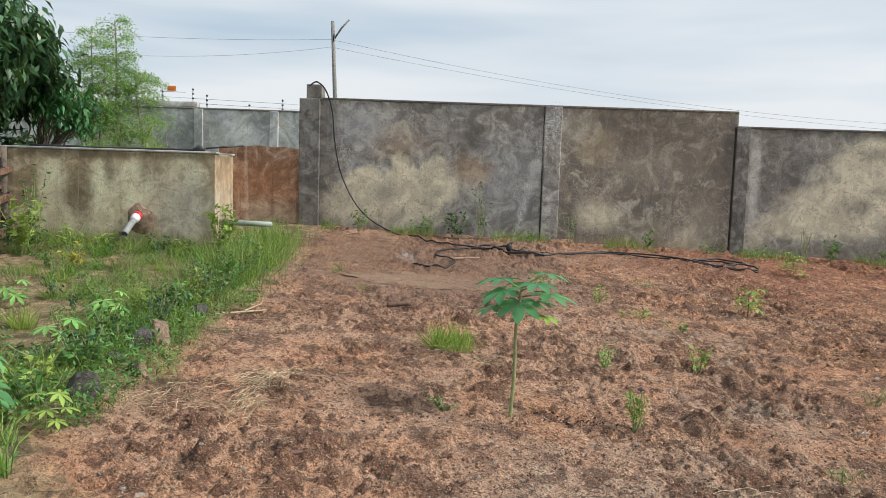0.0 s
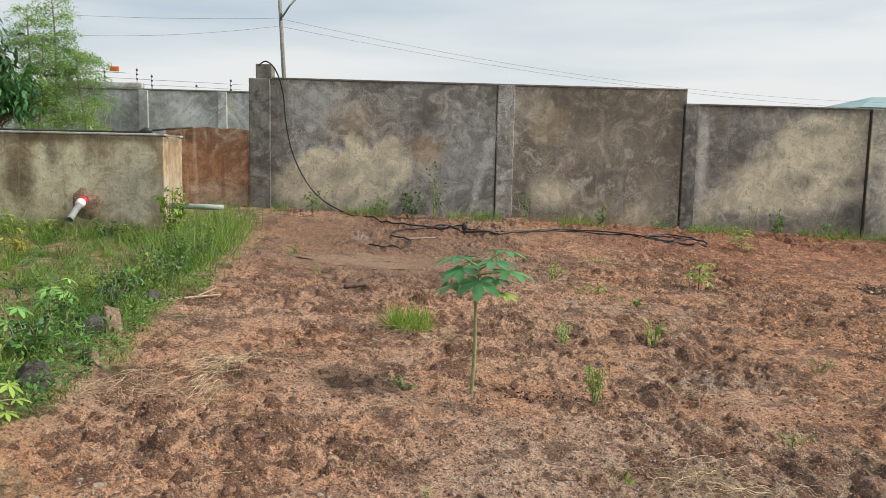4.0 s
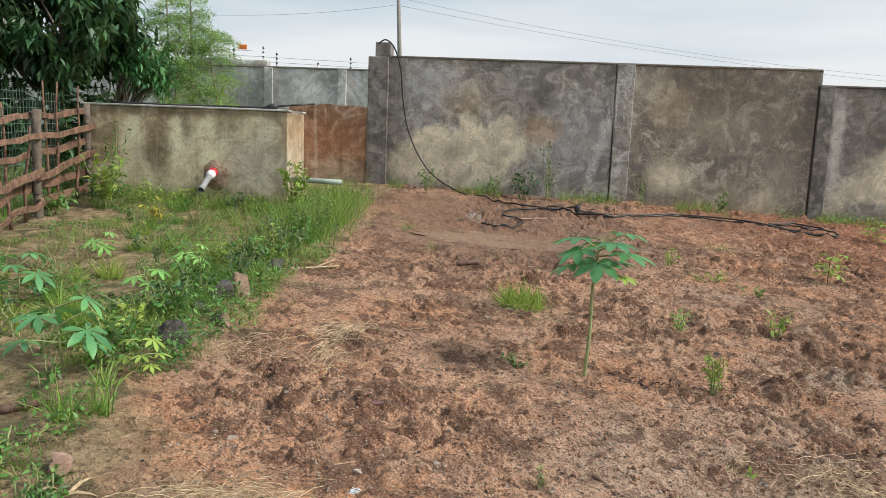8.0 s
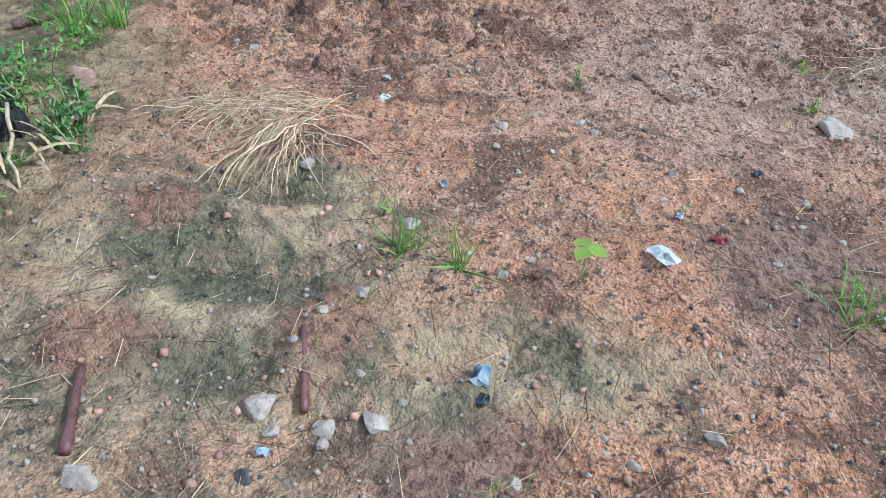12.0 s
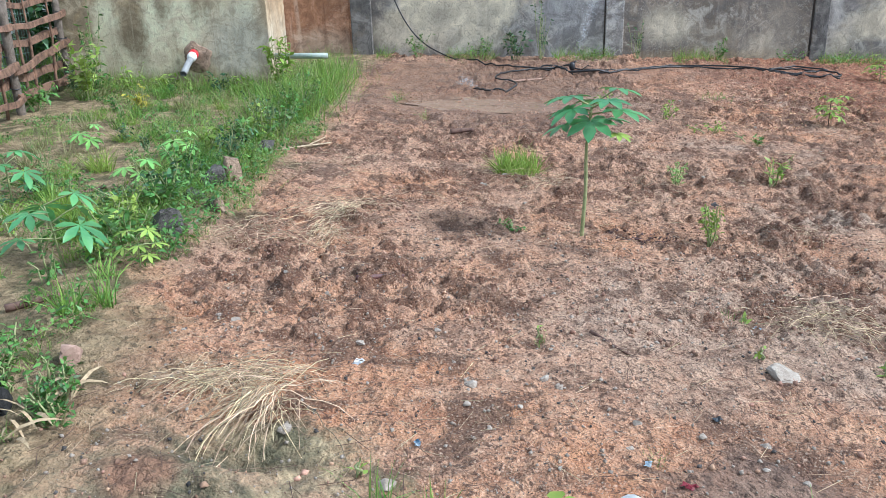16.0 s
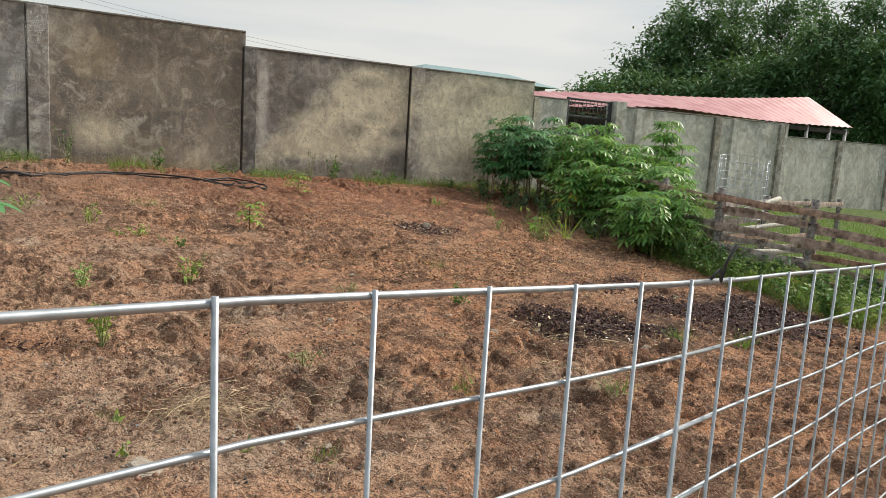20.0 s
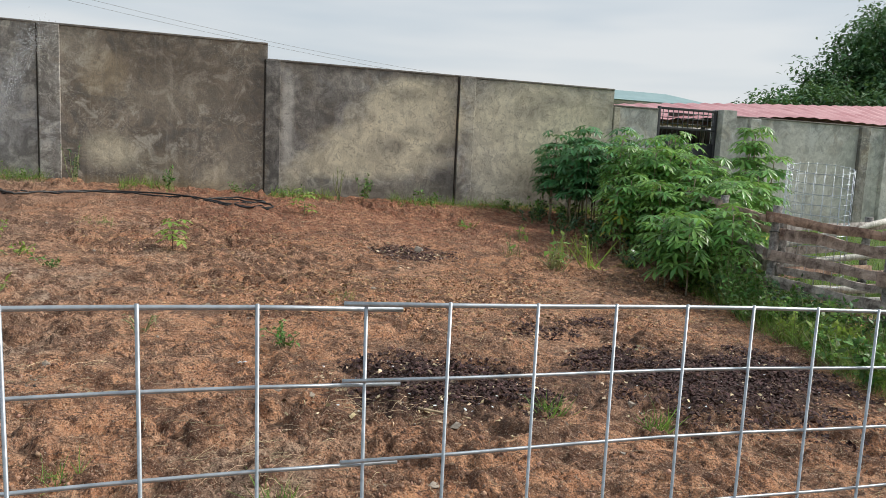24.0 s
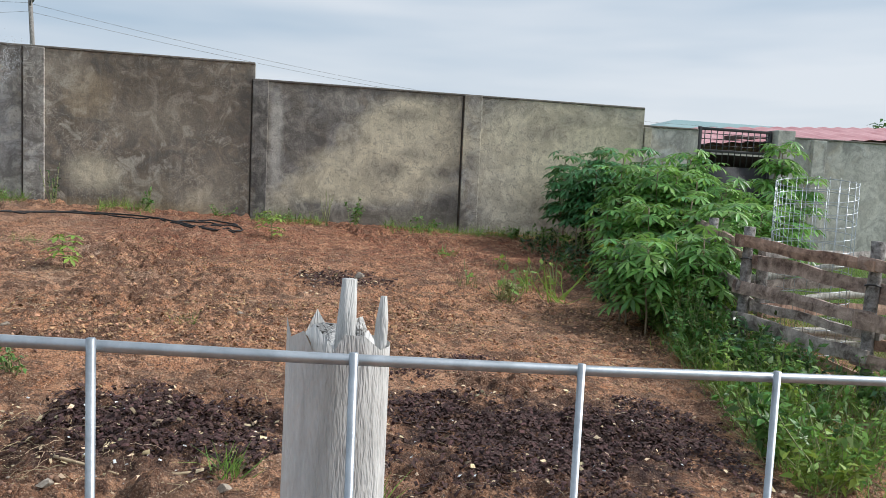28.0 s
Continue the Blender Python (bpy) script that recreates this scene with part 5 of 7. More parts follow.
def pole_fence(stations, rails, material, label, group, seed, height=1.05, post_r=0.045, rail_r=0.028, wave=0.02, split=False, post="bark"):
    """Posts at stations with uneven rails between them; every bay is a thing."""
    r = random.Random(seed)
    for i, (x, y) in enumerate(stations):
        z = gz(x, y)
        e = thing("fence_post", x, y, z, "rough dark round timber fence post", "fence post", group)
        part("post", tube(bent((x, y, z - 0.2), (x + r.uniform(-0.04, 0.04), y, z + height + r.uniform(0.0, 0.18)), 7, 0.008, seed + i), [post_r * r.uniform(0.85, 1.1) for _ in range(8)], 9), post, e)
        for k in range(3):
            zz = z + height * (0.25 + 0.3 * k)
            part("binding", tube([(x + (post_r + 0.006) * math.cos(a), y + (post_r + 0.006) * math.sin(a), zz + 0.01 * math.sin(2 * a)) for a in np.linspace(0, 6.3, 10)], 0.006, 5), "black_paint", e)
    for i, ((xa, ya), (xb, yb)) in enumerate(zip(stations, stations[1:])):
        za, zb = gz(xa, ya), gz(xb, yb)
        e = thing("fence_rails", (xa + xb) / 2, (ya + yb) / 2, (za + zb) / 2, label, "rail fence", group)
        side = Vector((yb - ya, xa - xb, 0)).normalized() * post_r * 1.2
        for k in range(rails):
            h = height * (0.12 + 0.86 * k / (rails - 1))
            a = Vector((xa, ya, za + h + r.uniform(-0.05, 0.05))) + side * (1 if k % 2 else -1)
            b = Vector((xb, yb, zb + h + r.uniform(-0.05, 0.05))) + side * (1 if k % 2 else -1)
            d = (b - a).normalized() * 0.07
            n = 12
            pts = bent(a - d, b + d, n, wave, seed * 31 + i * 7 + k)
            if split:
                part("rail", plank(pts, rail_r * 0.7, rail_r * r.uniform(1.3, 2.2), r), material, e, "", False)
            else:
                part("rail", tube(pts, [rail_r * r.uniform(0.8, 1.25) * (1.15 - 0.3 * j / n) for j in range(n + 1)], 8), material, e)


LEFT = [(-5.42, 10.3), (-5.05, 8.45), (-4.62, 7.0), (-4.15, 5.55), (-3.9, 4.1)]
pole_fence(LEFT, 6, "pole_wood", "fence bay of wavy peeled reddish poles", "pole fence beside the tank", 3, 1.15, 0.05, 0.027, 0.024, True)
r_l = random.Random(5)
for i, ((xa, ya), (xb, yb)) in enumerate(zip(LEFT, LEFT[1:])):
    for k in range(3):
        s = (k + 0.5) / 3 + r_l.uniform(-0.1, 0.1)
        x, y = xa + (xb - xa) * s - 0.06, ya + (yb - ya) * s
        st = thing("fence_stake", x, y, gz(x, y), "thin upright stick woven behind the fence poles", "stick", "stakes of the pole fence")
        part("stick", tube(bent((x, y, gz(x, y) - 0.05), (x + r_l.uniform(-0.12, 0.12), y, gz(x, y) + r_l.uniform(1.0, 1.6)), 6, 0.012, i * 9 + k), [0.02, 0.019, 0.018, 0.016, 0.014, 0.012, 0.01], 7), "pole_wood", st)

mesh_fence = thing("green_mesh_fence", -5.5, 8.0, 0.3, "green wire netting standing behind the pole fence", "wire netting")
def mesh_at(s, z):
    return (-6.0 + 1.3 * s, 10.6 - 6.6 * s, z + 0.02 * math.sin(9 * s))
bm = bmesh.new()
for k in range(15):
    tube([mesh_at(s, 0.45 + 0.1 * k - 0.15 * s) for s in np.linspace(0, 1, 8)], 0.0035, 4, bm, cap=False)
part("cross_wires", bm, "green_mesh", mesh_fence, "level wires")
bm = bmesh.new()
for k in range(72):
    tube([mesh_at(k / 71, 0.4 - 0.15 * k / 71), mesh_at(k / 71, 1.88 - 0.15 * k / 71)], 0.0035, 4, bm, cap=False)
part("upright_wires", bm, "green_mesh", mesh_fence, "upright wires")

# ---- split-rail fence on the far side of the plot ----
RIGHT = [(12.55, 12.9), (12.0, 11.2), (11.4, 9.5), (10.75, 8.0), (10.22, 6.6), (10.38, 5.3), (10.7, 3.9), (11.1, 2.4)]
pole_fence(RIGHT, 6, "fence_wood", "bay of grey-brown split rails between posts", "split-rail fence", 8, 1.02, 0.05, 0.034, 0.012, True, "post_wood")
side_f = [(10.5, 6.75), (12.4, 7.2), (14.6, 7.7), (17.0, 8.3)]
pole_fence(side_f, 4, "fence_wood", "bay of dark split rails behind the cassava", "inner rail fence", 12, 0.95, 0.05, 0.034, 0.012, True, "post_wood")

# roll of wire netting and loose poles
roll = thing("wire_roll", 11.08, 6.85, -0.5, "open upright roll of galvanised wire netting", "wire roll")
RX, RY, RR, RT = 11.08, 6.85, 0.36, 1.2
RB = gz(RX, RY)
for k in range(14):
    z = RB + 0.03 + (RT - RB - 0.05) * k / 13
    part("hoop", tube([(RX + RR * math.cos(a), RY + RR * math.sin(a), z + 0.06 * math.sin(a + 0.6) * k / 13) for a in np.linspace(0, 6.5, 28)], 0.0035, 5), "galvanised", roll)
for k in range(22):
    a = math.tau * k / 22
    part("upright", tube([(RX + RR * math.cos(a), RY + RR * math.sin(a), z) for z in (RB, RT + 0.06 * math.sin(a + 0.6))], 0.0028, 5), "galvanised", roll)
for i, (a, b) in enumerate((((10.5, 6.9, 0.25), (12.6, 7.1, 0.55)), ((10.5, 7.0, 0.0), (12.4, 6.8, 0.18)), ((10.6, 6.9, -0.25), (12.3, 6.4, -0.2)), ((10.9, 7.1, -0.35), (12.5, 6.0, -0.3)))):
    lo = thing("loose_pole", *a, "loose pale bamboo pole leaning behind the rail fence", "pole", "loose poles behind the fence")
    part("pole", tube(bent(a, b, 6, 0.01, i), 0.04, 9), "bamboo", lo)

# ---- plants ----
def place_on(pts, dz=0.0):
    p = np.asarray(pts, float)
    return np.c_[p, ground_z(p[:, 0], p[:, 1]) + dz]


def palm_plant(name, x, y, height, leaves, size, label, category, leaf, stem_mat, seed, group="", lobes=7, width=0.15, crown=0.35, stems=1, spread=0.0, thin=1.0):
    """A plant with bare stems and hand-shaped leaves on thin stalks."""
    r = random.Random(seed)
    z0 = gz(x, y)
    e = thing(name, x, y, z0, label, category, group)
    tv, tf = palmate(lobes, 1.0, width)
    pl, tu, sz, pet = [], [], [], bmesh.new()
    for s in range(stems):
        bx, by = x + r.uniform(-spread, spread), y + r.uniform(-spread, spread)
        h = height * r.uniform(0.75, 1.05) if stems > 1 else height
        tip = (bx + r.uniform(-0.12, 0.12) * h, by + r.uniform(-0.12, 0.12) * h, z0 + h)
        pts = bent((bx, by, gz(bx, by) - 0.03), tip, 8, 0.012 * h, seed * 7 + s)
        rad = 0.013 * (h ** 0.5)
        part("stem", tube(pts, [rad * (1 - 0.45 * k / 8) for k in range(9)], 7), stem_mat, e)
        per = max(3, leaves // stems)
        for k in range(per):
            q = 1 - crown * (k / per)
            p = Vector(pts[0]).lerp(Vector(pts[-1]), q)
            p = pts[min(8, max(0, round(q * 8)))]
            a = k * 2.4 + r.uniform(-0.4, 0.4)
            lift = r.uniform(0.15, 0.75) - 0.5 * (1 - q) / max(crown, 0.01)
            d = Vector((math.cos(a), math.sin(a), lift)).normalized()
            ln = size * r.uniform(0.7, 1.1)
            mid = p + d * ln * 0.55
            end = p + d * ln + Vector((0, 0, -0.06 * ln))
            if leaves > 20:
                tube([p, mid, end], [0.0045 * thin + 0.003 * size, 0.004 * thin, 0.0035 * thin], 4, pet, cap=False)
            else:
                part("leaf_stalk", tube([p, mid, end], [0.0045 * thin + 0.003 * size, 0.004 * thin, 0.0035 * thin], 4, cap=False), "green_stem", e)
            out = Vector((math.cos(a), math.sin(a), r.uniform(-0.75, 0.0))).normalized()
            sidev = out.cross(Vector((0, 0, 1))).normalized()
            up = sidev.cross(out)
            m = np.array([[sidev.x, out.x, up.x], [sidev.y, out.y, up.y], [sidev.z, out.z, up.z]])
            pl.append(end), tu.append(m), sz.append(size * r.uniform(0.65, 1.05))
    if leaves > 20:
        part("stalk_cluster", pet, "green_stem", e, "thin leaf stalks")
    else:
        pet.free()
    if leaves <= 20:
        for p, m, s in zip(pl, tu, sz):
            scatter_mesh("leaf", tv, tf, [p], [m], [s], leaf, e)
    else:
        scatter_mesh("foliage", tv, tf, pl, tu, sz, leaf, e, "hand-shaped green leaves")
    return e


def bush(name, x, y, height, spread, n, size, label, category, leaf, seed, group="", stems=5):
    """A leafy weed: some stems and many oval leaves."""
    rng = np.random.default_rng(seed)
    z0 = gz(x, y)
    e = thing(name, x, y, z0, label, category, group)
    tips = []
    for s in range(stems):
        a, w = rng.uniform(0, 6.28), rng.uniform(0.2, 1.0) * spread
        t = Vector((x + w * math.cos(a), y + w * math.sin(a), z0 + height * rng.uniform(0.6, 1.0)))
        pts = bent((x + 0.15 * w * math.cos(a), y + 0.15 * w * math.sin(a), z0 - 0.02), t, 5, 0.012, seed + s)
        part("stem", tube(pts, [0.006, 0.0055, 0.005, 0.0045, 0.004, 0.003], 4, cap=False), "green_stem", e)
        tips.append(pts)
    pl = []
    for k in range(n):
        pts = tips[k % stems]
        q = rng.uniform(0.25, 1.0) * 5
        i = min(4, int(q))
        pl.append(pts[i].lerp(pts[i + 1], q - i) + Vector(rng.normal(0, 0.012, 3)))
    scatter_mesh("foliage", LEAF, LEAF_F, pl, turns_z(n, rng, 0.55), rng.uniform(0.6, 1.2, n) * size, leaf, e, "small oval leaves")
    return e


def tuft(x, y, height, n, seed, label="small tuft of green grass", material="grass", spread=0.05, group="grass tufts on the bare earth"):
    rng = np.random.default_rng(seed)
    z = gz(x, y)
    e = thing("grass_tuft", x, y, z, label, "grass tuft", group)
    n = int(n * 1.6)
    a, w = rng.uniform(0, 6.28, n), spread * np.sqrt(rng.uniform(0, 1, n))
    p = place_on(np.c_[x + w * np.cos(a), y + w * np.sin(a)], -0.01)
    blades("foliage", p, height, rng, material, 0.55, e, "", 0.5)
    return e


# papaya seedling
PX, PY = 0.80, 4.92
papaya = thing("papaya_plant", PX, PY, gz(PX, PY), "young papaya with a slender pale stem and deeply lobed leaves", "papaya plant")
pz = gz(PX, PY)
ptop = (PX + 0.05, PY + 0.04, pz + 0.86)
pst = bent((PX, PY, pz - 0.04), ptop, 10, 0.008, 21)
part("stem", tube(pst, [0.0135 - 0.0005 * k for k in range(11)], 9), "green_stem", papaya)
pv, pf = palmate(7, 1.0, 0.21, 270, 0.18)
for k in range(11):
    a = k * 2.4 + 0.3
    rr = random.Random(k)
    lift = (0.55 - 0.075 * k)
    d = Vector((math.cos(a), math.sin(a), lift)).normalized()
    p = Vector(pst[10]) + Vector((0, 0, -0.012 * k))
    end = p + d * (rr.uniform(0.13, 0.2) if k < 10 else 0.22)
    out = Vector((math.cos(a), math.sin(a), rr.uniform(-0.45, -0.05))).normalized()
    sidev = out.cross(Vector((0, 0, 1))).normalized()
    up = sidev.cross(out)
    m = np.array([[sidev.x, out.x, up.x], [sidev.y, out.y, up.y], [sidev.z, out.z, up.z]])
    lf = scatter_mesh("leaf", pv, pf, [end], [m], [rr.uniform(0.16, 0.22) if k < 10 else 0.1], "lime_leaf" if k == 10 else "papaya_leaf", papaya, "yellowing old leaf" if k == 10 else "")
    part("leaf_stalk", tube([p, p + d * 0.1, end], [0.006, 0.005, 0.004], 5), "green_stem", lf)

# cassava thicket by the far fence: plants of several stems
# the first four take the darker leaf as a shaded clump behind sunlit ones
for i, (x, y, h, n, st) in enumerate(((10.75, 12.5, 1.55, 170, 6), (11.3, 12.35, 1.65, 190, 7), (12.1, 12.0, 1.6, 150, 6), (10.9, 11.6, 1.55, 170, 6), (11.6, 10.9, 1.65, 210, 7), (10.8, 10.6, 1.6, 190, 6), (11.3, 9.8, 1.5, 220, 7),
                                      (10.5, 9.3, 1.2, 170, 6), (10.95, 8.6, 1.25, 200, 7), (11.6, 8.9, 1.3, 170, 6), (12.7, 9.9, 2.05, 170, 4), (12.2, 10.5, 1.6, 140, 4), (10.05, 7.85, 0.95, 150, 6), (9.65, 7.45, 0.95, 150, 6))):
    palm_plant("cassava_shrub", x + 0.22, y, h, int(n * 1.6), 0.215, "bushy green cassava shrub growing by the rail fence" if i != 10 else "tall slender cassava with a bare lower stem", "cassava shrub", "cassava_dark" if i < 4 else "cassava_leaf", "cassava_stem", 40 + i,
               "cassava thicket", 7, 0.135, 0.55 if i < 7 else 0.62, st, 0.40, thin=0.5)
for i, (x, y) in enumerate(((10.35, 9.7), (10.6, 10.1), (11.5, 8.4), (10.6, 8.3))):
    palm_plant("cassava_shoot", x, y, 0.9, 12, 0.16, "yellowing lower cassava shoot", "cassava shoot", "yellow_leaf", "cassava_stem", 80 + i, "cassava thicket", 5, 0.13, 0.8, 2, 0.2)

# saplings and weeds on the bare earth
palm_plant("cassava_sapling", 6.03, 11.75, 0.32, 12, 0.13, "small bright cassava sapling in red earth", "cassava sapling", "lime_leaf", "green_stem", 3, "saplings", 5, 0.2, 0.7)
palm_plant("cassava_sapling", 4.02, 8.75, 0.30, 12, 0.12, "small cassava sapling on a low earth mound", "cassava sapling", "lime_leaf", "twig", 4, "saplings", 5, 0.2, 0.6)
for i, (x, y, h, sp, n, s, lf) in enumerate(((2.62, 6.55, 0.24, 0.16, 46, 0.075, "lime_leaf"), (1.58, 4.75, 0.27, 0.1, 130, 0.04, "lime_leaf"), (1.72, 6.2, 0.2, 0.13, 140, 0.035, "moringa_leaf"), (0.36, 5.05, 0.08, 0.12, 60, 0.035, "weed_leaf"),
                                          (2.28, 9.1, 0.22, 0.3, 70, 0.05, "lime_leaf"), (1.75, 9.7, 0.2, 0.3, 60, 0.05, "lime_leaf"), (2.6, 8.3, 0.15, 0.25, 60, 0.05, "lime_leaf"), (2.95, 7.9, 0.1, 0.2, 40, 0.05, "weed_leaf"), (4.63, 5.3, 0.18, 0.16, 80, 0.05, "weed_leaf"),
                                          (2.6, 4.15, 0.12, 0.12, 30, 0.05, "grass_dry"), (3.7, 5.7, 0.14, 0.16, 40, 0.045, "grass_dry"), (8.55, 8.5, 0.3, 0.3, 80, 0.07, "grass_dry"))):
    bush("weed", x, y, h, sp, n, s, "small leafy weed on the bare earth", "weed", lf, 100 + i, "weeds on the bare earth")
for i, (x, y, h, n) in enumerate(((8.58, 8.5, 0.42, 16), (9.19, 8.6, 0.5, 12), (8.95, 9.1, 0.4, 14), (9.34, 9.7, 0.3, 10), (9.74, 8.55, 0.3, 4), (10.05, 8.2, 0.32, 4), (8.3, 9.2, 0.3, 14), (9.5, 9.4, 0.35, 12), (8.75, 8.8, 0.3, 14), (9.05, 10.4, 0.25, 12), (8.5, 11.2, 0.2, 10))):
    tuft(x, y, h, n, 130 + i, "sparse pale upright shoots near the cassava", "lime_leaf" if i % 3 else "grass_dry", 0.14, "pale shoots")
    bush("shoot", x + 0.05, y + 0.1, h, 0.12, 5, 0.16, "pale broad-leaved shoot near the cassava", "seedling", "lime_leaf" if i % 2 else "moringa_leaf", 930 + i, "pale shoots", 3)
# weeds whose dark leaf colour also carries the shade under the cassava
for i in range(22):
    a = i / 21
    x, y = 10.15 + 1.2 * ((i * 7) % 5) / 4 - 0.3 * a, 13.0 - 4.6 * a
    bush("thicket_weed", x, y, 0.28 + 0.05 * (i % 4), 0.32, 150, 0.075, "dark leafy weed that deepens the shade under the cassava", "weed", "mango_leaf" if i % 3 else "weed_leaf", 1000 + i, "weeds under the cassava", 6)
tuft(0.46, 6.55, 0.22, 330, 1, "bright green clump of grass beside the papaya", "lime_leaf", spread=0.19)
for i, (x, y, h, n, sp) in enumerate(((-0.16, 2.03, 0.16, 26, 0.04), (0.01, 1.96, 0.2, 18, 0.02), (1.14, 1.95, 0.16, 34, 0.06), (0.17, 1.23, 0.08, 16, 0.05), (-0.24, 1.76, 0.08, 10, 0.03), (0.72, 2.35, 0.06, 14, 0.04), (-0.3, 2.20, 0.06, 8, 0.03), (1.4, 3.7, 0.07, 14, 0.05), (0.4, 3.28, 0.08, 10, 0.03),
                                      (2.1, 2.90, 0.1, 20, 0.06), (5.9, 3.9, 0.16, 40, 0.06), (6.5, 3.7, 0.18, 44, 0.07), (4.2, 3.1, 0.14, 30, 0.07), (3.4, 3.6, 0.14, 30, 0.08), (5.4, 6.8, 0.12, 30, 0.12), (3.2, 10.2, 0.14, 30, 0.2), (-0.5, 8.9, 0.16, 12, 0.06), (-0.9, 9.8, 0.2, 16, 0.08))):
    tuft(x, y, h, n, 20 + i, spread=sp)
bean = thing("bean_seedling", 0.36, 1.95, gz(0.36, 1.95), "bean seedling with three bright green leaves", "seedling")
part("stem", tube(bent((0.36, 1.95, gz(0.36, 1.95) - 0.01), (0.37, 1.97, gz(0.36, 1.95) + 0.10), 4, 0.004, 2), 0.003, 5), "green_stem", bean)
for k, (a, s) in enumerate(((0.4, 0.06), (2.6, 0.055), (4.4, 0.06))):
    lf = raw("leaf", [((px_ * math.cos(a) - py_ * math.sin(a)) * s, (px_ * math.sin(a) + py_ * math.cos(a)) * s, -0.25 * s * py_ * py_) for px_, py_ in ((0, 0), (0.42, 0.3), (0.45, 0.62), (0, 1.05), (-0.45, 0.62), (-0.42, 0.3))],
             [(0, 1, 2), (0, 2, 3), (0, 3, 4), (0, 4, 5)], "lime_leaf", None)
    child(lf, bean, pose(0.01, 0.02, 0.10))
for i, (x, y) in enumerate(((1.42, 3.55), (0.42, 3.35), (1.85, 3.1), (-0.25, 2.2), (1.35, 3.15))):
    bush("seedling", x, y, 0.07, 0.03, 4, 0.045, "tiny bright green bean seedling", "seedling", "lime_leaf", 160 + i, "tiny seedlings", 2)

# weeds along the foot of the plot wall
for i, (x, h, sp, n, s, lf) in enumerate(((-0.9, 0.45, 0.25, 90, 0.07, "weed_leaf"), (0.15, 0.35, 0.35, 110, 0.07, "weed_leaf"), (0.75, 0.5, 0.3, 140, 0.09, "mango_leaf"), (1.15, 1.05, 0.3, 110, 0.06, "mango_leaf"), (2.75, 0.65, 0.22, 90, 0.06, "mango_leaf"), (2.0, 0.25, 0.3, 60, 0.06, "weed_leaf"),
                                            (4.1, 0.4, 0.14, 40, 0.1, "weed_leaf"), (6.9, 0.6, 0.16, 26, 0.05, "grass_dry"), (7.35, 0.5, 0.2, 120, 0.08, "weed_leaf"), (8.6, 0.25, 0.4, 110, 0.07, "weed_leaf"), (5.2, 0.2, 0.35, 60, 0.06, "weed_leaf"), (6.1, 0.18, 0.4, 90, 0.06, "weed_leaf"))):
    bush("wall_weed", x, 13.15, h, sp, n, s, "leafy weed growing at the foot of the wall", "weed", lf, 200 + i, "weeds along the wall foot", 7)
rng = np.random.default_rng(5)
n = 6000
wx = rng.uniform(-1.6, 12.6, n)
keep = lattice(wx, wx * 0, 0.9, 31) > -0.25
wx = wx[keep]
sward("wall_foot_grass", place_on(np.c_[wx, 13.36 - np.abs(rng.normal(0, 0.2, len(wx)))], -0.01), 0.2, rng, "thin grass along the foot of the wall", 0.5, 0.45)

# grassy bed beside the border stones
def bed(n, seed, x0, x1, y0, y1, thresh, scale=0.55):
    g = np.random.default_rng(seed)
    x, y = g.uniform(x0, x1, n), g.uniform(y0, y1, n)
    edge = -1.62 - 0.12 * np.sin(2.1 * y) - 0.12 * lattice(y, y * 0, 0.7, 3)
    ok = (x < edge) & (lattice(x, y, scale, 41) + 0.5 * lattice(x, y, 0.2, 42) > thresh) & (x > np.interp(y, (2, 4.1, 7, 10.3), (-4.2, -3.95, -4.6, -5.4)))
    return np.c_[x, y][ok], g


p, g = bed(90000, 1, -5.4, -1.5, 1.9, 10.35, 0.16, 0.42)
sward("bed_grass", place_on(p, -0.01), 0.085, g, "patchy low grass on sandy soil", 0.6, 0.6, (0.55, 0.2, 0.25))
p, g = bed(30000, 2, -4.4, -1.45, 5.6, 10.35, 0.05, 0.4)
w = np.exp(-((p[:, 0] + 2.25 + 0.05 * (p[:, 1] - 8)) / 0.7) ** 2) * np.clip((p[:, 1] - 5.4) / 2.0, 0.25, 1)
p = p[g.uniform(0, 1, len(p)) < w + 0.1]
sward("tall_bed_grass", place_on(p, -0.01), 0.22, g, "tall green grass in front of the tank", 0.5, 0.28)
g = np.random.default_rng(23)
p = np.c_[g.normal(-2.12, 0.2, 5200), g.uniform(4.3, 8.6, 5200)]
sward("border_grass", place_on(p, -0.01), 0.17, g, "lush green grass beside the border stones", 0.5, 0.32, (0.7, 0.22, 0.08))
g = np.random.default_rng(3)
n = 3800
p = np.c_[g.normal(-2.1, 0.24, n), g.uniform(8.4, 11.6, n)]
sward("tank_side_grass", place_on(p, -0.01), 0.42, g, "tall green grass at the tank's corner", 0.4, 0.2)
p = np.c_[g.uniform(-5.3, -2.7, 2200), 10.38 - np.abs(g.normal(0, 0.3, 2200))]
sward("tank_foot_grass", place_on(p, -0.01), 0.26, g, "grass along the foot of the tank", 0.4, 0.28)
g = np.random.default_rng(4)
p, g = bed(9000, 6, -2.3, -1.4, 2.0, 10.0, 0.1, 0.4)
wl = scatter_mesh("bed_weeds", LEAF, LEAF_F, place_on(p, g.uniform(0.02, 0.16, len(p))), turns_z(len(p), g, 0.5), g.uniform(0.02, 0.06, len(p)), "weed_leaf")
tagged(wl, "low broad-leaved weeds along the bed's edge", "weeds", kind="stuff")
p, g = bed(34000, 8, -5.4, -1.6, 2.2, 10.3, 0.18, 0.45)
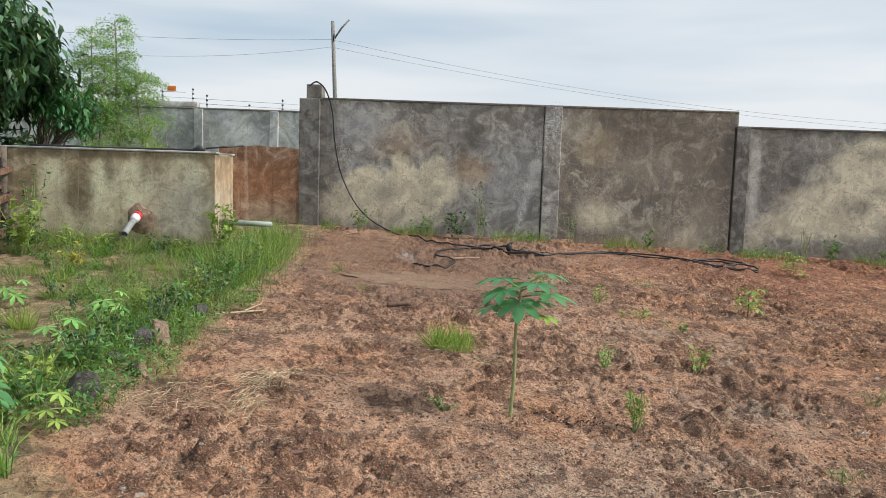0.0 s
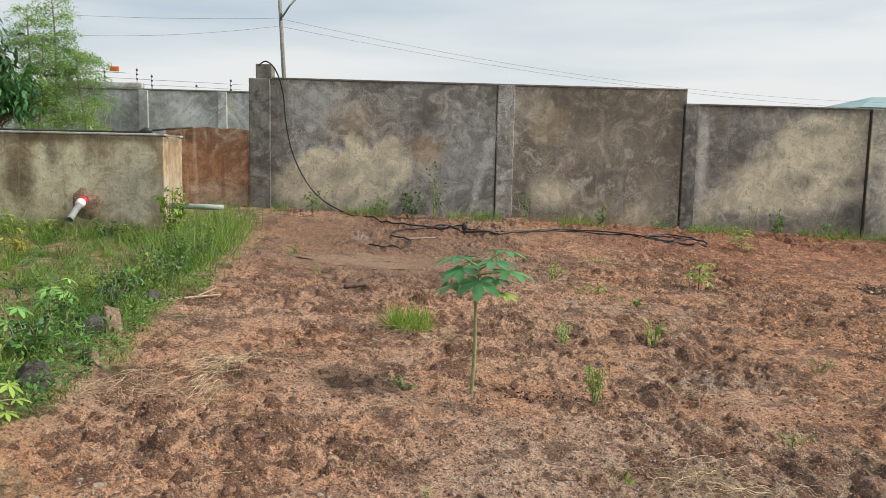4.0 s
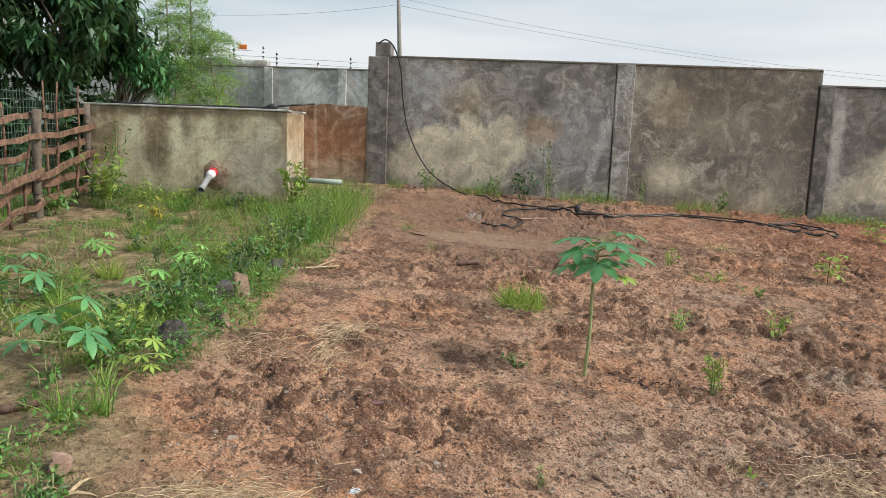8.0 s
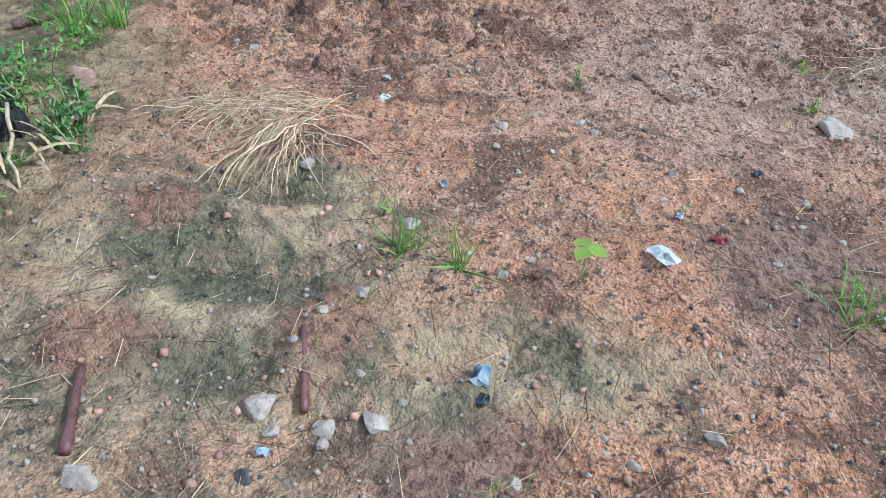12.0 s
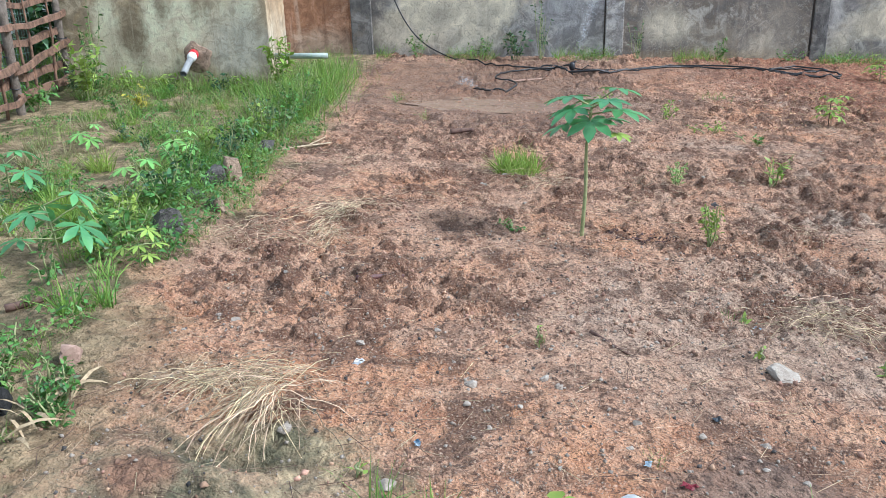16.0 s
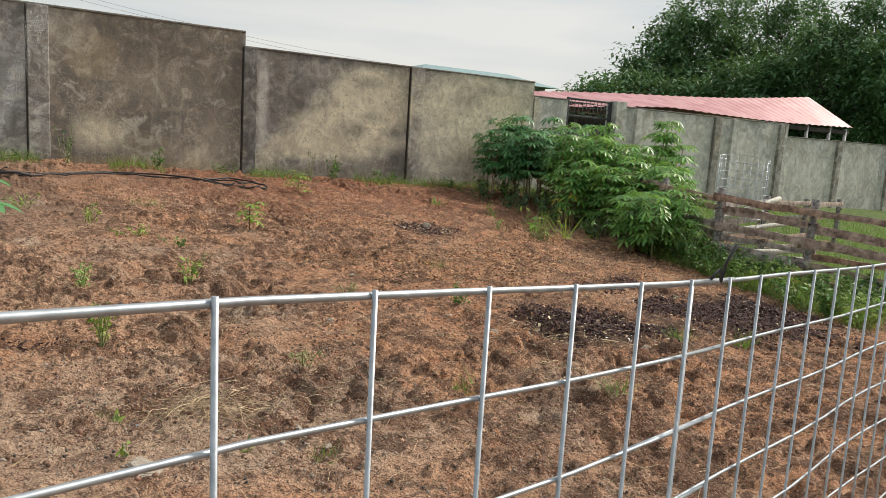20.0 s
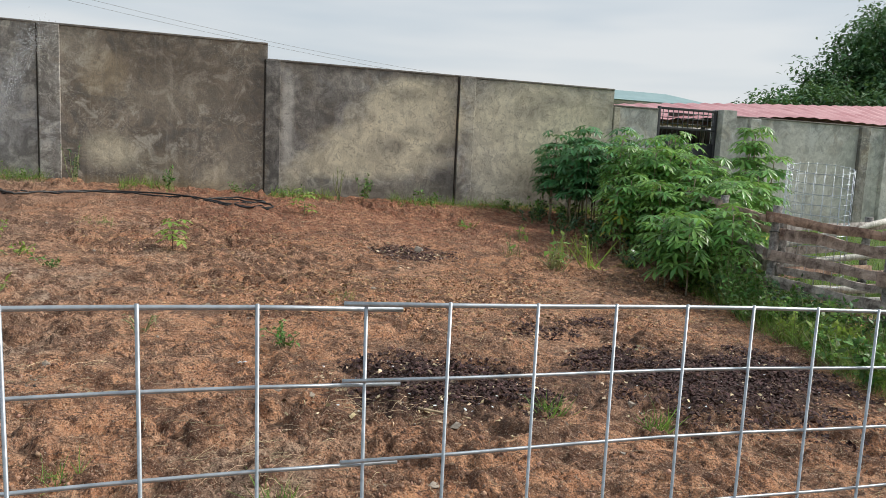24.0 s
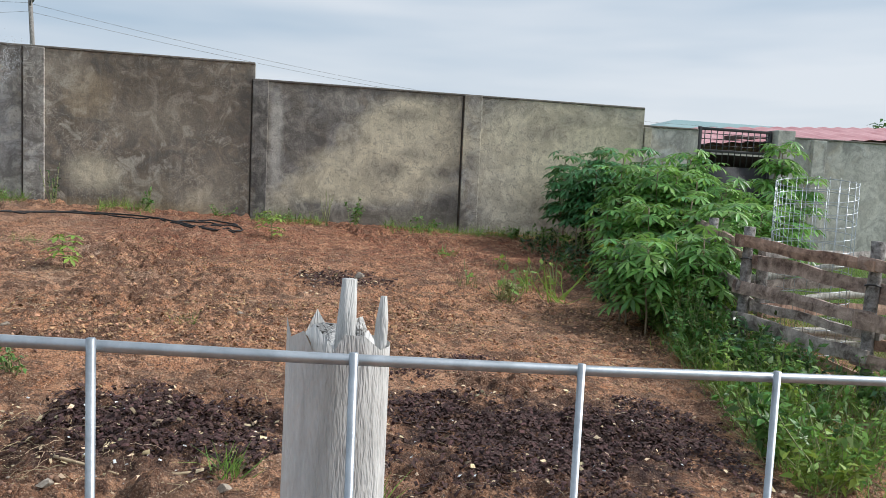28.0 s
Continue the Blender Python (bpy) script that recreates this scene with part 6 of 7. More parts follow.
wl2 = scatter_mesh("bed_ground_cover", LEAF, LEAF_F, place_on(p, g.uniform(0.0, 0.06, len(p))), turns_z(len(p), g, 0.5), g.uniform(0.02, 0.05, len(p)), "weed_leaf")
tagged(wl2, "creeping leafy ground cover on sandy soil", "weeds", kind="stuff")
for i, (x, y, h, n, s, lf) in enumerate(((-2.16, 3.97, 0.36, 9, 0.19, "sapling_leaf"), (-3.2, 5.2, 0.32, 10, 0.16, "sapling_leaf"), (-2.5, 5.7, 0.22, 7, 0.13, "cassava_leaf"), (-2.5, 6.55, 0.24, 8, 0.13, "cassava_leaf"), (-3.5, 6.9, 0.2, 7, 0.13, "cassava_leaf"), (-1.72, 3.95, 0.18, 6, 0.1, "lime_leaf"), (-3.75, 5.0, 0.6, 14, 0.2, "cassava_leaf"))):
    palm_plant("cassava_sapling", x, y, h, n, s, "young cassava plant in the weedy bed", "cassava sapling", lf, "green_stem", 300 + i, "young cassavas in the bed", 6, 0.17, 0.6)
for i, (x, y, h, sp, n, s, lf) in enumerate(((-4.75, 9.4, 0.75, 0.3, 150, 0.13, "lime_leaf"), (-4.95, 10.1, 1.2, 0.22, 130, 0.08, "weed_leaf"), (-5.0, 8.7, 0.4, 0.3, 110, 0.1, "weed_leaf"), (-2.45, 10.05, 0.78, 0.24, 210, 0.11, "lime_leaf"), (-3.85, 8.9, 0.28, 0.14, 60, 0.08, "yellow_leaf"),
                                          (-3.1, 6.2, 0.16, 0.2, 90, 0.04, "grass_dry"), (-2.0, 8.0, 0.35, 0.4, 200, 0.06, "weed_leaf"), (-1.95, 9.0, 0.4, 0.4, 220, 0.06, "weed_leaf"), (-2.0, 7.1, 0.3, 0.35, 200, 0.06, "weed_leaf"), (-2.3, 5.2, 0.2, 0.3, 120, 0.05, "weed_leaf"), (-4.2, 6.3, 0.4, 0.3, 120, 0.08, "weed_leaf"), (-1.66, 2.62, 0.14, 0.14, 90, 0.035, "weed_leaf"))):
    bush("bed_weed", x, y, h, sp, n, s, "leafy weed in the grassy bed", "weed", lf, 330 + i, "weeds in the bed", 8)
for i, (x, y, h) in enumerate(((-1.68, 3.45, 0.2), (-1.78, 3.3, 0.22), (-1.82, 3.75, 0.16), (-2.1, 3.0, 0.18), (-1.5, 2.3, 0.1), (-2.4, 3.6, 0.16))):
    tuft(x, y, h, 40, 360 + i, "narrow upright grass tuft in the bed", spread=0.05, group="grass tufts in the bed")

rb = random.Random(17)
for i in range(34):
    y = 4.3 + 0.18 * i + rb.uniform(-0.1, 0.1)
    x = -1.98 + rb.uniform(-0.25, 0.08)
    bush("bed_weed", x, y, rb.uniform(0.18, 0.42) * min(1, 0.45 + 0.18 * max(0, y - 3.5)), rb.uniform(0.14, 0.28), rb.randint(70, 150), rb.uniform(0.04, 0.075), "dense leafy weed along the bed's edge", "weed", rb.choice(("weed_leaf", "weed_leaf", "mango_leaf", "lime_leaf")), 860 + i, "weeds in the bed", 8)
for i, x in enumerate((-5.1, -4.7, -4.35, -3.95, -3.3, -2.95)):
    bush("bed_weed", x, 10.1 - rb.uniform(0, 0.5), rb.uniform(0.25, 0.5), 0.22, 90, 0.08, "leafy weed at the foot of the tank", "weed", rb.choice(("weed_leaf", "lime_leaf", "mango_leaf")), 890 + i, "weeds in the bed", 7)
for i in range(110):
    y = rb.uniform(2.4, 10.1)
    x = rb.uniform(-1.75 - 0.33 * (y + 1.0) * 0.9, -1.8)
    if x < np.interp(y, (2, 4.1, 7, 10.3), (-4.0, -3.75, -4.4, -5.2)):
        continue
    if i % 3:
        tuft(x, y, rb.uniform(0.1, 0.24), rb.randint(50, 110), 700 + i, "clump of narrow green grass in the sandy bed", rb.choice(("grass", "grass", "lime_leaf", "grass_dry")), rb.uniform(0.05, 0.13), "grass tufts in the bed")
    else:
        bush("bed_weed", x, y, rb.uniform(0.1, 0.22), rb.uniform(0.06, 0.14), rb.randint(30, 90), rb.uniform(0.03, 0.06), "small leafy weed in the sandy bed", "weed", rb.choice(("weed_leaf", "weed_leaf", "lime_leaf", "mango_leaf")), 800 + i, "weeds in the bed", 5)

for i, (x, y, h, n) in enumerate(((-1.42, 2.5, 0.15, 150), (-1.36, 2.4, 0.12, 120), (-1.45, 1.98, 0.16, 150), (-1.62, 2.15, 0.2, 150), (-1.5, 2.68, 0.12, 110), (-1.75, 2.75, 0.2, 130))):
    bush("bed_weed", x, y, h, 0.11, n, 0.035, "fine-leaved green weed beside the charred stump", "weed", "weed_leaf", 940 + i, "weeds in the bed", 8)

# weeds along the split-rail fence
g = np.random.default_rng(9)
n = 9000
t = g.uniform(0, 1, n)
fx = np.interp(t, np.linspace(0, 1, 8), [p_[0] for p_ in RIGHT])
fy = np.interp(t, np.linspace(0, 1, 8), [p_[1] for p_ in RIGHT])
p = np.c_[fx + g.normal(-0.15, 0.22, n), fy + g.normal(0, 0.2, n)]
sward("fence_foot_grass", place_on(p, -0.01), 0.26, g, "tall grass along the split-rail fence", 0.4, 0.3, (0.72, 0.05, 0.23))
for i in range(40):
    t = 0.34 + 0.6 * i / 39
    x = float(np.interp(t, np.linspace(0, 1, 8), [p_[0] for p_ in RIGHT])) - R.uniform(0.05, 0.55)
    y = float(np.interp(t, np.linspace(0, 1, 8), [p_[1] for p_ in RIGHT])) + R.uniform(-0.2, 0.2)
    bush("fence_weed", x, y, R.uniform(0.25, 0.5), 0.3, 240, 0.065, "leafy green weed at the foot of the rail fence", "weed", ("weed_leaf", "weed_leaf", "mango_leaf")[i % 3], 400 + i, "weeds along the rail fence", 8)
for i, (x, y, h) in enumerate(((9.9, 7.0, 0.7), (9.75, 6.75, 0.55), (10.0, 7.25, 0.8), (9.95, 6.55, 0.5), (10.3, 7.6, 0.9))):
    bush("fence_weed", x, y, h, 0.3, 260, 0.075, "tall leafy green weed before the rail fence", "weed", "weed_leaf", 960 + i, "weeds along the rail fence", 9)
rw = random.Random(29)
for i in range(30):
    a = i / 29
    y = 7.7 - 3.9 * a + rw.uniform(-0.15, 0.15)
    x = 10.0 - 1.35 * a + rw.uniform(0.0, 0.75)
    bush("fence_weed", x, y, rw.uniform(0.25, 0.48), rw.uniform(0.22, 0.34), 220, rw.uniform(0.055, 0.085), "lush leafy weed spreading before the rail fence", "weed", rw.choice(("weed_leaf", "weed_leaf", "grass", "lime_leaf")), 1200 + i, "weeds along the rail fence", 8)
g = np.random.default_rng(19)
a = g.uniform(0, 1, 7000)
sward("weed_edge_grass", place_on(np.c_[10.1 - 1.35 * a + np.abs(g.normal(0, 0.45, 7000)) - 0.1, 7.8 - 4.0 * a + g.normal(0, 0.15, 7000)], -0.01), 0.26, g, "tall seeding grass before the rail fence", 0.5, 0.25, (0.6, 0.15, 0.25))
# meadow beyond the fences
g = np.random.default_rng(11)
n = 26000
p = np.c_[g.uniform(10.9, 24, n), g.uniform(3.0, 13.2, n)]
p = p[p[:, 0] > np.interp(p[:, 1], [q[1] for q in RIGHT[::-1]], [q[0] for q in RIGHT[::-1]]) + 0.1]
sward("meadow_grass", place_on(p, -0.01), 0.2, g, "rough green grass beyond the rail fence", 0.4, 0.6)
n = 14000
p = np.c_[g.uniform(-11, -4.6, n), g.uniform(4.0, 15.5, n)]
p = p[p[:, 0] < np.interp(p[:, 1], (2, 4.1, 7, 10.3), (-4.2, -3.95, -4.6, -5.4)) - 0.2]
sward("yard_grass", place_on(p, -0.01), 0.25, g, "rough green grass behind the pole fence", 0.4, 0.6)


# ---- trees ----
def tree(name, x, y, height, crown_c, crown_r, n, size, leaf, label, seed, template=LANCE, faces=LANCE_F, clumps=60, trunk=0.12, hang=0.5, category="tree", clump=0.45, group=""):
    """A tapered trunk with limbs, each carrying clumps of leaves, with gaps between them."""
    rng = np.random.default_rng(seed)
    z0 = gz(x, y)
    e = thing(name, x, y, z0, label, category, group)
    cc, cr = Vector(crown_c), Vector(crown_r)
    fork = Vector((x, y, z0)).lerp(cc, 0.45)
    part("trunk", tube(bent((x, y, z0 - 0.1), fork, 8, trunk * 0.25, seed), [trunk * (1.15 - 0.06 * k) for k in range(9)], 10), "bark", e)
    bm = bmesh.new()
    cs = []
    for k in range(clumps):
        d = rng.normal(size=3)
        d /= np.linalg.norm(d)
        rad = rng.uniform(0.35, 1.0) ** 0.6
        c = cc + Vector((d[0] * cr.x * rad, d[1] * cr.y * rad, d[2] * cr.z * rad))
        cs.append(c)
        if k % max(1, clumps // 26) == 0:
            tube(bent(fork, c, 6, 0.05 * cr.length, seed + k), [trunk * 0.5 * (1 - 0.14 * j) for j in range(7)], 5, bm, cap=False)
    part("branching", bm, "bark", e, "spreading limbs")
    which = rng.integers(0, clumps, n)
    c = np.array(cs)[which]
    off = rng.normal(0, clump, (n, 3)) * rng.uniform(0.5, 1.1, clumps)[which][:, None]
    tu = turns_z(n, rng, 0.6)
    if hang:
        down = np.array([[1, 0, 0], [0, math.cos(-hang), -math.sin(-hang)], [0, math.sin(-hang), math.cos(-hang)]])
        tu = turns_z(n, rng, 0.35) @ down
    scatter_mesh("crown", template, faces, c + off, tu, rng.uniform(0.65, 1.2, n) * size, leaf, e, "crown of many leaves")
    return e


tree("mango_tree", -6.9, 12.0, 4.4, (-6.6, 11.4, 3.2), (1.35, 1.3, 1.1), 11000, 0.21, "mango_leaf", "dense dark-leaved mango tree behind the pole fence", 51, clumps=110, trunk=0.09, hang=0.8, clump=0.15)
tree("mango_tree", -8.6, 10.4, 4.4, (-8.4, 10.0, 2.8), (1.8, 1.8, 1.5), 11000, 0.22, "mango_leaf", "dense dark-leaved mango tree behind the pole fence", 52, clumps=90, trunk=0.1, hang=0.8, clump=0.2)
tree("mango_tree", -6.3, 12.3, 2.6, (-5.7, 12.4, 2.45), (0.6, 0.4, 0.4), 1000, 0.17, "cassava_dark", "low leafy mango sapling leaning over the tank", 53, clumps=26, trunk=0.05, hang=0.8, clump=0.14)


def moringa(x, y, h, seed):
    """A thin stem with drooping feathery fronds of small round leaflets."""
    rng = np.random.default_rng(seed)
    z0 = gz(x, y)
    e = thing("moringa_tree", x, y, z0, "slender moringa tree with feathery light green leaves", "tree", "moringa trees")
    pts = bent((x, y, z0 - 0.1), (x + rng.normal(0, 0.15), y, z0 + h), 10, 0.03, seed)
    part("trunk", tube(pts, [0.035 - 0.0026 * k for k in range(11)], 7), "cassava_stem", e)
    bm, pl = bmesh.new(), []
    for k in range(80):
        q = rng.uniform(0.40, 1.0)
        i = min(9, int(q * 10))
        p = Vector(pts[i]).lerp(Vector(pts[i + 1]), q * 10 - i)
        a, ln = rng.uniform(0, 6.28), rng.uniform(0.35, 0.75) * (1.25 - 0.5 * q)
        d = Vector((math.cos(a), math.sin(a), 0))
        arc = [p + d * ln * s_ + Vector((0, 0, ln * (0.55 * s_ - 0.65 * s_ * s_))) for s_ in (0, 0.25, 0.5, 0.75, 1)]
        tube(arc, [0.006, 0.005, 0.004, 0.003, 0.002], 4, bm, cap=False)
        sd = Vector((-d.y, d.x, 0))
        for j in range(130):
            s_ = rng.uniform(0.25, 1.0)
            i = min(3, int(s_ * 4))
            c = arc[i].lerp(arc[i + 1], s_ * 4 - i)
            pl.append(c + sd * rng.normal(0, 0.11 * (1.15 - s_)) + Vector((0, 0, rng.normal(0, 0.035))))
    part("branching", bm, "green_stem", e, "thin green frond stalks")
    scatter_mesh("crown", LEAF, LEAF_F, pl, turns_z(len(pl), rng, 0.5), rng.uniform(0.024, 0.042, len(pl)), "moringa_leaf", e, "feathery fronds of small leaflets")
    return e


for i, (x, y, h) in enumerate(((-4.95, 13.1, 3.25), (-5.6, 13.5, 3.1), (-4.7, 13.4, 2.5), (-5.3, 12.9, 2.6))):
    moringa(x, y, h, 60 + i)
for i, (x, y, h) in enumerate(((-4.4, 12.6, 0.5), (-6.0, 12.2, 0.6))):
    bush("broad_weed", x, y, 2.0 if i == 0 else 1.4, 0.5, 30, 0.3, "broad-leaved light green plant behind the tank", "shrub", "lime_leaf", 70 + i, "", 6)
for i, (x, y, h) in enumerate(((-7.0, 10.9, 1.7), (-7.6, 11.4, 1.9), (-6.5, 11.9, 1.6), (-7.2, 12.2, 1.8), (-8.2, 11.0, 1.8), (-6.2, 12.5, 1.5))):
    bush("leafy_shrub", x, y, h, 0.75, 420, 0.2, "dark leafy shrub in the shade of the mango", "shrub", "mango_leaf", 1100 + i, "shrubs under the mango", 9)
# far trees beyond the shed
far = [(48.5, 45, 6.0, 4.2), (53, 46, 7.8, 5), (60, 49, 12.5, 5.5), (64, 47, 15.0, 5.5), (68, 49, 18.0, 8), (75, 47, 19.0, 8), (62, 40, 9.0, 6), (70, 39, 13.0, 7), (83, 45, 18.0, 8), (56, 42.5, 6.8, 4.5), (78, 36, 12, 7), (61, 33, 12, 6), (66, 30, 17, 7), (60, 26, 11, 6), (68, 23, 16, 7), (62, 20, 13, 6), (57, 37, 9, 5)]
for i, (x, y, h, w) in enumerate(far):
    tree("far_tree", x, y, h, (x, y, h * 0.55), (w * 0.9, w * 0.8, h * 0.43), 11000, 0.5, "far_leaf", "tall dense dark green tree behind the red roof", 90 + i, LEAF, LEAF_F, 110, 0.3, 0.3, clump=0.7, group="trees behind the shed")

# ---- hoses, sprinkler, water ----
def hose(pts, label, seed, r=0.0125):
    e = thing("black_hose", pts[0][0], pts[0][1], gz(pts[0][0], pts[0][1]), label, "hose", "irrigation hoses")
    out = []
    pts = [q if len(q) > 2 else (*q, gz(*q) + r) for q in pts]
    for i in range(len(pts) - 1):
        p0, p1, p2, p3 = (np.array(pts[max(0, min(len(pts) - 1, i + k))], float) for k in (-1, 0, 1, 2))
        for s in np.linspace(0, 1, 9)[:-1]:
            out.append(tuple(0.5 * (2 * p1 + (p2 - p0) * s + (2 * p0 - 5 * p1 + 4 * p2 - p3) * s * s + (3 * p1 - p0 - 3 * p2 + p3) * s ** 3)))
    out.append(tuple(pts[-1]))
    out = [(p[0] + 0.03 * lattice(p[0] * 3, p[1] * 3 + seed, 0.5, seed), p[1] + 0.05 * lattice(p[0] * 3 + 9, p[1] * 3, 0.4, seed + 3), p[2]) if p[2] < 0.55 else p for p in out]
    out = [(p[0], p[1], max(p[2], gz(p[0], p[1]) + r * 0.9)) for p in out]
    part("hose", tube(out, r, 8), "hose_black", e)
    return e


hose([(-1.86, 13.3, 3.02), (-1.72, 13.2, 3.075), (-1.58, 13.28, 2.95), (-1.47, 13.36, 2.6), (-1.42, 13.36, 2.1), (-1.32, 13.36, 1.6), (-1.12, 13.34, 1.15), (-0.86, 13.3, 0.82), (-0.5, 13.2, 0.6), (0.0, 12.9, 0.45), (0.6, 12.5), (1.1, 12.3), (1.55, 12.2)],
     "black hose hanging over the wall and down to the sprinkler", 1)
hose([(0.05, 10.75), (0.2, 10.45), (0.5, 10.5), (0.62, 10.9), (0.35, 11.4), (0.6, 11.9), (1.3, 12.2), (1.55, 12.2)], "black hose looped on the mud beside the leak", 2)
hose([(0.55, 11.95), (0.9, 12.35), (1.4, 12.5), (2.0, 12.2), (2.6, 12.3), (3.3, 12.55), (4.1, 12.45), (4.8, 12.15), (5.3, 11.95), (5.6, 12.1), (5.2, 12.35), (4.7, 12.5)], "black hose running along the wall foot", 3)
hose([(1.6, 12.15), (2.1, 12.0), (2.8, 12.5), (3.6, 12.7), (4.4, 12.35), (5.0, 12.2), (5.5, 12.35), (5.1, 12.6), (4.6, 12.3), (5.1, 12.05), (5.5, 11.9)], "tangled black hose end by the wall", 4)
hose([(1.1, 12.45), (1.5, 12.0), (1.9, 11.85), (2.1, 11.9)], "short black hose beside the sprinkler", 5, 0.018)
SX, SY = 1.56, 12.15
sp = thing("sprinkler", SX, SY, gz(SX, SY), "black plastic impact sprinkler on a short riser", "sprinkler")
sz_ = gz(SX, SY)
part("riser", tube([(SX, SY, sz_ - 0.02), (SX, SY, sz_ + 0.12)], 0.018, 10), "hose_black", sp)
part("head", tube([(SX, SY, sz_ + 0.10), (SX, SY, sz_ + 0.13), (SX, SY, sz_ + 0.19), (SX, SY, sz_ + 0.22)], [0.03, 0.045, 0.045, 0.025], 12), "black_paint", sp)
part("nozzle", tube([(SX, SY, sz_ + 0.19), (SX + 0.06, SY, sz_ + 0.24)], [0.018, 0.011], 8), "black_paint", sp)
part("foot", tube([(SX - 0.14, SY, sz_ + 0.012), (SX + 0.14, SY + 0.02, sz_ + 0.012)], 0.012, 6), "black_paint", sp)
g = np.random.default_rng(77)
n = 1500
s = g.uniform(0, 1, n) ** 0.75
jx = SX + 0.06 + 0.75 * s + g.normal(0, 0.02 + 0.1 * s, n)
jz = sz_ + 0.24 + 2.9 * s - 0.75 * s * s + g.normal(0, 0.015 + 0.08 * s, n)
jy = SY + 0.5 * s + g.normal(0, 0.02 + 0.06 * s, n)
jet = scatter_mesh("water_spray", OCT, OCT_F, np.c_[jx, jy, jz], turns_any(n, g), 0.005 + 0.005 * g.uniform(0, 1, n), "spray")
tagged(jet, "fine jet of water drops from the sprinkler", "water", kind="stuff")
n = 160
s = g.uniform(0, 1, n)
leak = scatter_mesh("leak_spray", OCT, OCT_F, np.c_[0.05 - 0.2 * s + g.normal(0, 0.03, n), 10.75 + g.normal(0, 0.06, n), gz(0.05, 10.75) + 0.04 + 0.35 * s - 0.3 * s * s + g.normal(0, 0.03, n)], turns_any(n, g), g.uniform(0.004, 0.009, n), "spray")
tagged(leak, "small spray leaking from the hose", "water", kind="stuff")
def shore(a):
    return 1 + 0.16 * math.sin(3 * a + 1) + 0.1 * math.sin(5 * a)


bm = bmesh.new()
rings = []
for k in range(6):
    ring = []
    for i in range(40):
        a, w = math.tau * i / 40, 0.02 + 0.2 * k
        x, y = 0.3 + 1.25 * w * shore(a) * math.cos(a), 9.62 + 0.46 * w * shore(a) * math.sin(a)
        ring.append(bm.verts.new((x, y, float(lie(x, y)) - 0.012)))
    rings.append(ring)
for a, b in zip(rings, rings[1:]):
    for i in range(40):
        bm.faces.new((a[i], a[(i + 1) % 40], b[(i + 1) % 40], b[i]))
bm.faces.new(rings[0])
puddle = part("puddle", bm, "muddy_water")
tagged(puddle, "shallow muddy puddle on the soaked earth", "puddle", kind="structure")

# ---- stones, sticks, litter ----
SHAPES = {}


def stone(x, y, r, material, label, name="stone", squash=0.6, seed=0, group="loose stones", sink=0.3):
    key = (material, seed % 5, round(squash, 1))
    e = part(name, rock(r * (1.15 if r > 0.07 else 0.8), squash, seed, 3 if r > 0.03 else 2), material, smooth=False)
    e.matrix_basis = pose(x, y, gz(x, y) - sink * r * squash, 0, 0, (seed * 47) % 360)
    return tagged(e, label, "stone", group)


# black stones left of the tan ones stand for their shaded sides
for i, (x, y, r, sq, mat) in enumerate(((-1.80, 5.86, 0.085, 2.3, "stone_brown"), (-1.92, 5.72, 0.15, 0.8, "stone_dark"), (-1.66, 5.10, 0.065, 2.0, "stone_brown"), (-1.74, 5.18, 0.07, 1.0, "stone_dark"), (-1.82, 4.60, 0.13, 0.9, "stone_dark"), (-1.70, 4.58, 0.07, 1.6, "stone_brown"),
                                          (-1.74, 4.42, 0.05, 0.8, "stone_brown"), (-1.88, 7.0, 0.15, 0.6, "stone_dark"), (-1.93, 5.35, 0.10, 0.6, "stone_dark"))):
    stone(x, y, r, mat, "weathered border stone, black as a tan one's shaded side" if mat == "stone_dark" else "tan upright border stone in the grass edge", "border_stone", sq, 500 + i, "border stones")
brick = part("broken_brick", rock(0.075, 0.75, 77, 3), "brick_red", smooth=False)
brick.matrix_basis = pose(-1.55, 2.88, gz(-1.55, 2.88) + 0.01, 8, 6, 20)
tagged(brick, "broken pinkish-brown brick piece at the bed's edge", "brick")
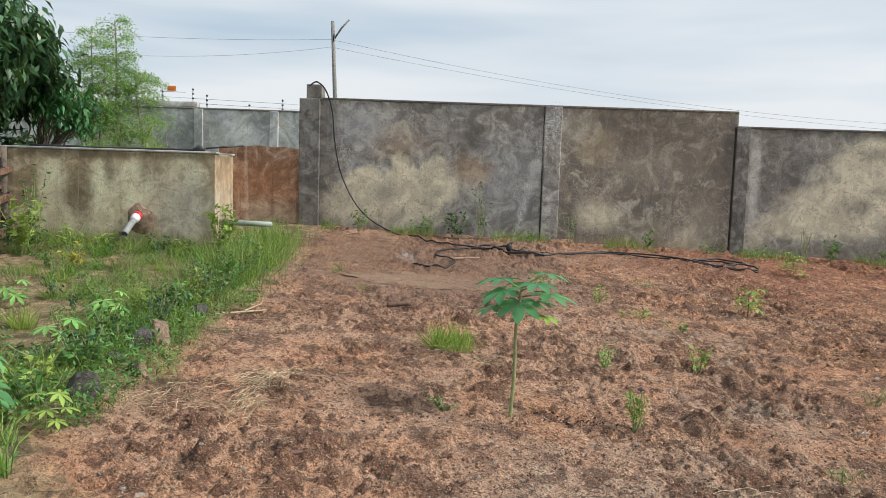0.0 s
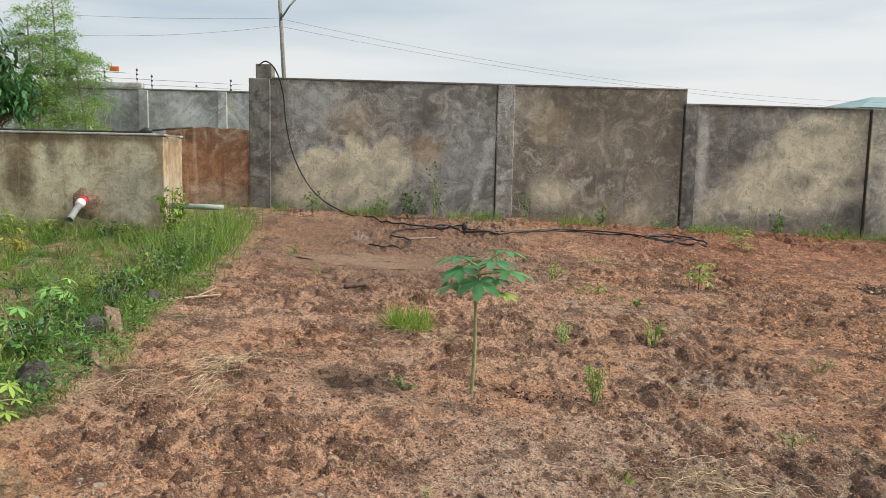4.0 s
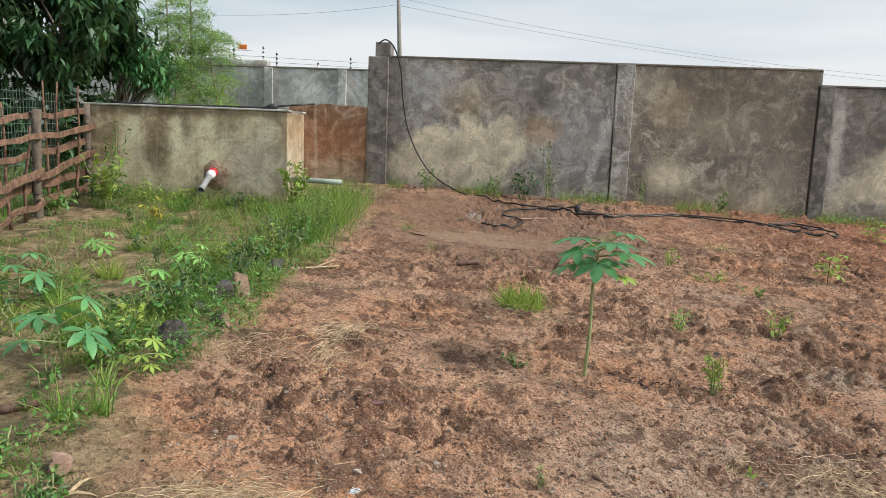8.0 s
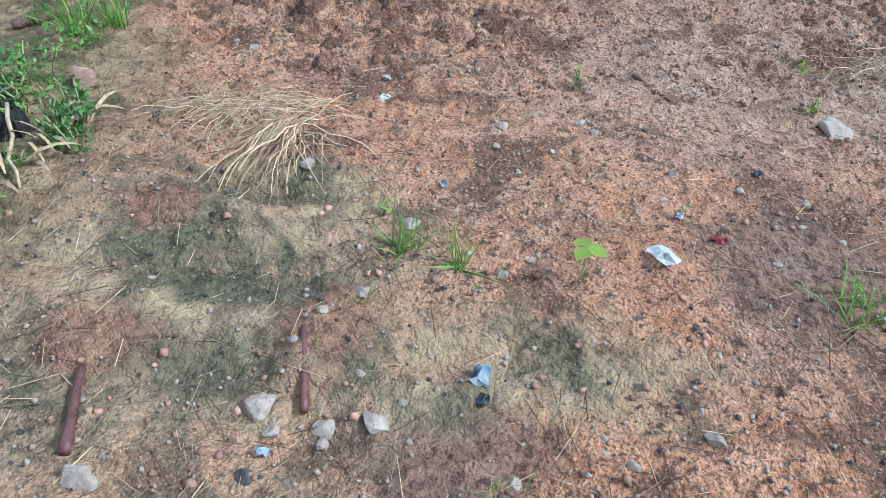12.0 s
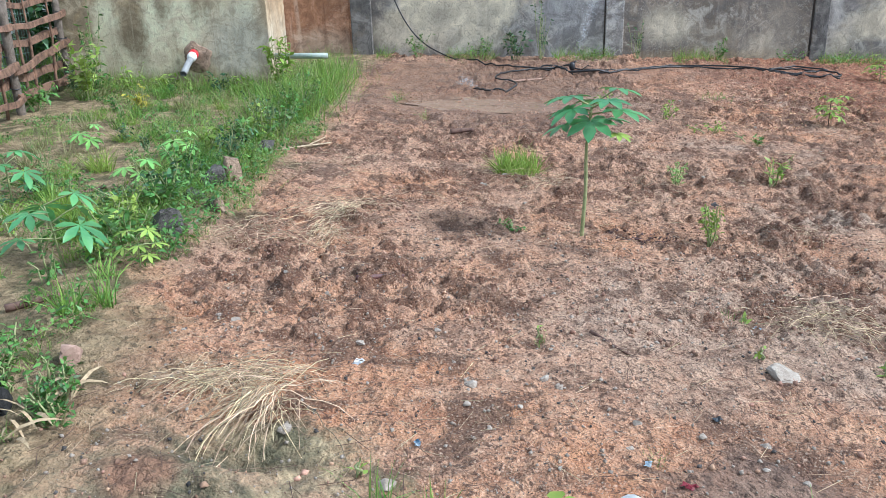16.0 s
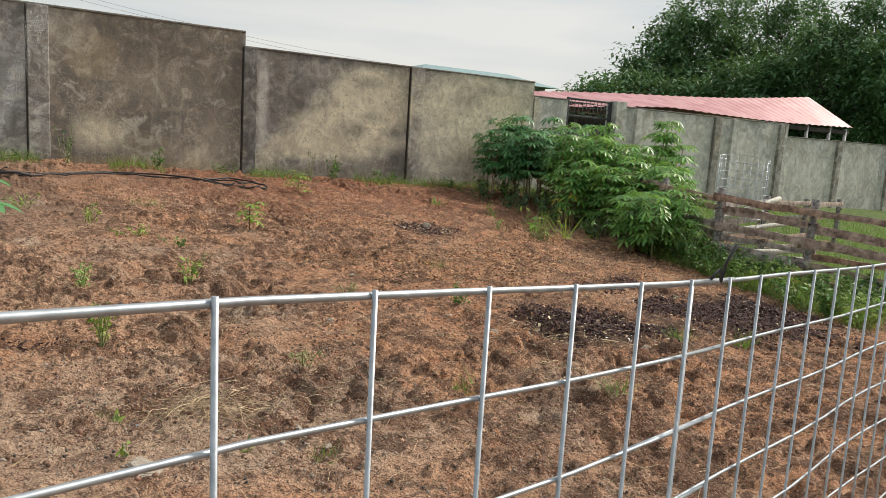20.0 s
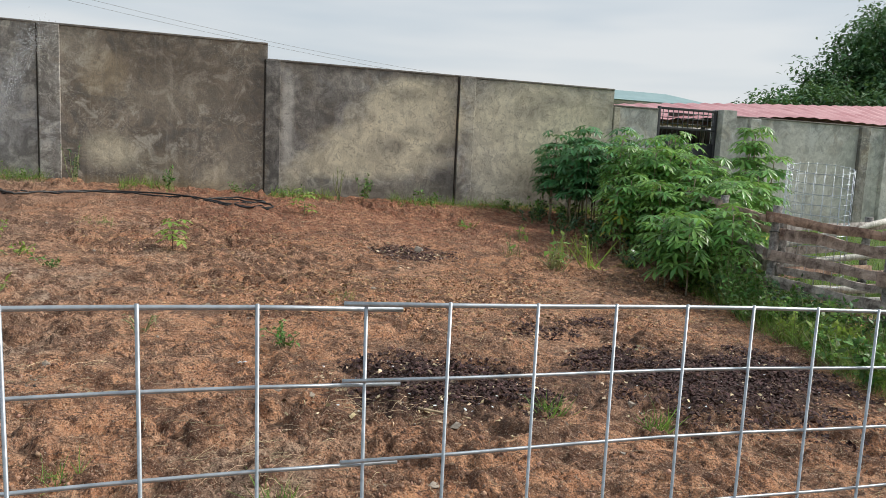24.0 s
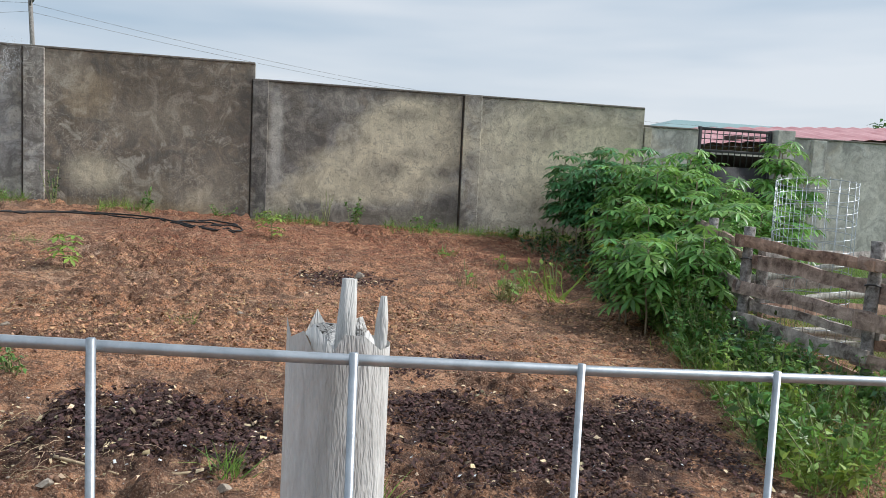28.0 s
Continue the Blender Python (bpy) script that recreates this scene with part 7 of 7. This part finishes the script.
for i, (x, y, r, mat, lab) in enumerate(((1.4, 3.03, 0.075, "stone", "flat pale brown stone on the earth"), (0.09, 2.69, 0.03, "stone_white", "small white pebble on the earth"), (0.1, 2.85, 0.05, "stone", "small brown stone on the earth"), (0.4, 2.91, 0.04, "stone", "round brown pebble on the earth"), (-0.16, 2.16, 0.06, "stone_white", "flat pale stone beside a grass tuft"),
                                         (-0.41, 1.39, 0.06, "stone_white", "pale angular stone on the earth"), (-0.25, 1.35, 0.05, "stone_white", "pale stone on the earth"), (-0.13, 1.38, 0.06, "stone", "flat grey stone sunk in earth"), (-0.71, 1.13, 0.06, "stone_white", "white stone on the earth"), (0.65, 1.43, 0.045, "stone_white", "pale pebble on the earth"), (-0.36, 1.33, 0.035, "stone", "small brown pebble on the earth"),
                                         (-0.38, 1.19, 0.04, "stone_dark", "small dark stone on the earth"), (-0.24, 1.79, 0.035, "stone", "small brown pebble on the earth"), (0.14, 1.95, 0.035, "stone_white", "pale pebble on the earth"), (0.07, 1.85, 0.03, "stone", "small brown pebble on the earth"), (0.19, 1.27, 0.03, "stone_white", "pale pebble on the earth"), (0.45, 1.33, 0.03, "stone_white", "pale pebble on the earth"), (0.39, 1.36, 0.025, "stone_white", "pale pebble on the earth"),
                                         (4.44, 4.58, 0.06, "stone_white", "white stone on the bare earth"), (5.23, 3.72, 0.06, "stone_white", "white stone on the bare earth"), (7.07, 9.42, 0.08, "stone_white", "pale stone beside the dark manure patch"), (4.6, 4.35, 0.045, "stone_white", "pale pebble on the earth"), (5.9, 3.75, 0.05, "stone_white", "flat pale stone on the earth"), (0.35, 6.4, 0.05, "stone_white", "pale pebble on the earth"),
                                         (4.2, 6.5, 0.05, "stone", "brown stone on the earth"), (5.8, 7.2, 0.045, "stone_white", "pale pebble on the earth"), (3.2, 5.0, 0.05, "stone", "brown stone on the earth"), (-0.55, 2.45, 0.035, "stone", "small brown pebble on the earth"), (-1.0, 3.33, 0.04, "stone", "small brown pebble on the earth"), (1.9, 5.7, 0.05, "stone_dark", "dark clod on the bare earth"), (6.6, 4.1, 0.05, "stone_white", "pale pebble on the earth"), (4.9, 3.2, 0.04, "stone_white", "pale pebble on the earth"))):
    stone(x, y, r, mat, lab, "stone", 0.55, 520 + i)
for i in range(110):
    x, y = R.uniform(-1.2, 8.5), R.uniform(1.2, 10.5)
    if i % 2:
        x, y = R.uniform(-1.2, 2.4), R.uniform(1.2, 4.0)
    stone(x, y, R.uniform(0.012, 0.032), R.choice(("stone", "stone", "stone_white")), "small loose pebble on the earth", "pebble", 0.6, 600 + i, "loose pebbles")


def stick(x, y, length, turn, r, label, mat="twig", seed=0, name="stick", nodes=False):
    a = radians(turn)
    p = [(x + s * length * math.cos(a), y + s * length * math.sin(a)) for s in (-0.5, -0.25, 0, 0.25, 0.5)]
    e = thing(name, x, y, gz(x, y), label, "stick", "loose sticks")
    z = max(gz(*q) for q in p)
    part("shaft", tube(bent((*p[0], gz(*p[0]) + r), (*p[-1], gz(*p[-1]) + r), 8, r * 0.12, seed), [r * (1.05 - 0.05 * k) * (1.15 if nodes and k % 2 else 1) for k in range(9)], 7), mat, e)
    return e


stick(-0.40, 3.93, 0.27, 25, 0.016, "dark damp stick on the earth", "cutting", seed=1)
stick(-0.33, 1.51, 0.25, 103, 0.0105, "reddish-brown knotted cassava cutting", "cutting", seed=2, nodes=True)
stick(-0.805, 1.31, 0.27, 110, 0.0135, "reddish-brown knotted cassava cutting", "cutting", seed=3, nodes=True)
stick(0.72, 3.28, 0.24, -55, 0.009, "thin brown stick on the earth", seed=4)
stick(-0.05, 8.1, 0.25, 10, 0.03, "dark stick on the wet earth", seed=5)
stick(0.78, 11.30, 0.78, 42, 0.016, "reddish-brown stick beside the looped hose", "brick_red", 21)
stick(-2.8, 5.5, 0.3, 60, 0.02, "dark stick standing in the weeds", seed=6)
stick(-2.9, 8.0, 0.3, 20, 0.02, "brown stick in the grass", seed=7)
stick(-1.55, 7.2, 0.6, 40, 0.012, "dry pale branch at the grass edge", "straw", 8)
stick(-1.5, 7.4, 0.5, 70, 0.009, "dry pale branch at the grass edge", "straw", 9)
stick(-2.0, 3.4, 0.25, 30, 0.02, "brown stick at the bed's edge", seed=10)
stick(5.3, 4.05, 0.3, -20, 0.008, "pale dry stem on the earth", "straw", 11)
stick(5.75, 3.95, 0.25, 30, 0.008, "pale dry stem on the earth", "straw", 12)


def litter(x, y, size, material, label, seed, name="plastic_scrap", band=None):
    """A crumpled scrap of film."""
    r = random.Random(seed)
    bm = bmesh.new()
    size *= 0.66
    grid = [[bm.verts.new(((i - 2) * size * 0.25 + r.uniform(-1, 1) * size * 0.1, (j - 1.5) * size * 0.22 + r.uniform(-1, 1) * size * 0.1, abs(r.gauss(0.0, 0.3)) * size * 0.5 + 0.006)) for j in range(4)] for i in range(5)]
    for i in range(4):
        for j in range(3):
            bm.faces.new((grid[i][j], grid[i + 1][j], grid[i + 1][j + 1], grid[i][j + 1]))
    bmesh.ops.solidify(bm, geom=bm.faces[:], thickness=0.002)
    e = part(name, bm, material, smooth=False)
    e.matrix_basis = pose(x, y, gz(x, y), 0, 0, r.uniform(0, 360))
    return tagged(e, label, "litter", "litter on the earth")


litter(-0.38, 2.99, 0.09, "litter_white", "crumpled silver foil scrap", 1, "foil_scrap")
litter(0.10, 1.56, 0.11, "litter_blue", "torn blue and white plastic wrapper", 2)
litter(0.11, 1.48, 0.06, "litter_dark", "dark torn end of a plastic wrapper", 3)
litter(0.60, 2.06, 0.13, "litter_white", "crumpled clear plastic sachet", 4)
litter(-0.08, 2.42, 0.05, "litter_blue", "small blue wrapper scrap", 5)
litter(0.69, 2.30, 0.05, "litter_blue", "small blue wrapper scrap", 6)
litter(0.80, 2.20, 0.07, "red_paint", "torn red wrapper strip on earth", 7)
litter(-0.36, 1.26, 0.05, "litter_blue", "small dark blue scrap", 8)
litter(1.02, 2.65, 0.05, "litter_dark", "small grey plastic scrap", 9)
litter(1.5, 3.6, 0.06, "litter_blue", "small blue plastic scrap", 10)
litter(-3.0, 7.7, 0.16, "litter_blue", "blue and white sachet in the grass", 11)
litter(4.3, 5.0, 0.08, "litter_white", "white paper scrap on the earth", 12)
litter(-0.02, 1.85, 0.03, "litter_dark", "small dark scrap of plastic", 13)
litter(1.2, 1.92, 0.05, "litter_white", "small clear plastic scrap", 14)

# burnt stump and dry maize at the bed's edge
stump = thing("charred_stump", -1.68, 2.4, gz(-1.68, 2.4), "charred black log stump among the weeds", "stump")
for i, (dx, dy, r, sq, turn) in enumerate(((0.02, 0.05, 0.15, 0.8, 0), (-0.14, 0.2, 0.16, 0.9, 60), (-0.02, -0.16, 0.13, 0.8, 130), (0.1, -0.05, 0.09, 0.7, 200), (0.12, 0.2, 0.08, 0.6, 20), (-0.12, -0.02, 0.15, 1.1, 300), (0.08, -0.3, 0.08, 0.6, 80))):
    child(part("charred_lump", rock(r, sq, 9 + i, 3), "char", None, "", False), stump, pose(dx, dy, -0.09, 12 * (i % 3) - 10, 9 * (i % 2), turn))
husk = thing("dry_maize_stalk", -1.5, 2.28, gz(-1.5, 2.28), "dry pale maize stalk with curled husk leaves", "dry stalk")
part("stalk", tube(bent((-1.62, 2.5, gz(-1.5, 2.28) + 0.1), (-1.38, 2.1, gz(-1.5, 2.28) + 0.02), 6, 0.015, 3), [0.008, 0.0075, 0.007, 0.007, 0.006, 0.006, 0.004], 7), "straw", husk)
hg = np.random.default_rng(12)
for k in range(16):
    a, b = hg.uniform(0, 6.28), hg.uniform(0.07, 0.2)
    c = Vector((-1.43 + hg.normal(0, 0.06), 2.34 + hg.normal(0, 0.12), gz(-1.5, 2.3) + 0.03))
    d = Vector((math.cos(a), math.sin(a), 0))
    sd = Vector((-d.y, d.x, 0.4)) * 0.007
    pts = [(c + d * b * s_ + Vector((0, 0, 0.16 * s_ * (1 - 0.8 * s_))), 1 - abs(2 * s_ - 0.9) ** 2 * 0.8) for s_ in (0, 0.3, 0.6, 0.85, 1)]
    v = [q for p_, w_ in pts for q in (p_ - sd * w_, p_ + sd * w_)]
    raw("husk_leaf", v, [(2 * j, 2 * j + 1, 2 * j + 3, 2 * j + 2) for j in range(4)], "husk", husk)

# heaps of cut dry grass
def hay(x0, y0, x1, y1, n, length, seed, label, aim=-90.0, fan=38.0, deep=0.05, thick=0.05):
    """Strands that hang from a ridge between two places, fanned about one way, with some lying crosswise."""
    hg = np.random.default_rng(seed)
    t = np.clip(hg.normal(0.5, 0.25, n), -0.15, 1.15)
    x, y = x0 + (x1 - x0) * t + hg.normal(0, deep, n), y0 + (y1 - y0) * t + hg.normal(0, deep, n)
    yaw = np.radians(aim - 90 + hg.normal(0, fan, n) + 50 * (t - 0.5))
    cross = hg.uniform(0, 1, n) < 0.22
    yaw = np.where(cross, hg.uniform(0, 6.283, n), yaw)
    tip = hg.normal(-0.08, 0.16, n)
    roll = hg.uniform(-0.5, 0.5, n)
    ca, sa, cb, sb, cc, sc, o, i = np.cos(yaw), np.sin(yaw), np.cos(tip), np.sin(tip), np.cos(roll), np.sin(roll), np.zeros(n), np.ones(n)
    tu = np.stack([ca, -sa, o, sa, ca, o, o, o, i], -1).reshape(n, 3, 3) @ np.stack([i, o, o, o, cb, -sb, o, sb, cb], -1).reshape(n, 3, 3) @ np.stack([cc, o, sc, o, i, o, -sc, o, cc], -1).reshape(n, 3, 3)
    p = place_on(np.c_[x, y], 0.012) + np.c_[o, o, thick * hg.uniform(0, 1, n) * np.exp(-((t - 0.5) / 0.4) ** 2)]
    e = scatter_mesh("hay_heap", STRAND, STRAND_F, p, tu, hg.uniform(0.4, 1.15, n) * length, "straw")
    return tagged(e, label, "hay", "heaps of cut grass", "stuff")


hay(-1.06, 2.72, -0.58, 2.84, 400, 0.22, 1, "heap of pale cut dry grass over a hollow", -80, 62, 0.055, 0.06)
hay(-0.78, 2.66, -0.56, 2.62, 110, 0.34, 2, "fallen bunch of pale dry grass stems", -98, 16, 0.03, 0.04)
hay(-0.95, 5.5, -0.75, 5.1, 150, 0.28, 3, "thin heap of dry grass on the earth", -110, 70, 0.12)
hay(-0.86, 4.95, -0.80, 4.6, 110, 0.26, 9, "thin trail of dry grass on the earth", -95, 30, 0.04)
hay(-1.5, 4.9, -1.1, 4.5, 120, 0.24, 4, "scattered dry grass at the border stones", -60, 90, 0.16)
hay(1.55, 3.62, 2.1, 3.52, 170, 0.24, 5, "matted brown dry grass", -60, 80, 0.1)
hay(4.7, 4.3, 5.3, 4.2, 130, 0.2, 6, "scattered dry grass stems", -60, 90, 0.2, 0.02)
hay(4.0, 3.5, 4.6, 3.4, 130, 0.2, 7, "scattered dry grass stems", -60, 90, 0.2, 0.02)
hay(0.3, 6.3, 0.8, 6.2, 110, 0.2, 8, "dry yellow grass round the green clump", -60, 90, 0.15)
for i, (x, y, n) in enumerate(((-1.1, 6.6, 50), (-0.5, 5.6, 40), (1.5, 5.9, 40), (2.3, 5.0, 50), (3.3, 4.6, 50), (2.9, 3.4, 50), (6.3, 5.4, 60), (5.6, 7.6, 60), (7.6, 7.0, 60), (8.6, 6.2, 60), (4.3, 7.1, 50), (7.0, 3.3, 60))):
    hay(x - 0.3, y, x + 0.3, y + 0.1, n, 0.2, 40 + i, "thin scatter of dry stems on the earth", -60, 100, 0.2, 0.01)

# crumbs of earth
hg = np.random.default_rng(33)
n = 60000
x, y = hg.uniform(-1.5, 9.5, n), 1.0 + 11.5 * hg.uniform(0, 1, n) ** 1.5
keep = lattice(x, y, 0.35, 51) + 0.6 * lattice(x, y, 0.12, 52) > 0.05
x, y = x[keep], y[keep]
keep = (y > 3.1) | (x > 2.3) | (hg.uniform(0, 1, len(x)) < 0.35)
x, y = x[keep], y[keep]
cl = scatter_mesh("earth_crumbs", OCT, OCT_F, place_on(np.c_[x, y], 0.004), turns_any(len(x), hg), 0.0035 + 0.015 * hg.uniform(0, 1, len(x)) ** 3.6, "clod")
tagged(cl, "crumbs and clods of turned damp earth", "earth clods", kind="stuff")
n = 16000
x, y = hg.uniform(-1.5, 9.5, n), 1.0 + 10 * hg.uniform(0, 1, n) ** 1.5
st = scatter_mesh("straw_bits", BIT, BIT_F, place_on(np.c_[x, y], 0.012), turns_z(n, hg, 0.12), 0.012 + 0.11 * hg.uniform(0, 1, n) ** 2.6, "straw")
tagged(st, "scattered bits of dry stems on the earth", "straw", kind="stuff")
n = 12000
x, y = hg.uniform(-1.5, 9.0, n), 1.0 + 10 * hg.uniform(0, 1, n) ** 1.5
tw = scatter_mesh("twig_bits", BIT, BIT_F, place_on(np.c_[x, y], 0.012), turns_z(n, hg, 0.1), 0.012 + 0.12 * hg.uniform(0, 1, n) ** 2.4, "twig")
tagged(tw, "scattered brown twig bits on the earth", "twigs", kind="stuff")

n = 5200
x, y = hg.uniform(-1.3, 3.2, n), 1.0 + 4.0 * hg.uniform(0, 1, n) ** 1.3
for lo, hi, mat, lab in ((0, 2600, "stone", "brown grit and gravel bits on the earth"), (2600, 3900, "stone_white", "pale grit and gravel bits on the earth"), (3900, n, "stone_dark", "dark grit and gravel bits on the earth")):
    gr = scatter_mesh("gravel", OCT, OCT_F, place_on(np.c_[x[lo:hi], y[lo:hi]], 0.003), turns_any(hi - lo, hg), 0.003 + 0.009 * hg.uniform(0, 1, hi - lo) ** 3, mat)
    tagged(gr, lab, "gravel", kind="stuff")

# manure patches and wood chips
def patch(cx, cy, rx, ry, n, material, label, category, seed, size, name):
    hg = np.random.default_rng(seed)
    a, w = hg.uniform(0, 6.283, n), np.sqrt(hg.uniform(0, 1, n)) * 1.35
    x, y = cx + rx * w * np.cos(a), cy + ry * w * np.sin(a)
    ok = w + 0.42 * lattice(x, y, 0.5, seed) + 0.30 * lattice(x, y, 0.17, seed + 1) < 0.72 + 0.42 * hg.uniform(0, 1, n)
    x, y, w = x[ok], y[ok], w[ok]
    h = 0.03 * np.clip(1 - w, 0, 1)
    e = scatter_mesh(name, CHIP, CHIP_F, np.c_[x, y, ground_z(x, y) + h + hg.uniform(0, 0.012, len(x))], turns_z(len(x), hg, 0.5), (0.5 + 1.5 * hg.uniform(0, 1, len(x)) ** 2) * size, material)
    return tagged(e, label, category, "heaps on the earth", kind="stuff")


patch(5.38, 4.5, 0.64, 0.56, 10000, "dung", "dark brown spread of dry manure", "manure", 61, 0.02, "manure_patch")
patch(7.6, 4.5, 1.15, 0.7, 22000, "dung", "large dark purple-brown spread of manure", "manure", 62, 0.02, "manure_patch")
patch(6.7, 9.0, 0.55, 0.65, 1300, "dung", "dark patch of manure on the earth", "manure", 63, 0.024, "manure_patch")
patch(7.5, 5.95, 0.28, 0.16, 800, "dung", "small dark manure patch", "manure", 64, 0.02, "manure_patch")
patch(6.8, 5.7, 0.3, 0.22, 500, "dung", "small dark manure patch", "manure", 65, 0.02, "manure_patch")
patch(7.4, 3.7, 0.6, 0.5, 3000, "dung", "dark spread of manure near the fence", "manure", 66, 0.02, "manure_patch")
# crumbs in the hollow by the papaya, their dark colour standing for its shade
patch(1.3, 4.95, 0.28, 0.12, 260, "dung", "dark crumbs in a hollow, coloured for its shade", "manure", 67, 0.02, "manure_patch")
patch(6.0, 6.7, 1.7, 1.2, 8000, "chips", "brown wood chips strewn over the earth", "wood chips", 68, 0.02, "wood_chips")
patch(8.6, 7.2, 1.6, 1.6, 5000, "chips", "brown wood chips strewn over the earth", "wood chips", 69, 0.02, "wood_chips")
patch(4.6, 9.6, 1.8, 1.2, 3200, "chips", "brown wood chips strewn over the earth", "wood chips", 70, 0.02, "wood_chips")
for i, (x, y, rx, ry) in enumerate(((5.38, 4.5, 0.7, 0.6), (7.6, 4.5, 1.2, 0.8), (6.7, 9.0, 0.6, 0.7))):
    patch(x, y, rx, ry, 130, "litter_white", "pale flakes strewn on the dark manure", "flakes", 80 + i, 0.012, "pale_flakes")
    patch(x, y, rx * 1.2, ry * 1.2, 420, "straw", "straw chaff strewn on the dark manure", "chaff", 90 + i, 0.022, "straw_chaff")
